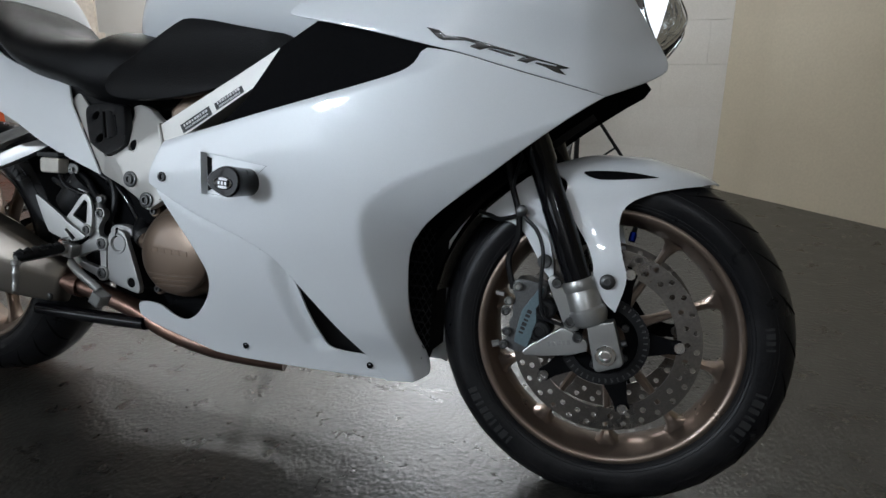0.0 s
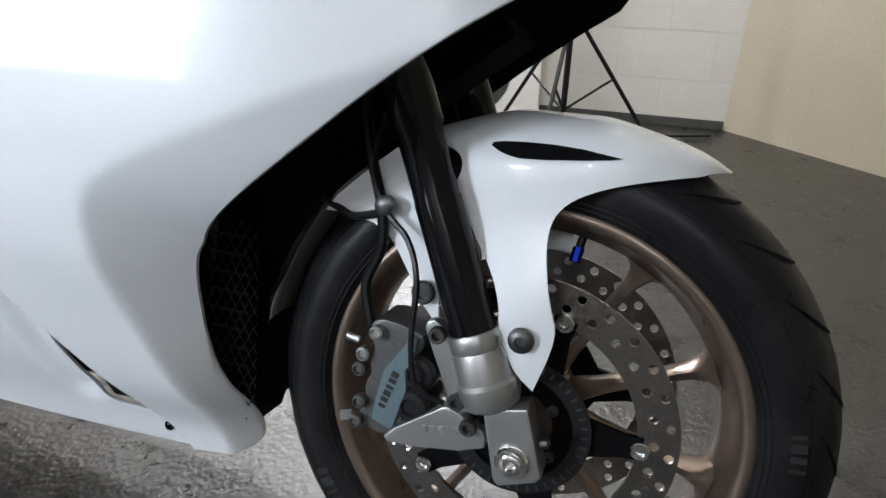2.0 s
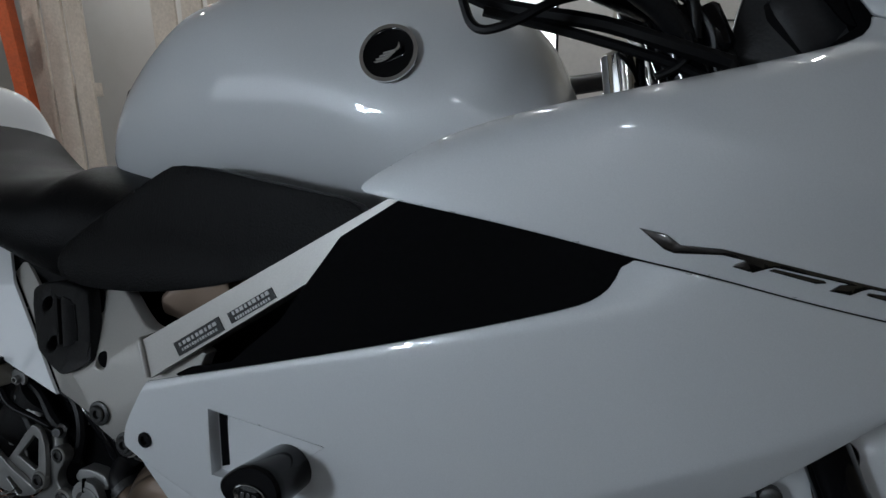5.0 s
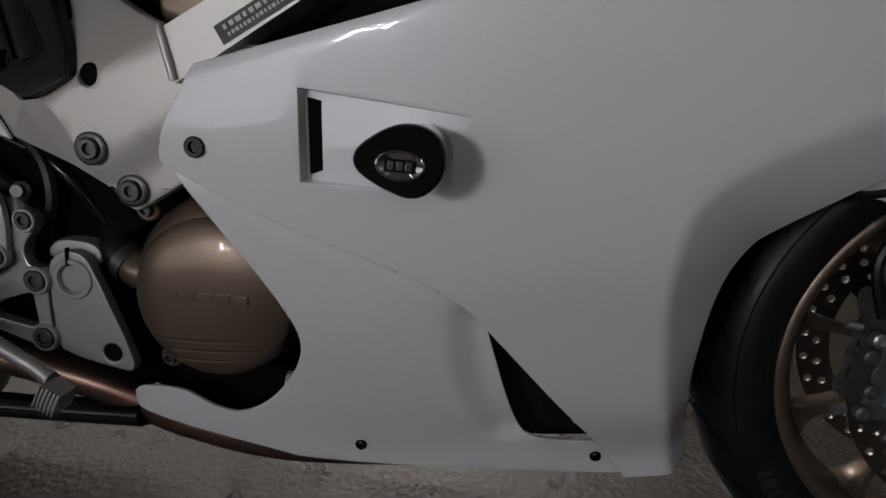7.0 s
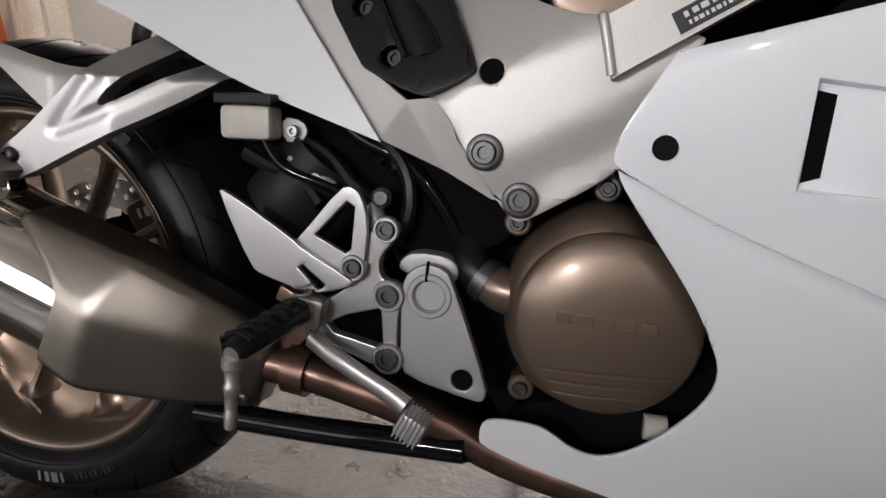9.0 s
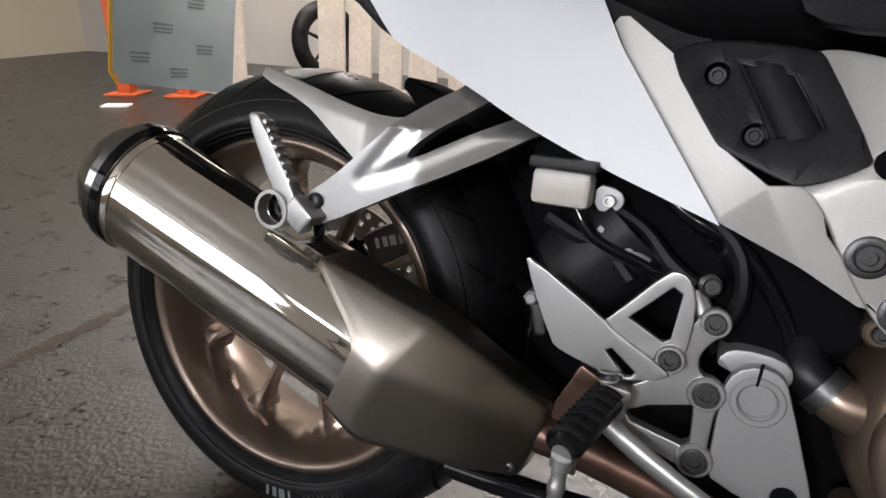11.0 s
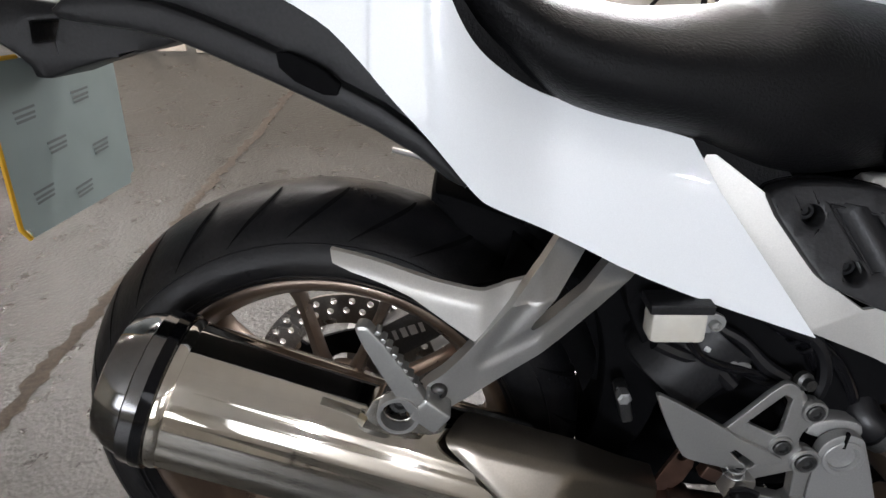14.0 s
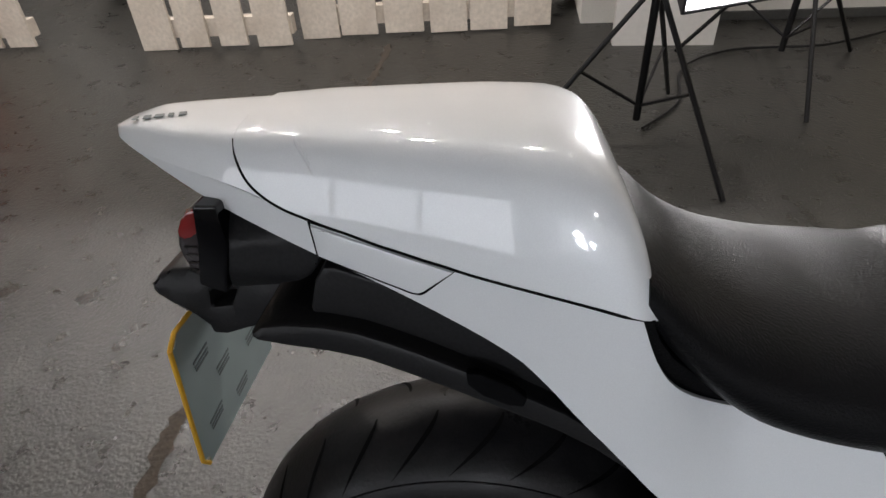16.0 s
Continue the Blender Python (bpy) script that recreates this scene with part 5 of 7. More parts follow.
# undertail, lamps, number plate
part("undertail", sheet(rounded([(-0.120, 0.858), (-0.10, 0.858), (0.04, 0.80), (0.10, 0.735), (0.175, 0.650), (0.160, 0.655), (0.105, 0.700), (0.015, 0.744), (-0.05, 0.774), (-0.095, 0.792), (-0.135, 0.802)], 1), -0.104, 0.20, (), 0, 0.004), BLACK, bike, "matt black plastic undertail", 30)
part("undertail_rail", sheet(rounded([(-0.185, 0.800), (-0.17, 0.794), (-0.095, 0.783), (-0.05, 0.765), (0.015, 0.735), (0.105, 0.691), (0.160, 0.646), (0.168, 0.656), (0.112, 0.712), (0.022, 0.760), (-0.045, 0.792), (-0.10, 0.812), (-0.165, 0.815)], 1), -0.126, 0.245, (), 0, 0.006), BLACK, bike, "lower ledge of the undertail", 35)
part("tyre_guard_panel", sheet(rounded([(0.120, 0.611), (0.130, 0.618), (0.150, 0.613), (0.19, 0.598), (0.25, 0.575), (0.25, 0.54), (0.21, 0.535), (0.17, 0.555), (0.158, 0.568), (0.142, 0.589)], 1), -0.03, 0.10, (), 0, 0.010), MATT, bike, "matt black rounded tongue between the tyre and the tail", 30)
part("undertail_recess", sheet(rounded([(0.003, 0.775), (0.058, 0.747), (0.052, 0.728), (0.006, 0.750)], 1), -0.1285, 0.01, (), 0, 0.002), MATT, bike, "", 20)
part("plate_arm", sheet(rounded([(-0.318, 0.794), (-0.305, 0.810), (-0.268, 0.814), (-0.214, 0.805), (-0.12, 0.800), (-0.10, 0.775), (-0.136, 0.765), (-0.209, 0.751), (-0.263, 0.733), (-0.268, 0.753), (-0.31, 0.782)], 1), lambda x, z: -0.040 + 0.5 * soft(z - 0.795, 0.002) - 0.25 * soft(x + 0.16, 0.01), 0.08, [[(-0.257, 0.791), (-0.228, 0.793), (-0.237, 0.774), (-0.259, 0.771)]], 0.02, 0.003), BLACK, bike, "black number plate bracket arm", 30)
part("tail_lamp_shell", sheet(rounded([(-0.206, 0.907, 1), (-0.172, 0.896), (-0.118, 0.866), (-0.128, 0.842), (-0.150, 0.828), (-0.212, 0.819, 1), (-0.203, 0.862)], 1), lambda x, z: -0.086 + 0.9 * soft(z - 0.872 - 0.12 * (x + 0.2), 0.0015) + 0.5 * soft(0.838 - z, 0.002), 0.16, (), 0.006, 0.002), BLACK, bike, "black tail lamp housing", 25)
part("lamp_bezel", sheet([(-0.224, 0.907), (-0.203, 0.907), (-0.200, 0.868), (-0.212, 0.820), (-0.236, 0.829), (-0.228, 0.870)], -0.0885, 0.177, (), 0, 0.003), GLOSS, bike, "black lamp bezel", 30)
lampb = part("tail_lamp", sheet(rounded([(-0.222, 0.906), (-0.239, 0.897), (-0.250, 0.872), (-0.248, 0.850), (-0.236, 0.830), (-0.224, 0.840), (-0.217, 0.872)], 1), -0.083, 0.166, (), 0, 0.005), SMOKELENS, bike, "smoked tail lamp lens with a red upper part")
part("red_lens", sheet(rounded([(-0.223, 0.904), (-0.238, 0.896), (-0.2475, 0.876), (-0.238, 0.872), (-0.223, 0.882)], 1), -0.0838, 0.1676, (), 0, 0.002), LENS, lampb, "dull red lens")
for k in range(4):
    part("lens_rib", tube([(-0.2425 + 0.0005 * k, -0.0842, 0.866 - 0.008 * k), (-0.225, -0.0842, 0.866 - 0.008 * k)], 0.0008, 5, 0), SMOKE, lampb)
plate = tagged(new("number_plate"), "blank number plate under pale protective film")
plate.parent = bike
plate.matrix_basis = Matrix.Translation((-0.292, 0.035, 0.667)) @ pose(0, 0, 0, 0, 1, 0)
bm = box(0.003, 0.229, 0.178, None, 0.0)
bmesh.ops.bevel(bm, geom=[e for e in bm.edges if abs(e.verts[0].co.x - e.verts[1].co.x) > 0.001], offset=0.012, segments=3, affect="EDGES")
part("plate_board", bm, FILM, plate, "pale grey-green film covered board")
part("plate_edge", tube([(0, -0.115, 0.078), (0, -0.1155, -0.075), (0, -0.105, -0.089)], 0.0028, 6, 0), YELLOW, plate, "yellow plate edge")
part("plate_edge", tube([(0, -0.115, 0.078), (0, -0.10, 0.090), (0, -0.06, 0.0905)], 0.0026, 6, 0), YELLOW, plate)
for i, (py, pz) in enumerate(((-0.07, 0.04), (-0.03, 0.0), (-0.07, -0.045), (0.03, 0.045), (0.05, -0.02), (0.0, -0.06))):
    for o in (0, 0.006, 0.011):
        part("film_print", box(0.0006, 0.034 - 0.4 * o, 0.0026, Matrix.Translation((0.0022, py, pz - o)) @ pose(0, 0, 0, 4, 0, 0)), GREYMARK, plate)

# ---- frame, engine, footrests ----
PLATE = rounded([(0.742, 0.602, 1), (0.705, 0.53), (0.690, 0.50), (0.626, 0.461), (0.612, 0.4535), (0.600, 0.463), (0.572, 0.500), (0.548, 0.545), (0.525, 0.560), (0.515, 0.64), (0.53, 0.660), (0.575, 0.654), (0.627, 0.6285), (0.655, 0.619), (0.690, 0.6215, 1)], 2)
FRAME_FOLD = [(0.50, 0.528), (0.585, 0.574), (0.672, 0.613), (0.75, 0.648)]


def frame_y(x, z):
    """The pivot plate: upright below its fold, leaning in above it, thinner round the lower lobe."""
    return -0.177 + 0.66 * soft(beside((x, z), FRAME_FOLD), 0.0016) + 0.010 * step((0.512 - z + 0.55 * (x - 0.60)) / 0.04)


part("frame_plate", sheet(PLATE, frame_y, 0.02, [circle2(0.5844, 0.5762, 0.0105)], 0.012, 0.002), SILVER, bike, "silver painted alloy frame pivot plate", 35)
part("frame_hole", lathe([(0, 0.0102), (0.02, 0.0102), (0.02, 0)], (0.5844, -0.170, 0.5762), (0, 1, 0), 16), MATT, bike)
rail = loft([[(0.672 + 0.012 * c, -0.176 + 0.018 * s, 0.592 + 0.0215 * q) for c, s, q in ((0.4, -1, -1), (-0.4, -1, 1), (-0.4, 1, 1), (0.4, 1, -1))],
             [(1.02 + 0.012 * c, -0.176 + 0.018 * s, 0.791 + 0.0125 * q) for c, s, q in ((0.4, -1, -1), (-0.4, -1, 1), (-0.4, 1, 1), (0.4, 1, -1))]])
part("frame_rail", rail, SILVER, bike, "silver alloy frame rail", 20)
part("weld_bead", tube([(0.667, -0.160, 0.6145), (0.6665, -0.190, 0.6145), (0.6680, -0.1955, 0.610), (0.6765, -0.1955, 0.573)], 0.0036, 8, 3), SILVER, bike, "rounded weld bead at the rail joint", 60)
along = math.degrees(math.atan2(0.19, 0.33))
for u, w, mat in ((0.055, 0.070, DARKMARK), (0.134, 0.064, DARKMARK)):
    lx, lz = 0.69 + u * 0.866 + 0.01, 0.5985 + u * 0.497
    st = part("frame_sticker", moved(box(w, 0.001, 0.016 if w > 0.065 else 0.012, None), Matrix.Translation((lx, -0.1945, lz)) @ pose(0, 0, 0, 0, -along, 0)), mat, bike, "dark data sticker on the frame rail")
    part("sticker_print", moved(joined(text_bars(0, 0.003, w * 0.85, 0.004, 9, 0), text_bars(0, -0.0032, w * 0.8, 0.003, 14, 0)), Matrix.Translation((lx, -0.1953, lz)) @ pose(0, 0, 0, 0, -along, 0)), WHITEMARK, st)
def pad_y(x, z):
    return -0.3566 - 0.0896 * x + 0.4167 * z


def folded(corners, loops, bevel=0.003, thick=0.004, segments=3):
    """A folded sheet from named corners and the loops of its flat faces, with rolled folds."""
    bm = bmesh.new()
    vs = {key: bm.verts.new(co) for key, co in corners.items()}
    for loop in loops:
        bm.faces.new([vs[key] for key in loop.split()])
    bmesh.ops.recalc_face_normals(bm, faces=bm.faces[:])
    bm.normal_update()
    if sum(q.normal.y * q.calc_area() for q in bm.faces) > 0:
        bmesh.ops.reverse_faces(bm, faces=bm.faces[:])
    bmesh.ops.bevel(bm, geom=[q for q in bm.edges if len(q.link_faces) == 2], offset=bevel, segments=segments, profile=0.5, affect="EDGES", clamp_overlap=True)
    bmesh.ops.solidify(bm, geom=bm.faces[:], thickness=thick)
    return bm


STRIP = dict(a=(0.380, -0.110, 0.682), b=(0.437, -0.130, 0.640), c=(0.474, -0.154, 0.578), d=(0.512, -0.168, 0.547), e=(0.545, -0.166, 0.556), f=(0.484, -0.150, 0.518), a2=(0.370, -0.118, 0.664),
             g=(0.557, -0.168, 0.521), h=(0.602, -0.163, 0.472), i=(0.588, -0.158, 0.472), j=(0.545, -0.154, 0.494))
part("side_strip", folded(STRIP, ("a b c d f a2", "d j f", "d e g h i j")), SILVER, bike, "folded silver alloy heel strip", 40)
PAD = rounded([(0.425, 0.643), (0.434, 0.654), (0.469, 0.660), (0.529, 0.654), (0.537, 0.645), (0.573, 0.580), (0.570, 0.5725), (0.537, 0.5555), (0.523, 0.5555), (0.477, 0.575), (0.469, 0.582)], 1)
WELL = [(0.478, 0.641), (0.516, 0.634), (0.541, 0.595), (0.511, 0.587)]
pad = part("heel_pad", sheet(PAD, lambda x, z: pad_y(x, z) - 0.012, 0.020, [WELL, circle2(0.4635, 0.6315, 0.009, 18), circle2(0.4975, 0.587, 0.009, 18)], 0.02, 0.003), BLACK, bike, "black plastic frame cover with a rubber insert", 35)
part("pad_insert", sheet([(0.474, 0.646), (0.52, 0.638), (0.546, 0.594), (0.507, 0.582)], lambda x, z: pad_y(x, z) - 0.004 - 0.012 * math.cos(min(1.0, abs(beside((x, z), [(0.497, 0.640), (0.527, 0.590)])) / 0.017) * math.pi / 2), 0.003, (), 0.004), BLACK, pad, "rounded black rubber insert")
part("pad_lip", tube([(x, pad_y(x, z) - 0.0115, z) for x, z in WELL + WELL[:1]], 0.0012, 6, 0), BLACK, pad)
part("pad_backing", sheet(PAD, lambda x, z: pad_y(x, z) + 0.010, 0.004, (), 0.03), MATT, pad)
for hx, hz in ((0.4635, 0.6315), (0.4975, 0.587)):
    bolt("pad_bolt", (hx, pad_y(hx, hz) + 0.006, hz), 0.0075, BLACK, pad, depth=0.005)
for p, r in (((0.583, -0.178, 0.512), 0.0135), ((0.613, -0.169, 0.474), 0.0135)):
    part("bolt_washer", lathe([(0, r * 1.12), (0.002, r * 1.12), (0.003, r), (0.003, r * 0.8), (0.001, r * 0.78), (0.001, 0)], p, (0, -1, 0), 24), BOLT, bike)
    bolt("frame_bolt", p, r * 0.72, BOLT, bike)
# engine: clutch cover, cases, dark mass behind
cov = (0.690, 0.378)
EGG = rounded([(0.600, 0.375), (0.604, 0.415), (0.618, 0.440), (0.644, 0.461), (0.668, 0.474), (0.698, 0.474), (0.722, 0.456), (0.745, 0.424), (0.759, 0.388), (0.758, 0.340), (0.738, 0.307), (0.706, 0.291), (0.668, 0.290), (0.630, 0.306), (0.608, 0.338)], 2)


def egg_ring(k, y):
    return [(0.688 + (x - 0.688) * k, y, 0.380 + (z - 0.380) * k) for x, z in EGG]


cover = part("clutch_cover", loft([egg_ring(1.0, -0.09), egg_ring(1.0, -0.140), egg_ring(0.985, -0.150), egg_ring(0.95, -0.160), egg_ring(0.90, -0.168), egg_ring(0.84, -0.1735), egg_ring(0.70, -0.178)]), COVER, bike, "bronze painted egg-shaped clutch cover", 60)
DOME = [(0.020, 0.0765), (0.0285, 0.0760), (0.0315, 0.0735), (0.0335, 0.0700), (0.0385, 0.056), (0.0415, 0.032), (0.042, 0)]
part("cover_disc", lathe(DOME, (cov[0], -0.152, cov[1]), (0, -1, 0), 64), COVER, cover, "domed round outer disc", 50)
part("cover_outlet", tube([(0.640, -0.140, 0.392), (0.606, -0.145, 0.389), (0.585, -0.140, 0.398)], [0.024, 0.021, 0.019], 18, 4), COVER, cover)
part("outlet_clamp", tube([(0.590, -0.142, 0.394), (0.580, -0.139, 0.400)], 0.0215, 18, 0), BOLT, cover)
part("outlet_hose", tube([(0.582, -0.139, 0.399), (0.570, -0.135, 0.408), (0.566, -0.120, 0.425), (0.575, -0.10, 0.445)], 0.0185, 16, 4), HOSE, bike, "black coolant hose")
for bx, bz in ((0.683, 0.486), (0.610, 0.452), (0.622, 0.300)):
    part("cover_ear", lathe([(-0.02, 0.012), (0.004, 0.012), (0.006, 0.010)], (bx, -0.140, bz), (0, -1, 0), 18), BOLT if bz > 0.47 else COVER, cover, "", 40)
    bolt("cover_bolt", (bx, -0.146, bz), 0.007, BOLT, cover)


def dome_y(x, z):
    r = math.hypot(x - cov[0], z - cov[1])
    return -0.152 - lerp(r, [0, 0.032, 0.056, 0.0700, 0.0735, 0.0765], [0.042, 0.0415, 0.0385, 0.0335, 0.0315, 0.020])


for i in range(3):
    z, h = 0.339 - 0.010 * i, 0.056 - 0.008 * i
    part("cover_rib", tube([(cov[0] + h * (k / 6 - 1), dome_y(cov[0] + h * (k / 6 - 1), z + 0.003 * (1 - abs(k / 6 - 1))) - 0.0003, z + 0.003 * (k / 12)) for k in range(13)], [0.0004] + [0.0019] * 11 + [0.0004], 6, 0), COVER, cover)
for k in range(5):
    mx = 0.657 + 0.0165 * k
    part("cover_mark", box(0.0125, 0.0022, 0.0095, Matrix.Translation((mx, dome_y(mx, 0.384) + 0.0003, 0.3855 - 0.0008 * k)), 0.0008), COVER, cover, "", 0)
part("engine_case", sheet(rounded([(0.50, 0.50), (0.62, 0.56), (0.80, 0.56), (1.05, 0.45), (1.08, 0.27), (0.95, 0.22), (0.62, 0.21), (0.56, 0.28)], 1), -0.09, 0.18, (), 0, 0.02), MATT, bike, "dark engine cases behind the fairing")
part("engine_sump", sheet(rounded([(0.60, 0.27), (0.72, 0.29), (0.80, 0.25), (0.78, 0.19), (0.62, 0.20)], 1), -0.115, 0.2, (), 0, 0.01), MATT, bike, "dark engine sump")
part("water_pump", tube([(0.735, -0.12, 0.268), (0.755, -0.12, 0.268)], 0.012, 12), FLUID, bike)
part("cylinder_head", sheet(rounded([(0.60, 0.63), (0.68, 0.70), (0.74, 0.68), (0.70, 0.61)], 1), -0.12, 0.2, (), 0, 0.008), COVER, bike, "bronze cylinder head cover")
part("inner_frame", sheet(rounded([(0.30, 0.60), (0.50, 0.66), (0.95, 0.80), (1.20, 0.80), (1.20, 0.60), (0.80, 0.50), (0.55, 0.45), (0.42, 0.50)], 1), -0.06, 0.12), MATT, bike)
# rear swing arm side, inner guard
part("inner_hugger", sheet(rounded([(0.30, 0.58), (0.38, 0.62), (0.48, 0.53), (0.60, 0.47), (0.61, 0.43), (0.52, 0.405), (0.46, 0.44), (0.40, 0.40), (0.36, 0.44)], 2), lambda x, z: -0.115 - 0.02 * step((x - 0.4) / 0.15), 0.03, (), 0.03, 0.004), MATT, bike, "matt black swing arm cover")
part("shock_body", tube([(0.37, -0.10, 0.44), (0.42, -0.10, 0.50)], 0.05, 24, 0), BLACK, bike, "black rounded spring cover")
part("rear_hose", tube([(0.40, -0.13, 0.515), (0.43, -0.135, 0.50), (0.455, -0.14, 0.475), (0.478, -0.145, 0.463)], [0.006, 0.006, 0.008, 0.006], 8, 4), HOSE, bike)
part("rear_hose", tube([(0.40, -0.12, 0.56), (0.45, -0.13, 0.535), (0.50, -0.14, 0.50), (0.512, -0.145, 0.46), (0.50, -0.145, 0.425)], 0.007, 8, 4), HOSE, bike)
part("rear_hose", tube([(0.345, -0.14, 0.50), (0.37, -0.14, 0.488), (0.40, -0.14, 0.478), (0.425, -0.145, 0.455)], 0.0075, 8, 4), HOSE, bike)
part("hose_union", lathe([(0, 0.009), (0.02, 0.009), (0.022, 0.006), (0.03, 0.006)], (0.478, -0.15, 0.458), (0.3, -0.2, -0.5), 10), ALLOY, bike)

# footrest hanger plate and heel guard
HANG = rounded([(0.488, 0.448), (0.499, 0.452), (0.5085, 0.442), (0.504, 0.430), (0.493, 0.417), (0.490, 0.405), (0.494, 0.394), (0.508, 0.392), (0.5145, 0.381), (0.510, 0.368), (0.5095, 0.332), (0.5125, 0.320), (0.507, 0.309), (0.495, 0.309), (0.445, 0.326), (0.431, 0.334), (0.422, 0.346), (0.421, 0.359), (0.432, 0.366), (0.455, 0.379), (0.470, 0.395), (0.478, 0.43)], 1)
hang = part("footrest_hanger", sheet(HANG, -0.166, 0.014, [[(0.441, 0.347), (0.459, 0.357), (0.493, 0.367), (0.4955, 0.334), (0.489, 0.330), (0.447, 0.339)]], 0, 0.002), ALLOY, bike, "bare alloy footrest hanger")
part("heel_loop", sheet(rounded([(0.405, 0.418), (0.419, 0.431), (0.456, 0.4755), (0.466, 0.477), (0.4755, 0.470), (0.482, 0.447), (0.480, 0.412), (0.476, 0.397), (0.457, 0.388), (0.43, 0.395)], 1), -0.173, 0.007, [[(0.432, 0.4315), (0.462, 0.4635), (0.4695, 0.459), (0.4665, 0.421), (0.461, 0.417)]], 0, 0.0014), ALLOY, hang, "open triangular alloy loop")
part("heel_guard", sheet(rounded([(0.339, 0.466), (0.345, 0.468), (0.412, 0.4285), (0.422, 0.419), (0.468, 0.396), (0.471, 0.390), (0.457, 0.384), (0.432, 0.378), (0.382, 0.391), (0.371, 0.398)], 1), -0.180, 0.007, [[(0.4185, 0.4015), (0.423, 0.4045), (0.4445, 0.388), (0.4415, 0.3835), (0.437, 0.3825)]], 0, 0.0014), ALLOY, hang, "cut-out alloy heel guard")
for p, r in (((0.4970, -0.166, 0.440), 0.0085), ((0.4690, -0.173, 0.4045), 0.0085), ((0.5005, -0.166, 0.380), 0.0105), ((0.5015, -0.166, 0.3205), 0.0105)):
    part("bolt_boss", lathe([(-0.004, r * 1.42), (0.002, r * 1.42), (0.0034, r * 1.3), (0.0034, r * 1.12), (0.001, r * 1.08), (0.001, 0)], p, (0, -1, 0), 24), ALLOY, hang, "", 30)
    bolt("hanger_bolt", (p[0], p[1] - 0.0005, p[2]), r * 0.98, BOLT, hang, depth=0.0045)
PIV = rounded([(0.512, 0.390), (0.518, 0.404), (0.5345, 0.4125), (0.552, 0.408), (0.559, 0.396), (0.594, 0.303), (0.592, 0.290), (0.583, 0.2885), (0.518, 0.304), (0.5125, 0.318), (0.5115, 0.37)], 1)
piv = part("pivot_plate", sheet(PIV, -0.165, 0.012, [circle2(0.571, 0.308, 0.0098, 18), circle2(0.538, 0.383, 0.0135, 18)], 0, 0.002), CAST, bike, "grey cast alloy pivot plate")
part("pivot_boss", sheet(rounded([(0.503, 0.398), (0.506, 0.413), (0.520, 0.420), (0.551, 0.418), (0.562, 0.408), (0.560, 0.392)], 1), -0.152, 0.05, (), 0, 0.004), CAST, piv, "cast clamp cap behind the plate")
part("clamp_slot", box(0.0022, 0.004, 0.018, Matrix.Translation((0.5355, -0.1652, 0.4055)) @ pose(0, 0, 0, 0, 4, 0)), MATT, piv)
part("pivot_ring", lathe([(-0.002, 0.0205), (0.0016, 0.0205), (0.0024, 0.0195), (0.0024, 0.0155), (0.0008, 0.0145), (-0.004, 0.0140)], (0.538, -0.1645, 0.383), (0, -1, 0), 32), CAST, piv, "", 30)
part("pivot_nut", lathe([(-0.012, 0.0138), (-0.003, 0.0138), (-0.0025, 0.0095), (-0.010, 0.0090), (-0.010, 0)], (0.538, -0.1645, 0.383), (0, -1, 0), 6), BOLT, piv, "recessed hexagon nut", 20)
part("plate_hole", lathe([(0, 0.0097), (0.015, 0.0097), (0.015, 0)], (0.571, -0.163, 0.308), (0, 1, 0), 18), MATT, piv)
peg = tagged(new("rider_footrest"), "black rubber topped alloy footrest with a feeler")
peg.parent = bike
P0, P1 = Vector((0.431, -0.186, 0.364)), Vector((0.4105, -0.276, 0.3505))
pdir = (P1 - P0).normalized()
part("peg_bar", tube([P0, P0.lerp(P1, 0.5), P1], [0.0095, 0.0085, 0.0080], 12, 0), ALLOY, peg, "tapered alloy core")
part("peg_rubber", tube([P0.lerp(P1, k) + Vector((0, 0, 0.0045)) for k in (0.10, 0.16, 0.94, 1.0)], [0.011, 0.0145, 0.0135, 0.010], 14, 0, 0.75), HOSE, peg, "grooved black rubber")
for k in range(6):
    q = P0.lerp(P1, 0.18 + 0.145 * k)
    part("peg_rib", tube([q + Vector((-0.0125, 0.002, 0.012)), q + Vector((0.0, 0.0, 0.0165)), q + Vector((0.0125, -0.002, 0.012))], 0.0024, 6, 2), HOSE, peg)
    part("peg_rib", tube([q + Vector((-0.0135, -0.002, 0.011)), q + Vector((-0.0148, 0.003, 0.001)), q + Vector((-0.010, 0.004, -0.006))], 0.0020, 6, 2), HOSE, peg)
part("peg_feeler", lathe([(-0.004, 0.0085), (0.004, 0.0085), (0.006, 0.0062), (0.016, 0.0055), (0.018, 0.0066), (0.024, 0.0066), (0.026, 0.0055), (0.040, 0.0048), (0.042, 0.0056), (0.054, 0.0050), (0.056, 0.003)], (0.4115, -0.276, 0.3460), (-0.05, -0.02, -1), 14), ALLOY, peg, "turned bare alloy feeler")
part("peg_pivot", box(0.026, 0.026, 0.030, Matrix.Translation((0.431, -0.178, 0.362)) @ pose(0, 0, 0, 0, 12, 8), 0.006), ALLOY, peg)
part("peg_pin", tube([(0.431, -0.178, 0.383), (0.431, -0.178, 0.340)], 0.0048, 10, 0), BOLT, peg)
part("peg_spring", tube([(0.425 + 0.008 * math.cos(0.9 * k), -0.184 + 0.008 * math.sin(0.9 * k), 0.373 + 0.0011 * k) for k in range(16)], 0.0012, 6, 2), CAST, peg)
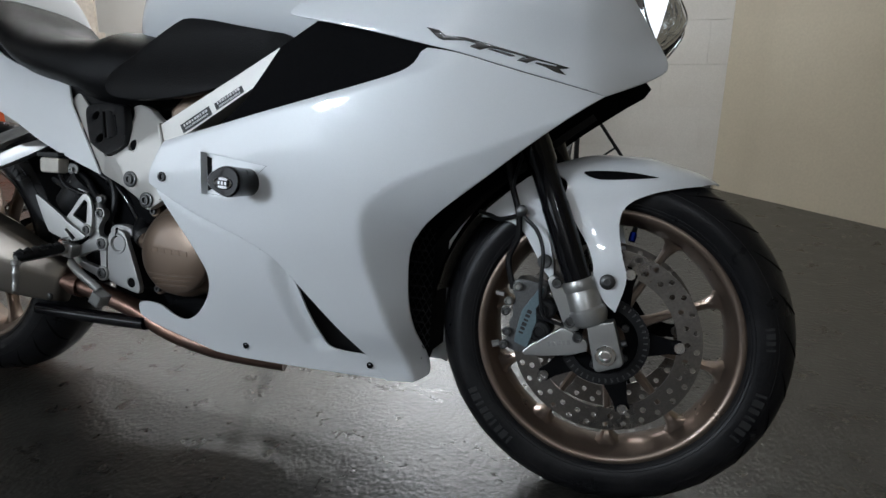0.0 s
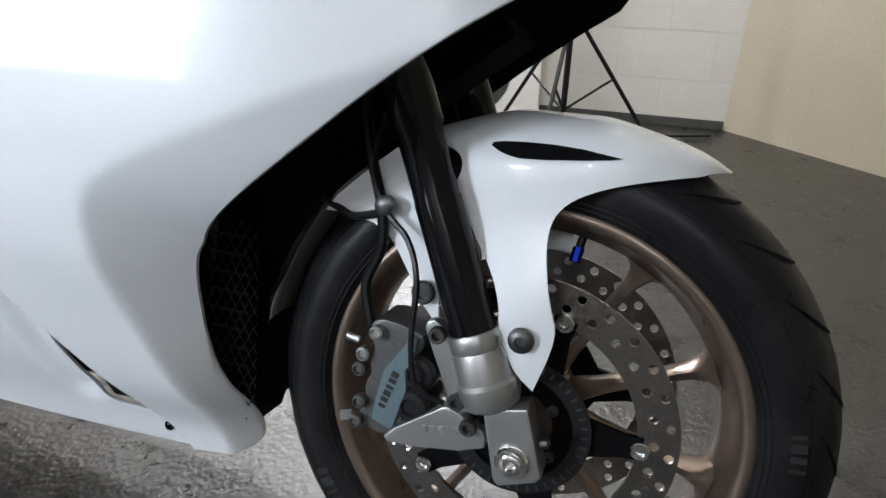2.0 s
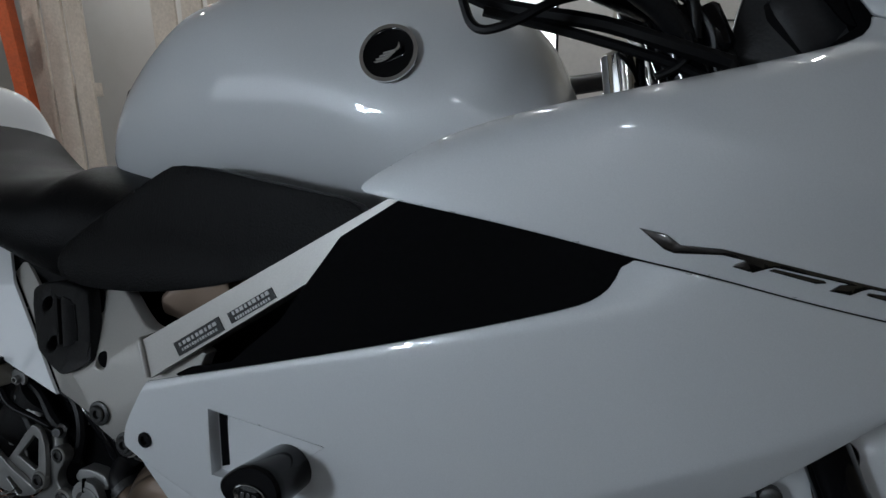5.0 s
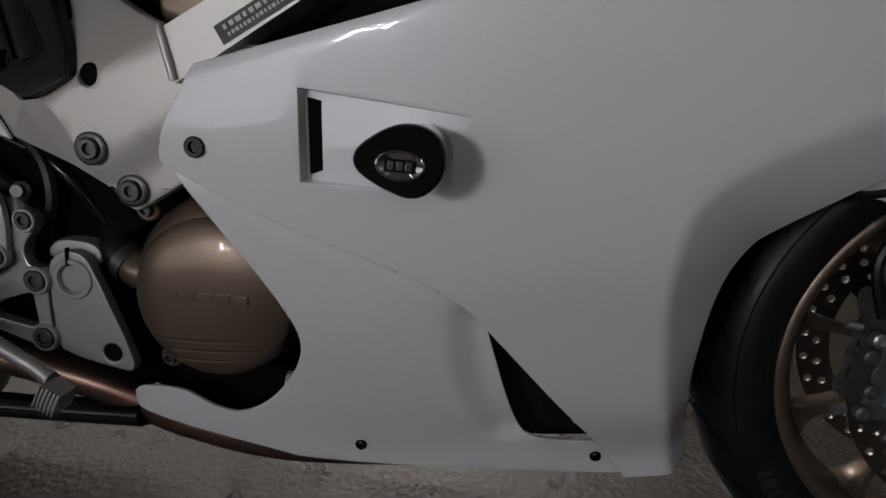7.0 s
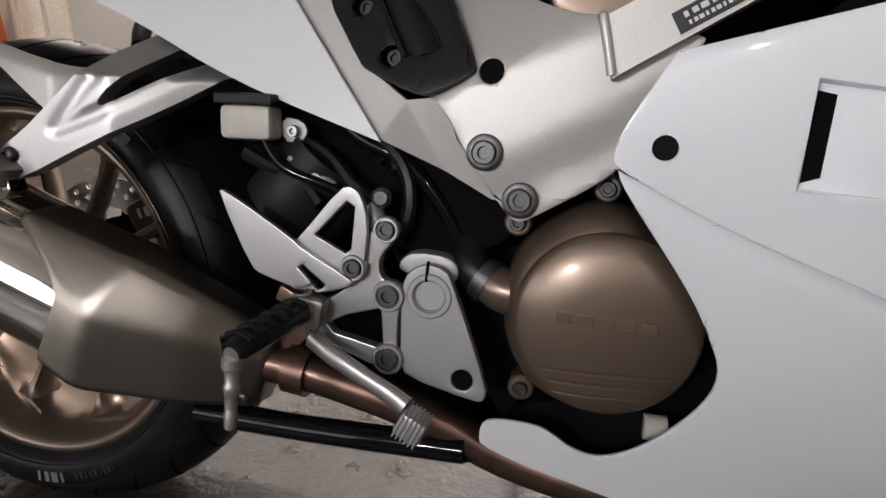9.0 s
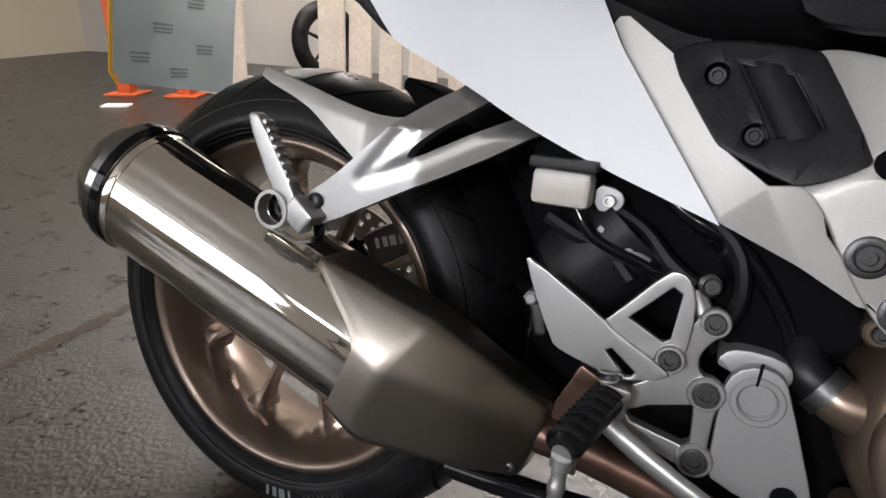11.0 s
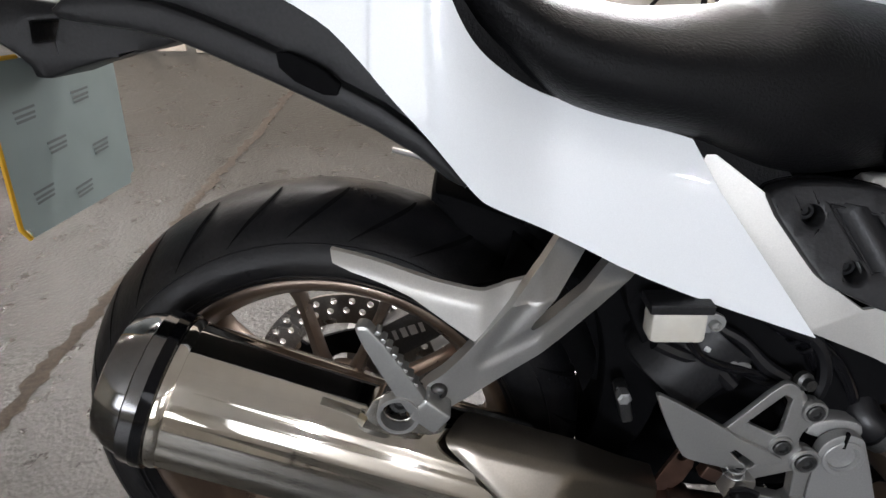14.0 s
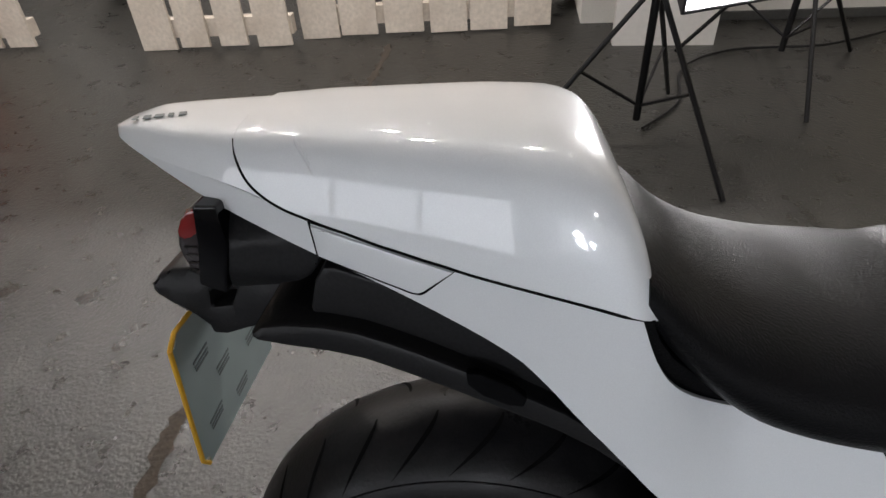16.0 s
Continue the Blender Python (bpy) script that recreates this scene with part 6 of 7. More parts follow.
part("brake_lever", tube([(0.432, -0.178, 0.336), (0.459, -0.188, 0.324), (0.49, -0.194, 0.311), (0.515, -0.197, 0.300), (0.530, -0.200, 0.292)], [0.0075, 0.0072, 0.0066, 0.0068, 0.0075], 12, 3, 1.35), ALLOY, bike, "alloy brake pedal lever")
toe = part("brake_toe", box(0.026, 0.026, 0.024, Matrix.Translation((0.538, -0.206, 0.280)) @ pose(0, 0, 0, 0, 28, 0), 0.005), ALLOY, bike, "ribbed alloy pedal tip")
for k in range(6):
    part("toe_rib", box(0.0018, 0.0275, 0.0245, Matrix.Translation((0.538, -0.206, 0.280)) @ pose(0, 0, 0, 0, 28, 0) @ Matrix.Translation((-0.010 + 0.004 * k, -0.0006, 0)), 0.0006), CAST, toe)
part("brake_switch", tube([(0.403, -0.165, 0.390), (0.43, -0.165, 0.378)], 0.010, 12, 0), BOLT, bike)
part("brake_switch", box(0.020, 0.014, 0.016, Matrix.Translation((0.406, -0.172, 0.372)) @ pose(0, 0, 0, 0, 25, 0), 0.003), COPPER, bike, "small orange-brown connector")
part("switch_spring", tube([(0.417 + 0.0015 * k, -0.172 + 0.004 * math.cos(1.6 * k), 0.368 - 0.0012 * k + 0.004 * math.sin(1.6 * k)) for k in range(14)], 0.0009, 6, 2), CAST, bike)
# rear brake reservoir
res = tagged(new("brake_reservoir"), "translucent brake fluid reservoir half full")
res.parent = bike
part("reservoir_cup", box(0.052, 0.028, 0.032, Matrix.Translation((0.3575, -0.150, 0.528)), 0.006), FLUID, res, "yellowed translucent cup")
part("reservoir_cap", box(0.058, 0.034, 0.010, Matrix.Translation((0.3575, -0.150, 0.549)), 0.002), BLACK, res)
part("reservoir_ear", sheet(rounded([(0.384, 0.535), (0.405, 0.532), (0.411, 0.521), (0.403, 0.511), (0.384, 0.512)], 1), -0.142, 0.005, (), 0, 0.001), CAST, res)
bolt("reservoir_bolt", (0.3977, -0.143, 0.5216), 0.0055, ALLOY, res)

# pillion hanger, folded footrest, silencer
ARM_GROOVES = ([(0.181, 0.515), (0.208, 0.554), (0.255, 0.602), (0.290, 0.640)], [(0.181, 0.515), (0.219, 0.531), (0.288, 0.573), (0.38, 0.618)])


def arm_y(x, z):
    """The two arms of the hanger, each with a shallow groove along it."""
    g = min(abs(beside((x, z), line)) for line in ARM_GROOVES)
    return -0.205 + 0.25 * max(0, x - 0.14) + 0.3 * max(0, x - 0.23) + 0.9 * max(0, z - 0.565) + 0.0020 * step((0.0110 - g) / 0.0110)


ARMS = [(0.120, 0.484), (0.128, 0.494), (0.151, 0.511), (0.181, 0.542), (0.216, 0.579), (0.253, 0.611), (0.278, 0.645, 1), (0.312, 0.632, 1), (0.281, 0.602), (0.244, 0.567), (0.225, 0.549), (0.219, 0.539), (0.224, 0.537), (0.267, 0.563), (0.307, 0.587), (0.37, 0.622, 1),
        (0.392, 0.605, 1), (0.333, 0.576), (0.269, 0.534), (0.201, 0.498), (0.152, 0.470), (0.135, 0.465), (0.122, 0.473)]
hanger = part("silencer_hanger", sheet(rounded(ARMS, 1), arm_y, 0.018, (), 0.0035), ALLOY, bike, "bare alloy pillion footrest and silencer hanger", 35)
fold = part("pillion_footrest", sheet(rounded([(0.131, 0.474), (0.118, 0.470), (0.098, 0.503), (0.070, 0.560), (0.076, 0.566), (0.086, 0.562), (0.122, 0.505), (0.130, 0.490)], 1), -0.225, 0.016, (), 0, 0.003), ALLOY, bike, "folded alloy pillion footrest")
for k in range(8):
    part("rest_tooth", box(0.005, 0.013, 0.0042, Matrix.Translation((0.0905 + 0.0042 * k, -0.217, 0.557 - 0.0072 * k)) @ pose(0, 0, 0, 0, 30, 0), 0.001), ALLOY, fold)
part("rest_knuckle", box(0.03, 0.03, 0.025, Matrix.Translation((0.132, -0.212, 0.476)) @ pose(0, 0, 0, 0, 40, 0), 0.004), ALLOY, fold)
bolt("rest_bolt", (0.139, -0.205, 0.489), 0.008, BOLT, fold, head="dome")
AX0, AX1 = Vector((-0.150, -0.166, 0.468)), Vector((0.158, -0.155, 0.349))
adir = (AX1 - AX0).normalized()
sil = tagged(new("silencer"), "polished stainless silencer with a brushed heat shield")
sil.parent = bike
can = lathe([(0.028, 0.070), (0.036, 0.0735), (0.045, 0.0750), (0.38, 0.0750), (0.392, 0.071), (0.392, 0.04)], AX0, adir, 160, squash=0.9)
for v in can.verts:
    o = v.co - AX0
    o -= adir * o.dot(adir)
    t = math.atan2(o.y, o.z)
    v.co += o.normalized() * 0.00042 * (math.sin(9 * t + 0.6) + 0.7 * math.sin(17 * t + 2.0) + 0.45 * math.sin(31 * t + 1.1))
part("silencer_can", can, STEEL, sil, "polished stainless can with straw heat tint", 40)
part("can_seam", lathe([(0.030, 0.0755), (0.037, 0.0772), (0.042, 0.0755)], AX0, adir, 72, squash=0.9), STEEL, sil, "", 40)
part("end_cap", lathe([(0.030, 0.070), (0.030, 0.0785), (0.008, 0.0785), (0.006, 0.075), (-0.008, 0.070), (-0.022, 0.060), (-0.026, 0.047), (0.0, 0.043), (0.0, 0)], AX0, adir, 16, squash=0.9), CAPMETAL, sil, "dark chrome end cap", 35)
part("cap_band", lathe([(0.030, 0.077), (0.030, 0.0792), (0.020, 0.0798), (0.020, 0.077)], AX0, adir, 64, closed=True, squash=0.9), GLOSS, sil)
# folded sheet shield: turned-in rear band, a crease along the middle, rolled top and bottom
FOLD = dict(a=(0.142, -0.206, 0.432), b=(0.208, -0.233, 0.372), c=(0.1835, -0.240, 0.302), a2=(0.157, -0.212, 0.434), d=(0.236, -0.2345, 0.355), f=(0.213, -0.236, 0.278),
            e=(0.264, -0.203, 0.397), p=(0.322, -0.172, 0.357), n=(0.374, -0.139, 0.319), m=(0.302, -0.198, 0.326), k=(0.368, -0.150, 0.287), g=(0.300, -0.192, 0.256), h=(0.352, -0.149, 0.240),
            ra=(0.160, -0.170, 0.442), re=(0.270, -0.165, 0.404), rp=(0.324, -0.140, 0.362), rn=(0.374, -0.108, 0.321), rc=(0.190, -0.205, 0.290), rf=(0.216, -0.200, 0.266), rg=(0.300, -0.158, 0.246), rh=(0.352, -0.116, 0.234), rk=(0.374, -0.118, 0.282))
bm = folded(FOLD, ("a b d a2", "b c f d", "a2 d e", "e d m p", "p m k n", "d f g m", "m g h k", "a a2 ra", "a2 e re ra", "e p rp re", "p n rn rp", "c rc rf f", "f rf rg g", "g rg rh h", "h rh rk k", "k rk rn n"), 0.008, 0.0025, 4)
part("heat_shield", bm, TITAN, sil, "brushed grey folded heat shield", 50)
bolt("shield_bolt", (0.344, -0.1535, 0.253), 0.0085, BOLT, sil, head="dome")
part("shield_under", lathe([(0.36, 0.050), (0.42, 0.036), (0.46, 0.024), (0.48, 0.020)], AX0, adir, 32), COPPER, sil)
lug = part("can_lug", sheet(rounded([(0.070, 0.462), (0.085, 0.492), (0.125, 0.496), (0.148, 0.463), (0.14, 0.445), (0.10, 0.452)], 1), -0.215, 0.02, [circle2(0.1047, 0.4776, 0.014)], 0, 0.002), STEEL, sil, "welded hanger lug")
part("lug_ring", lathe([(0, 0.0185), (0.012, 0.0185), (0.012, 0.0150), (0, 0.0150)], (0.1047, -0.216, 0.4776), (0, -1, 0), 28, closed=True), ALLOY, sil)
bolt("lug_bolt", (0.1047, -0.205, 0.4776), 0.010, BOLT, sil)
part("exhaust_pipe", tube([(0.36, -0.13, 0.285), (0.42, -0.125, 0.275), (0.53, -0.115, 0.243), (0.61, -0.105, 0.205), (0.72, -0.095, 0.180), (0.86, -0.06, 0.165)], 0.020, 16, 5), COPPER, bike, "heat-tinted exhaust pipe")
part("exhaust_clamp", lathe([(-0.012, 0.026), (0.012, 0.026), (0.012, 0.021), (-0.012, 0.021)], (0.395, -0.127, 0.280), (1, 0, -0.12), 24, closed=True), COPPER, bike)
part("stand_tube", tube([(0.27, -0.12, 0.212), (0.40, -0.125, 0.214), (0.57, -0.125, 0.218)], 0.014, 14, 3), GLOSS, bike, "black centre stand tube")
part("stand_tube", tube([(0.57, -0.125, 0.218), (0.57, 0.12, 0.218)], 0.014, 12, 0), GLOSS, bike)
part("side_stand", tube([(0.55, 0.12, 0.23), (0.60, 0.20, 0.14), (0.63, 0.255, 0.0)], [0.013, 0.012, 0.010], 10, 3), BLACK, bike, "black side stand")
part("stand_foot", box(0.06, 0.04, 0.006, Matrix.Translation((0.632, 0.258, -0.0485)) @ pose(0, 0, 0, 12, 0, 0), 0.002), BLACK, bike)

# hugger over the rear tyre and the single-sided swing arm beyond
part("hugger_edge", tube([(0.065, 0.157, 0.618), (0.130, 0.157, 0.601), (0.215, 0.157, 0.578)], [0.004, 0.005, 0.005], 8, 2), SILVER, bike, "silver far edge of the hugger")
HUGGER_LIP = [(0.040, 0.603), (0.078, 0.592), (0.188, 0.564), (0.225, 0.562)]
part("hugger", sheet(rounded([(0.045, 0.609, 1), (0.049, 0.597), (0.108, 0.577), (0.131, 0.562), (0.174, 0.528, 1), (0.205, 0.548), (0.226, 0.577, 1), (0.206, 0.574), (0.188, 0.572), (0.156, 0.579), (0.097, 0.595)], 1),
    lambda x, z: -0.180 - 0.012 * step((x - 0.06) / 0.09) + 0.016 * step((x - 0.172) / 0.03) + 1.5 * soft(beside((x, z), HUGGER_LIP), 0.0025), 0.007, (), 0.0035), SILVER, bike, "silver rear hugger strip with a turned-in lip", 35)
bm = bmesh.new()
rows = []
for i in range(13):
    a = radians(18 + 32 * i / 12)
    rows.append([bm.verts.new(((0.336 - 0.03 * abs(k / 6) ** 2.5) * math.cos(a) * 1.0, 0.10 * k / 6, 0.318 + (0.336 - 0.03 * abs(k / 6) ** 2.5) * math.sin(a))) for k in range(-6, 7)])
for p, q in zip(rows, rows[1:]):
    for k in range(12):
        bm.faces.new((p[k], p[k + 1], q[k + 1], q[k]))
bmesh.ops.solidify(bm, geom=bm.faces[:], thickness=0.003)
part("hugger_shell", bm, BLACK, bike, "black plastic hugger over the tyre", 50)
part("inner_guard", sheet(rounded([(0.20, 0.60), (0.30, 0.60), (0.38, 0.56), (0.41, 0.45), (0.385, 0.32), (0.34, 0.25), (0.30, 0.27), (0.325, 0.36), (0.32, 0.46), (0.28, 0.54)], 2), -0.055, 0.12, (), 0, 0.01), MATT, bike, "matt black inner rear mudguard")
part("inner_guard", sheet(rounded([(0.21, 0.60), (0.42, 0.60), (0.45, 0.42), (0.40, 0.38), (0.29, 0.38), (0.255, 0.50)], 1), -0.03, 0.06), MATT, bike)
part("pivot_mass", sheet(rounded([(0.37, 0.47), (0.60, 0.45), (0.62, 0.30), (0.50, 0.27), (0.43, 0.30), (0.39, 0.38)], 1), -0.095, 0.16, (), 0, 0.01), MATT, bike, "dark swing arm pivot casting")
part("swing_arm", tube([(0.0, 0.115, 0.318), (0.18, 0.12, 0.34), (0.34, 0.10, 0.37), (0.54, 0.0, 0.385)], [0.05, 0.05, 0.055, 0.06], 18, 4), CAST, bike, "alloy single-sided swing arm")
part("suspension_link", sheet(rounded([(0.36, 0.315), (0.64, 0.315), (0.70, 0.215), (0.66, 0.178), (0.42, 0.186), (0.35, 0.225)], 1), 0.0, 0.07, (), 0, 0.01), MATT, bike, "dark suspension linkage")
part("brake_hose", tube([(0.372, -0.150, 0.512), (0.392, -0.152, 0.488), (0.440, -0.146, 0.470), (0.478, -0.138, 0.448), (0.500, -0.132, 0.405)], 0.0048, 10, 5), GLOSS, bike, "glossy black brake hose")
part("loom_sleeve", tube([(0.428, -0.128, 0.545), (0.462, -0.136, 0.518), (0.512, -0.136, 0.492), (0.556, -0.130, 0.430), (0.566, -0.124, 0.370)], 0.0075, 12, 5), GLOSS, bike, "black sleeved wiring loom")
part("hose_crimp", lathe([(0, 0.0062), (0.004, 0.0074), (0.034, 0.0074), (0.036, 0.0060), (0.052, 0.0052)], (0.392, -0.140, 0.497), (0.78, -0.05, -0.42), 14), CAST, bike, "crimped steel hose end")
part("rear_hose", tube([(0.435, -0.141, 0.470), (0.452, -0.142, 0.460), (0.476, -0.146, 0.455), (0.488, -0.150, 0.462)], 0.0048, 10, 4), HOSE, bike)
part("banjo_union", lathe([(0, 0.0095), (0.006, 0.0095), (0.008, 0.006), (0.014, 0.006), (0.014, 0)], (0.487, -0.150, 0.466), (0.2, -1, 0.1), 12), BOLT, bike, "dull banjo fitting")
part("rear_hose", tube([(0.418, -0.120, 0.552), (0.447, -0.124, 0.535), (0.480, -0.128, 0.512), (0.500, -0.130, 0.492), (0.512, -0.130, 0.470)], 0.0105, 14, 5), GLOSS, bike, "thick glossy black hose")
for k in range(5):
    q = Vector((0.452, -0.125, 0.532)).lerp(Vector((0.497, -0.130, 0.495)), k / 4)
    part("loom_tape", lathe([(-0.0022, 0.0108), (-0.0022, 0.0122), (0.0022, 0.0122), (0.0022, 0.0108)], q, (0.77, -0.08, -0.63), 14, closed=True), HOSE, bike)
part("spring_cap", lathe([(-0.06, 0.050), (-0.012, 0.052), (0.004, 0.046), (0.012, 0.030), (0.014, 0.0)], (0.400, -0.105, 0.470), (0.15, -1, 0.25), 28), BLACK, bike, "rounded black plastic dome", 50)
part("link_bolt", lathe([(0, 0.008), (0.012, 0.008), (0.014, 0.005), (0.014, 0)], (0.333, -0.10, 0.412), (0, -1, 0), 6), CAST, bike, "", 20)
part("link_arm", box(0.014, 0.02, 0.05, Matrix.Translation((0.338, -0.09, 0.395)) @ pose(0, 0, 0, 0, -14, 0), 0.004), BOLT, bike)
part("exhaust_bracket", sheet(rounded([(0.366, 0.300), (0.385, 0.345), (0.402, 0.372), (0.415, 0.345), (0.398, 0.305)], 1), -0.128, 0.006, [circle2(0.398, 0.350, 0.006)], 0, 0.001), COPPER, bike, "heat-stained exhaust bracket")
part("rear_caliper", box(0.08, 0.04, 0.055, Matrix.Translation((0.09, 0.06, 0.40)) @ pose(0, 0, 0, 0, -30, 0), 0.01), BOLT, bike, "dark rear brake caliper")
part("caliper_print", moved(text_bars(0, 0, 0.05, 0.014, 4, 0), Matrix.Translation((0.09, 0.039, 0.405)) @ pose(0, 0, 0, 0, -20, 0)), WHITEMARK, bike)

# ---- cockpit ----
bar = tagged(new("handlebar"), "black handlebar with a blue brake lever")
bar.parent = bike
part("bar_tube", tube([(1.240, -0.10, 0.905), (1.20, -0.135, 0.950), (1.125, -0.195, 0.984), (1.045, -0.357, 0.944)], 0.011, 12, 3), BLACK, bar)
part("grip", tube([(1.100, -0.240, 0.9765), (1.045, -0.355, 0.9435)], 0.0172, 24, 0), HOSE, bar, "black rubber grip")
for k in range(9):
    q = Vector((1.095, -0.250, 0.974)).lerp(Vector((1.054, -0.336, 0.949)), k / 8)
    part("grip_ring", lathe([(-0.0012, 0.0170), (0, 0.0178), (0.0012, 0.0170)], q, (0.42, 0.88, 0.25), 20, closed=True), HOSE, bar)
part("grip_flange", lathe([(-0.004, 0.0170), (-0.004, 0.0210), (0.004, 0.0210), (0.004, 0.0170)], (1.049, -0.347, 0.946), (0.42, 0.88, 0.25), 24, closed=True), HOSE, bar)
part("bar_end", lathe([(-0.012, 0.0185), (0.006, 0.0190), (0.012, 0.0165), (0.014, 0.010), (0.010, 0.007), (0.010, 0)], (1.041, -0.364, 0.941), (-0.42, -0.88, -0.25), 24), GLOSS, bar, "gloss black bar end weight")
BAR_TURN = pose(0, 0, 0, 0, -14, 64)
part("switch_box", moved(loft([[(x, y * k, z * k) for y, z in ((-0.022, -0.026), (0.020, -0.028), (0.026, 0.0), (0.020, 0.028), (-0.018, 0.030), (-0.026, 0.004))] for x, k in ((-0.030, 0.80), (-0.024, 1.0), (0.022, 1.0), (0.030, 0.82))]), Matrix.Translation((1.108, -0.232, 0.984)) @ BAR_TURN), GLOSS, bar, "black switch housing", 40)
part("kill_switch", box(0.020, 0.014, 0.011, Matrix.Translation((1.092, -0.243, 1.013)) @ BAR_TURN, 0.003), RED, bar, "red engine stop switch")
part("brake_lever_blade", loft([[(p[0] + w * a, p[1], p[2] + h * b) for a, b in ((-1, -0.6), (-0.6, -1), (0.6, -1), (1, -0.6), (1, 0.6), (0.6, 1), (-0.6, 1), (-1, 0.6))] for p, w, h in (((1.180, -0.205, 0.972), 0.010, 0.010), ((1.168, -0.232, 0.967), 0.010, 0.012), ((1.150, -0.262, 0.960), 0.008, 0.011), ((1.146, -0.270, 0.958), 0.006, 0.0075), ((1.135, -0.300, 0.948), 0.006, 0.0075), ((1.127, -0.325, 0.938), 0.006, 0.0085), ((1.124, -0.338, 0.932), 0.006, 0.0095))]), BLUE, bar, "blue anodised brake lever", 35)
part("lever_ball", lathe([(-0.013, 0.0), (-0.012, 0.0075), (-0.008, 0.0095), (0.008, 0.0095), (0.012, 0.0075), (0.013, 0)], (1.122, -0.346, 0.929), (0.1, 0, 1), 18), BLUE, bar)
part("lever_adjuster", box(0.030, 0.016, 0.012, Matrix.Translation((1.164, -0.246, 0.982)) @ pose(0, 0, 0, 0, 0, 62), 0.003), BLUE, bar)
part("lever_clamp", box(0.055, 0.034, 0.036, Matrix.Translation((1.155, -0.196, 0.985)) @ BAR_TURN, 0.008), BLACK, bar, "black lever clamp")
part("master_cylinder", lathe([(0, 0.014), (0.004, 0.018), (0.055, 0.018), (0.060, 0.014)], (1.150, -0.205, 1.000), (0.35, 0.85, 0.15), 18), BLACK, bar, "black brake master cylinder")
part("reservoir_cup", moved(loft([[(x * k, y * k, z) for x, y in ((-0.036, -0.020), (-0.030, -0.027), (0.030, -0.027), (0.036, -0.020), (0.036, 0.020), (0.030, 0.027), (-0.030, 0.027), (-0.036, 0.020))] for z, k in ((-0.022, 0.86), (0.006, 0.98), (0.008, 1.06), (0.020, 1.06), (0.024, 0.98))]), Matrix.Translation((1.152, -0.182, 1.038)) @ pose(0, 0, 0, 0, -6, 66)), BLACK, bar, "black fluid reservoir with a lid", 40)
part("bar_far", tube([(1.235, 0.10, 0.915), (1.20, 0.16, 0.945), (1.02, 0.325, 0.955)], [0.011, 0.011, 0.017], 12, 0), BLACK, bar)
part("fork_cap", lathe([(0, 0.020), (0.055, 0.020), (0.058, 0.017), (0.058, 0.011), (0.054, 0.010), (0.054, 0)], (1.176, -0.10, 0.862), (-0.12, 0, 0.99), 28), CHROME, bike, "bright fork top")
part("instrument_pod", box(0.10, 0.20, 0.08, Matrix.Translation((1.345, 0.0, 0.955)) @ pose(0, 0, 0, 0, -35, 0), 0.02), BLACK, bike, "black instrument pod")
part("cockpit_inner", sheet(rounded([(1.25, 1.02), (1.335, 0.955), (1.35, 0.92), (1.33, 0.895), (1.40, 0.88), (1.47, 0.90), (1.42, 0.98), (1.34, 1.06)], 1), lambda x, z: 0.045 - 0.25 * max(0, 1.40 - x), 0.004), MATT, bike)
part("cockpit_lining", sheet(rounded([(1.18, 0.84), (1.36, 0.915), (1.34, 0.96), (1.45, 0.88), (1.46, 0.80), (1.30, 0.78), (1.18, 0.79)], 1), -0.12, 0.24), MATT, bike)

part("cockpit_panel", sheet(rounded([(1.262, 0.90), (1.266, 0.945), (1.278, 0.985), (1.302, 1.014), (1.335, 1.0), (1.36, 0.96), (1.36, 0.90)], 2), lambda x, z: -0.085 - 0.25 * (x - 1.30), 0.02, (), 0, 0.003), BLACK, bike, "black cover beside the instruments")
part("top_yoke", sheet(rounded([(1.196, 0.885), (1.190, 0.925), (1.160, 0.955), (1.168, 0.972), (1.205, 0.974), (1.235, 0.952), (1.262, 0.935), (1.276, 0.90), (1.27, 0.885)], 1), -0.095, 0.06, (), 0, 0.006), BLACK, bike, "black top yoke", 30)
part("yoke_arm", tube([(1.100, -0.19, 0.974), (1.145, -0.15, 0.972), (1.20, -0.11, 0.955)], [0.013, 0.016, 0.017], 14, 3), GLOSS, bike)
part("switch_plug", box(0.030, 0.028, 0.036, Matrix.Translation((1.202, -0.05, 1.002)) @ pose(0, 0, 0, 0, -8, 10), 0.005), BLACK, bike)
part("switch_plug", tube([(1.204, -0.05, 0.99), (1.210, -0.06, 0.965), (1.218, -0.075, 0.94)], 0.010, 10, 2), BLACK, bike)
part("damper_canister", lathe([(0, 0.0), (0, 0.011), (0.004, 0.014), (0.040, 0.014), (0.045, 0.010)], (1.238, -0.10, 0.955), (0.42, 0, -0.9), 18), GLOSS, bike, "small gloss black canister")
part("brake_line", tube([(1.130, -0.15, 1.010), (1.174, -0.14, 0.999), (1.209, -0.13, 0.983), (1.227, -0.12, 0.962), (1.233, -0.115, 0.925)], 0.0055, 10, 5), HOSE, bike, "black rubber brake line")
for k in range(5):
    q = Vector((1.155, -0.1445, 1.004)).lerp(Vector((1.205, -0.131, 0.986)), k / 4)
    part("line_sleeve", lathe([(-0.003, 0.0055), (-0.002, 0.0075), (0.002, 0.0075), (0.003, 0.0055)], q, (0.8, 0.2, -0.35), 12), HOSE, bike)
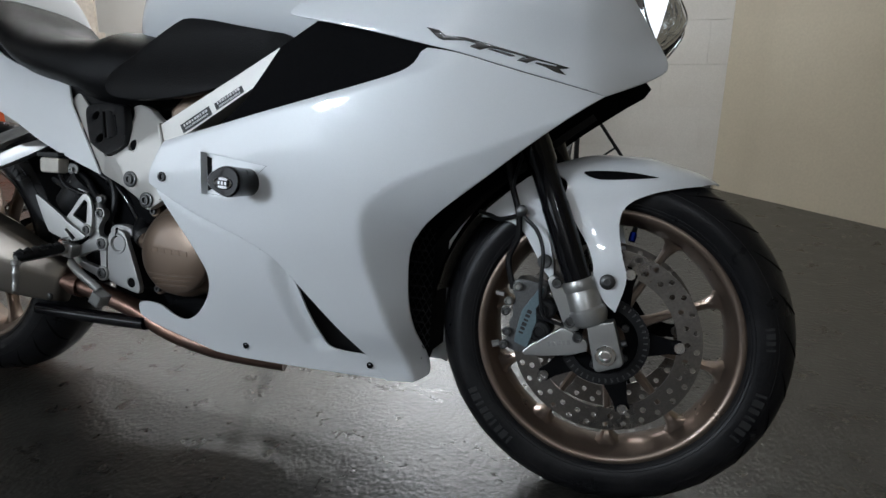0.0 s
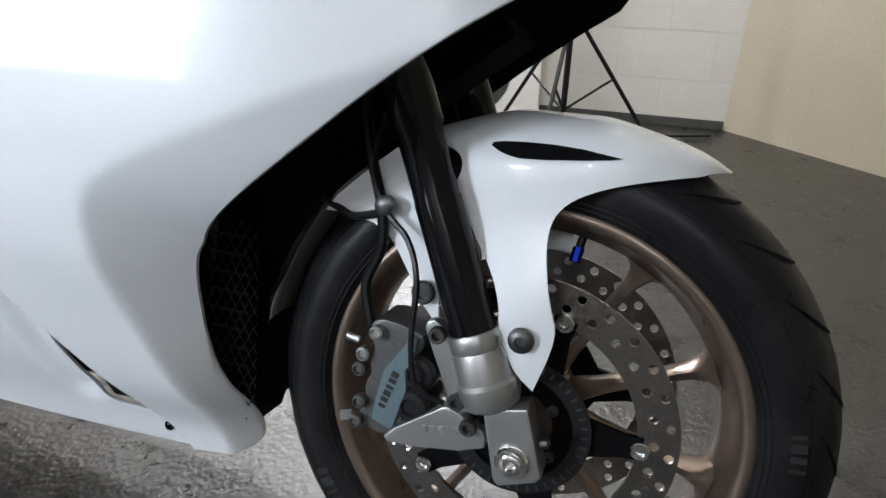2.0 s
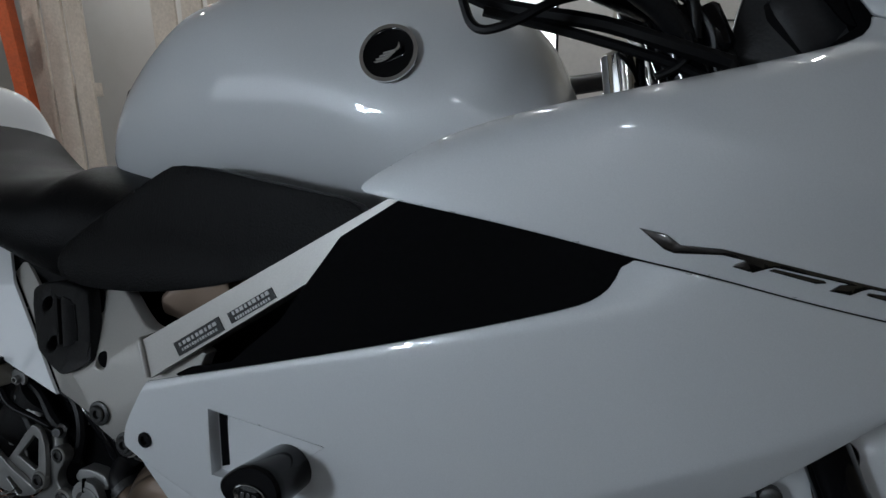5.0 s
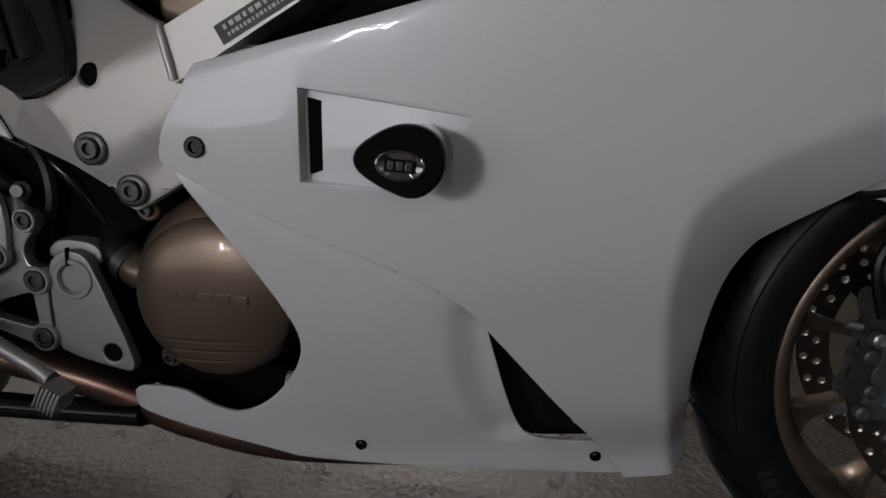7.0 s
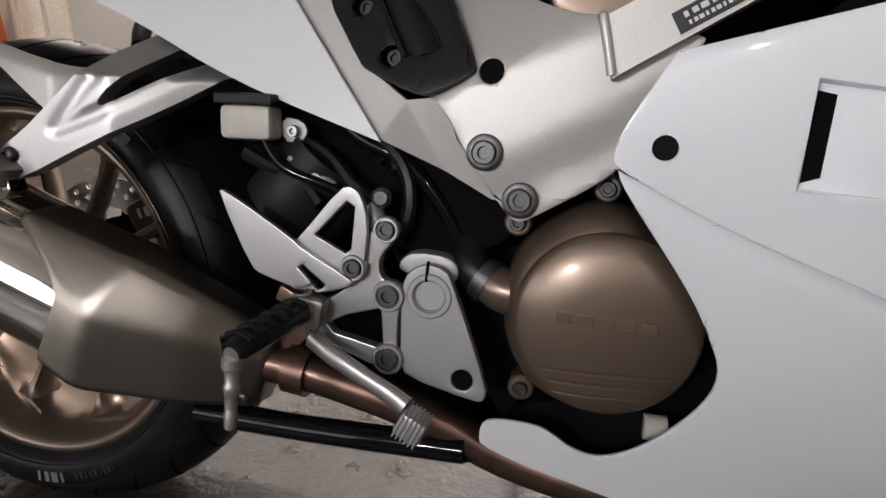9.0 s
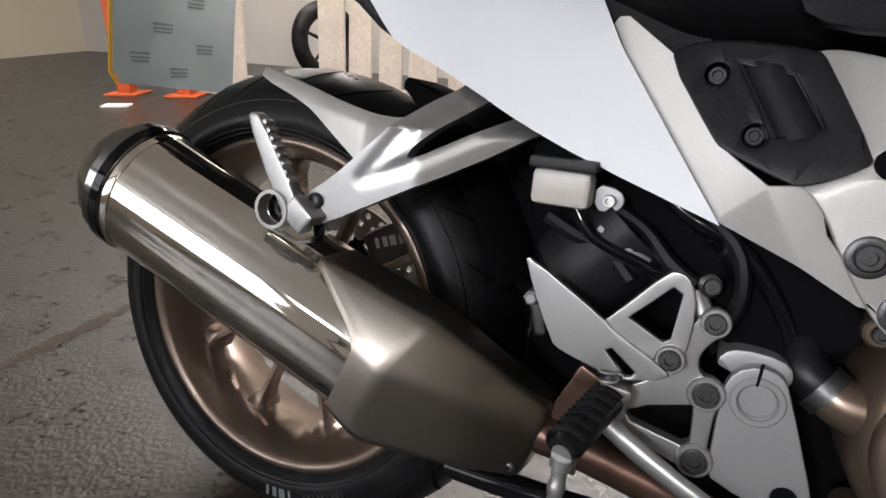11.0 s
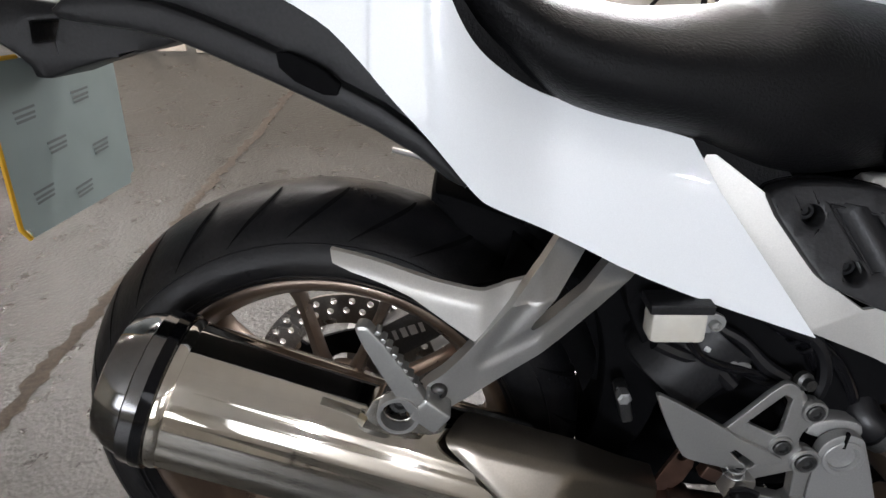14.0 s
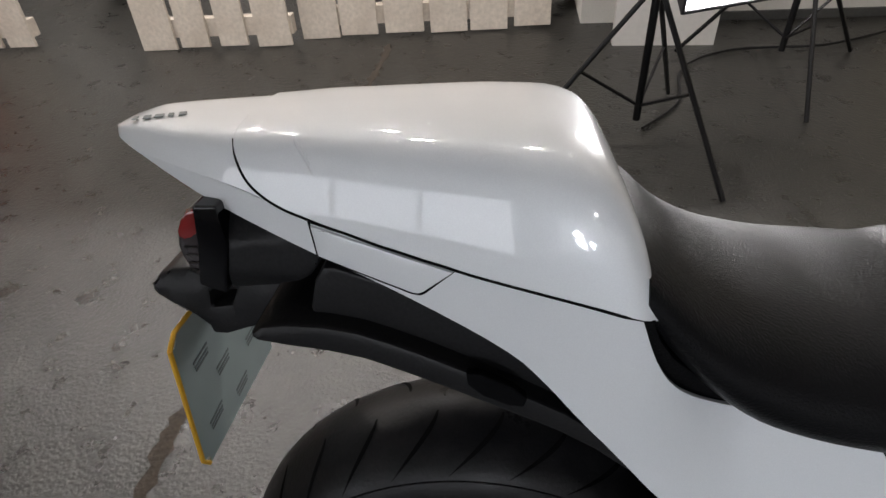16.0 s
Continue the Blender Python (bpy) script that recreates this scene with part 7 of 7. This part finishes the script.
for pts, r in ((((1.036, -0.205, 0.968), (1.041, -0.20, 0.951), (1.049, -0.20, 0.931), (1.063, -0.20, 0.924), (1.090, -0.20, 0.930), (1.119, -0.195, 0.944), (1.16, -0.17, 0.958)), 0.0042),
               (((1.03, -0.17, 0.968), (1.060, -0.155, 0.957), (1.099, -0.15, 0.948), (1.155, -0.145, 0.936), (1.207, -0.14, 0.918), (1.26, -0.13, 0.900)), 0.0075),
               (((1.05, -0.165, 0.950), (1.10, -0.15, 0.938), (1.155, -0.14, 0.922), (1.21, -0.13, 0.903), (1.25, -0.12, 0.885)), 0.0050),
               (((1.18, -0.12, 0.972), (1.215, -0.11, 0.968), (1.245, -0.11, 0.935), (1.252, -0.11, 0.89)), 0.0045),
               (((1.20, -0.10, 0.95), (1.226, -0.125, 0.925), (1.222, -0.13, 0.902), (1.20, -0.13, 0.89)), 0.0040)):
    part("cable", tube(pts, r, 8, 5), HOSE, bike)
for p in ((1.204, -0.10, 0.935), (1.236, -0.10, 0.925), (1.222, -0.10, 0.948)):
    bolt("yoke_bolt", p, 0.006, BOLT, bike)
part("ignition_block", box(0.07, 0.09, 0.05, Matrix.Translation((1.25, 0.0, 0.90)) @ pose(0, 0, 0, 0, -20, 0), 0.012), BLACK, bike, "black ignition switch block")


# ---- things round the motorcycle ----


def pallet(at, turn, lean, widths, h, label, gap=0.025):
    """Upright slatted pallet: boards on cross bars."""
    p = tagged(new("pallet"), label, "pallet", "pallets against the wall")
    p.matrix_basis = Matrix.Translation(at) @ pose(0, 0, 0, lean, 0, turn)
    x = 0.0
    for i, w in enumerate(widths):
        part("board", box(w, 0.02, h - 0.012 * (i % 3), Matrix.Translation((x + w / 2, 0.0, h / 2 + 0.004 * (i % 2))) @ pose(0, 0, 0, 0, 0.5 * ((i * 5) % 3 - 1), 0), 0.003), WOOD, p)
        x += w + gap + 0.005 * (i % 2)
    for z in (0.10, h * 0.47, h * 0.86):
        part("cross_bar", box(x - 0.03, 0.06, 0.09, Matrix.Translation((x / 2 - 0.015, 0.042, z)), 0.003), WOOD, p)
    return p


pallet((-2.95, 2.66, 0), 0, -4, [0.16, 0.17, 0.15], 1.85, "old slatted wooden pallet standing upright further along")
pallet((-1.80, 2.60, 0), 1, -5, [0.18, 0.15, 0.145, 0.175], 1.85, "whitewashed slatted wooden pallet standing upright beside another", 0.042)
pallet((-0.985, 2.695, 0), 3, -5, [0.19, 0.185, 0.195, 0.185, 0.185, 0.18], 1.85, "pale slatted wooden pallet leaning upright beside a white board")


def downlight(at):
    """A small round ceiling lamp: trim ring, recessed cone and lit lens."""
    s = tagged(new("downlight"), "small round white ceiling downlight, lit", "lamp", "ceiling lamps")
    s.location = at
    part("trim_ring", lathe([(0, 0.062), (-0.006, 0.068), (-0.010, 0.075), (0.05, 0.075), (0.05, 0.062)], (0, 0, 0), (0, 0, 1), 24, closed=True), WHITEBOARD, s)
    part("lit_lens", lathe([(0.012, 0.061), (0.012, 0), (0.02, 0), (0.02, 0.061)], (0, 0, 0), (0, 0, 1), 24), TUBE, s, "lit round lens")


for p in ROW_FAR + ROW_NEAR + ROW_BACK:
    downlight((p[0], p[1], ROOM_H - 0.048))


def light_stand(at, height, turn, label):
    """Black tripod light stand: column, collars, three braced legs."""
    s = tagged(new("light_stand"), label, "light stand", "photo light stands")
    s.matrix_basis = Matrix.Translation(at) @ pose(0, 0, 0, 0, 0, turn)
    part("column", lathe([(0.10, 0.013), (0.62, 0.013), (0.62, 0.016), (0.66, 0.016), (0.66, 0.010), (height, 0.010)], (0, 0, 0), (0, 0, 1), 14), BLACK, s)
    part("collar", lathe([(0.52, 0.013), (0.52, 0.024), (0.57, 0.024), (0.57, 0.013)], (0, 0, 0), (0, 0, 1), 14, closed=True), BLACK, s)
    for k in range(3):
        a = radians(90 + 120 * k)
        part("leg", tube([(0.02 * math.cos(a), 0.02 * math.sin(a), 0.54), (0.42 * math.cos(a), 0.42 * math.sin(a), 0.008)], 0.009, 8, 0), BLACK, s)
        part("brace", tube([(0.012 * math.cos(a), 0.012 * math.sin(a), 0.16), (0.21 * math.cos(a), 0.21 * math.sin(a), 0.285)], 0.006, 6, 0), BLACK, s)
    return s


light_stand((0.50, 1.66, 0), 1.0, -148, "black tripod light stand holding a softbox")
light_stand((1.16, 2.20, 0), 1.9, -183, "black tripod light stand by the block wall")


def softbox(eye, target, width, height, depth, cloth, set_in=0.14):
    """Black cloth shell with a silver lining and a lit cloth set inside its mouth."""
    b = tagged(new("softbox"), "glowing softbox with a silver lining and black fabric shell", "softbox", "softboxes")
    b.matrix_basis = look(eye, target)
    quad = ((-1, -1), (1, -1), (1, 1), (-1, 1))

    def mouth(k, z, grow=0.0):
        return [((0.06 + (width / 2 - 0.06) * k + grow) * x, (0.06 + (height / 2 - 0.06) * k + grow) * y, z) for x, y in quad]

    outer = loft([mouth(1, 0, 0.004), mouth(0.72, depth * 0.45, 0.004), mouth(0, depth, 0.004)], False)
    outer.verts.ensure_lookup_table()
    outer.faces.new(outer.verts[8:12])
    part("shell", outer, CLOTH, b, "black fabric shell", 0)
    if set_in:
        lining = loft([mouth(1, -0.003), mouth(1 - 0.62 * set_in / depth, set_in)], False)
        part("lining", lining, LINING, b, "creased silver lining", 0)
    kk = 1 - 0.62 * set_in / depth
    part("diffuser", box(2 * (0.06 + (width / 2 - 0.06) * kk), 2 * (0.06 + (height / 2 - 0.06) * kk), 0.004, Matrix.Translation((0, 0, set_in - 0.006)), 0), cloth, b, "white lit diffuser cloth")
    for x, y in quad:
        part("rim_rod", tube([(x * width / 2, y * height / 2, 0), (-y * width / 2, x * height / 2, 0)] if abs(x) == abs(y) and width == height else [(x * width / 2, y * height / 2, 0), ((-x if x * y > 0 else x) * width / 2, (y if x * y > 0 else -y) * height / 2, 0)], 0.005, 6, 0), CLOTH, b)
    return b


softbox(BOX_EYE, BOX_AIM, 0.38, 0.58, 0.34, SOFTLIT)
softbox((0.085, -1.98, 1.26), NEAR_AIM, 0.5, 0.5, 0.26, DIMLIT, 0.0)
light_stand((0.0, -2.18, 0), 1.32, 30, "black tripod light stand on the near side")
slab("white_board", [(0.54, 2.52), (0.99, 2.50), (0.99, 2.54), (0.54, 2.56)], 0.0, 1.2, WHITEBOARD, "white painted board standing on the floor", "board")["kind"] = ""


def spare_wheel(at, turn, label):
    """A loose motorcycle wheel leaning upright."""
    w = tagged(new("spare_wheel"), label, "wheel")
    w.matrix_basis = Matrix.Translation(at) @ pose(0, 0, 0, -8, 0, turn)
    part("tyre", lathe([(0.06 * math.sin(a), 0.24 + 0.062 * math.cos(a)) for a in [2 * math.pi * k / 16 for k in range(16)]], (0, 0, 0.302), (0, 1, 0), 48, closed=True), RUBBER, w)
    part("rim", lathe([(-0.045, 0.20), (-0.045, 0.215), (0.045, 0.215), (0.045, 0.20), (0.02, 0.18), (-0.02, 0.18)], (0, 0, 0.302), (0, 1, 0), 48, closed=True), BLACK, w)
    for k in range(5):
        a = radians(72 * k + 10)
        part("spoke", tube([(0.03 * math.cos(a), 0, 0.302 + 0.03 * math.sin(a)), (0.185 * math.cos(a), 0, 0.302 + 0.185 * math.sin(a))], [0.016, 0.011], 8, 0), BLACK, w)
    part("hub", lathe([(-0.04, 0.04), (0.04, 0.04)], (0, 0, 0.302), (0, 1, 0), 16), BLACK, w)


spare_wheel((0.44, 3.15, 0), 20, "loose dark motorcycle wheel standing behind the white board")
spare_wheel((-2.35, 3.55, 0), 70, "dark motorcycle wheel standing far behind the pallets")
post = tagged(new("orange_rack"), "orange painted steel rack standing on the floor", "rack")
post.matrix_basis = Matrix.Translation((-3.25, 2.42, 0)) @ pose(0, 0, 0, 0, 0, 20)
for x in (0.0, 0.42):
    part("upright", box(0.09, 0.09, 1.55, Matrix.Translation((x, 0, 0.775)), 0.006), ORANGE, post)
    part("foot_plate", box(0.22, 0.22, 0.012, Matrix.Translation((x, 0, 0.006)), 0.002), ORANGE, post)
for z in (0.16, 0.8, 1.45):
    part("cross_rail", box(0.40, 0.05, 0.08, Matrix.Translation((0.21, 0, z)), 0.005), ORANGE, post)
part("rag", box(0.16, 0.10, 0.012, Matrix.Translation((-2.92, 2.06, 0.006)) @ pose(0, 0, 0, 0, 0, 30), 0.004), WHITEBOARD, None, "")
tagged(bpy.data.objects["rag"], "white paper scrap lying on the floor", "paper")

# rough expansion joint across the floor
JOINT = material("joint_filler_dirt", (0.042, 0.032, 0.023), 0.9, 0, 0.3, 90, 0.003, wear=0.7, wear_colour=(0.018, 0.015, 0.012), wear_scale=22)
bm = bmesh.new()
rng = random.Random(5)
prev = None
for i in range(240):
    y = -2.2 + 4.8 * i / 239
    x = -0.738 + 0.09 * (y - 0.13) + 0.006 * math.sin(9 * y)
    a, b = rng.uniform(0.006, 0.030), rng.uniform(0.006, 0.026)
    cur = [bm.verts.new((x - a, y, 0.0012)), bm.verts.new((x, y, 0.0035)), bm.verts.new((x + b, y, 0.0012))]
    if prev:
        for k in (0, 1):
            bm.faces.new((prev[k], prev[k + 1], cur[k + 1], cur[k]))
    prev = cur
tagged(part("floor_joint", bm, JOINT), "dirty crumbling joint line across the concrete floor", "floor joint", kind="structure")

# painted blocks of the back wall, each proud of its joints
for row in range(12):
    z0 = row * 0.228
    x = 0.64 - (0.225 if row % 2 else 0)
    while x < 1.86:
        a, b = max(x, 0.632), min(x + 0.4488, 1.862)
        if b - a > 0.03:
            bk = part("block", box(b - a, 0.012, 0.2262, None, 0.0009), BLOCK, wall_back, "", 0)
            bk.location = ((a + b) / 2, 2.8045 - 0.0006 * ((row * 7 + int(x * 9)) % 3), z0 + 0.114)
        x += 0.450
tagged(part("wall_cable", tube([(1.41, 2.795, 1.045), (1.55, 2.795, 1.032), (1.70, 2.795, 1.046), (1.865, 2.795, 1.092)], 0.004, 8, 4), HOSE), "thin dark cable slung along the block wall", "cable")
tagged(part("dark_base_band", box(1.24, 0.012, 0.045, Matrix.Translation((1.245, 2.788, 0.0225)), 0.003), material("dark_grey_base_paint", (0.05, 0.05, 0.048), 0.6, 0, 0.2, 60, wear=0.5, wear_colour=(0.1, 0.1, 0.09))), "dark grey painted band along the wall foot", "baseboard", kind="structure")
cable = tagged(part("power_cable", tube([(0.55, 1.75, 0.012), (0.72, 1.95, 0.012), (0.80, 2.25, 0.012), (1.05, 2.42, 0.012), (1.45, 2.45, 0.012), (1.8, 2.6, 0.012)], 0.006, 8, 6), HOSE), "thin black power cable lying on the floor", "cable")

# unseen window added in the near wall, behind the camera: glowing panes fill the rear
win = tagged(new("added_fill_window"), "white framed glowing window added unseen in the near wall as fill light", "window", kind="structure")
win.location = (-3.1, -3.985, 1.60)
for x, z, w, h in ((0, 0.84, 4.4, 0.08), (0, -0.84, 4.4, 0.08), *[(-2.16 + 1.08 * k, 0, 0.06, 1.60) for k in range(5)]):
    part("window_frame", box(w, 0.05, h, Matrix.Translation((x, 0.01, z)), 0.004), WHITEBOARD, win)
part("window_sill", box(4.5, 0.12, 0.04, Matrix.Translation((0, 0.04, -0.90)), 0.005), WHITEBOARD, win)
for x in (-1.62, -0.54, 0.54, 1.62):
    part("pane", box(1.02, 0.008, 1.60, Matrix.Translation((x, 0.0, 0))), WINDOWFILL, win, "bright glowing pane of the added window")
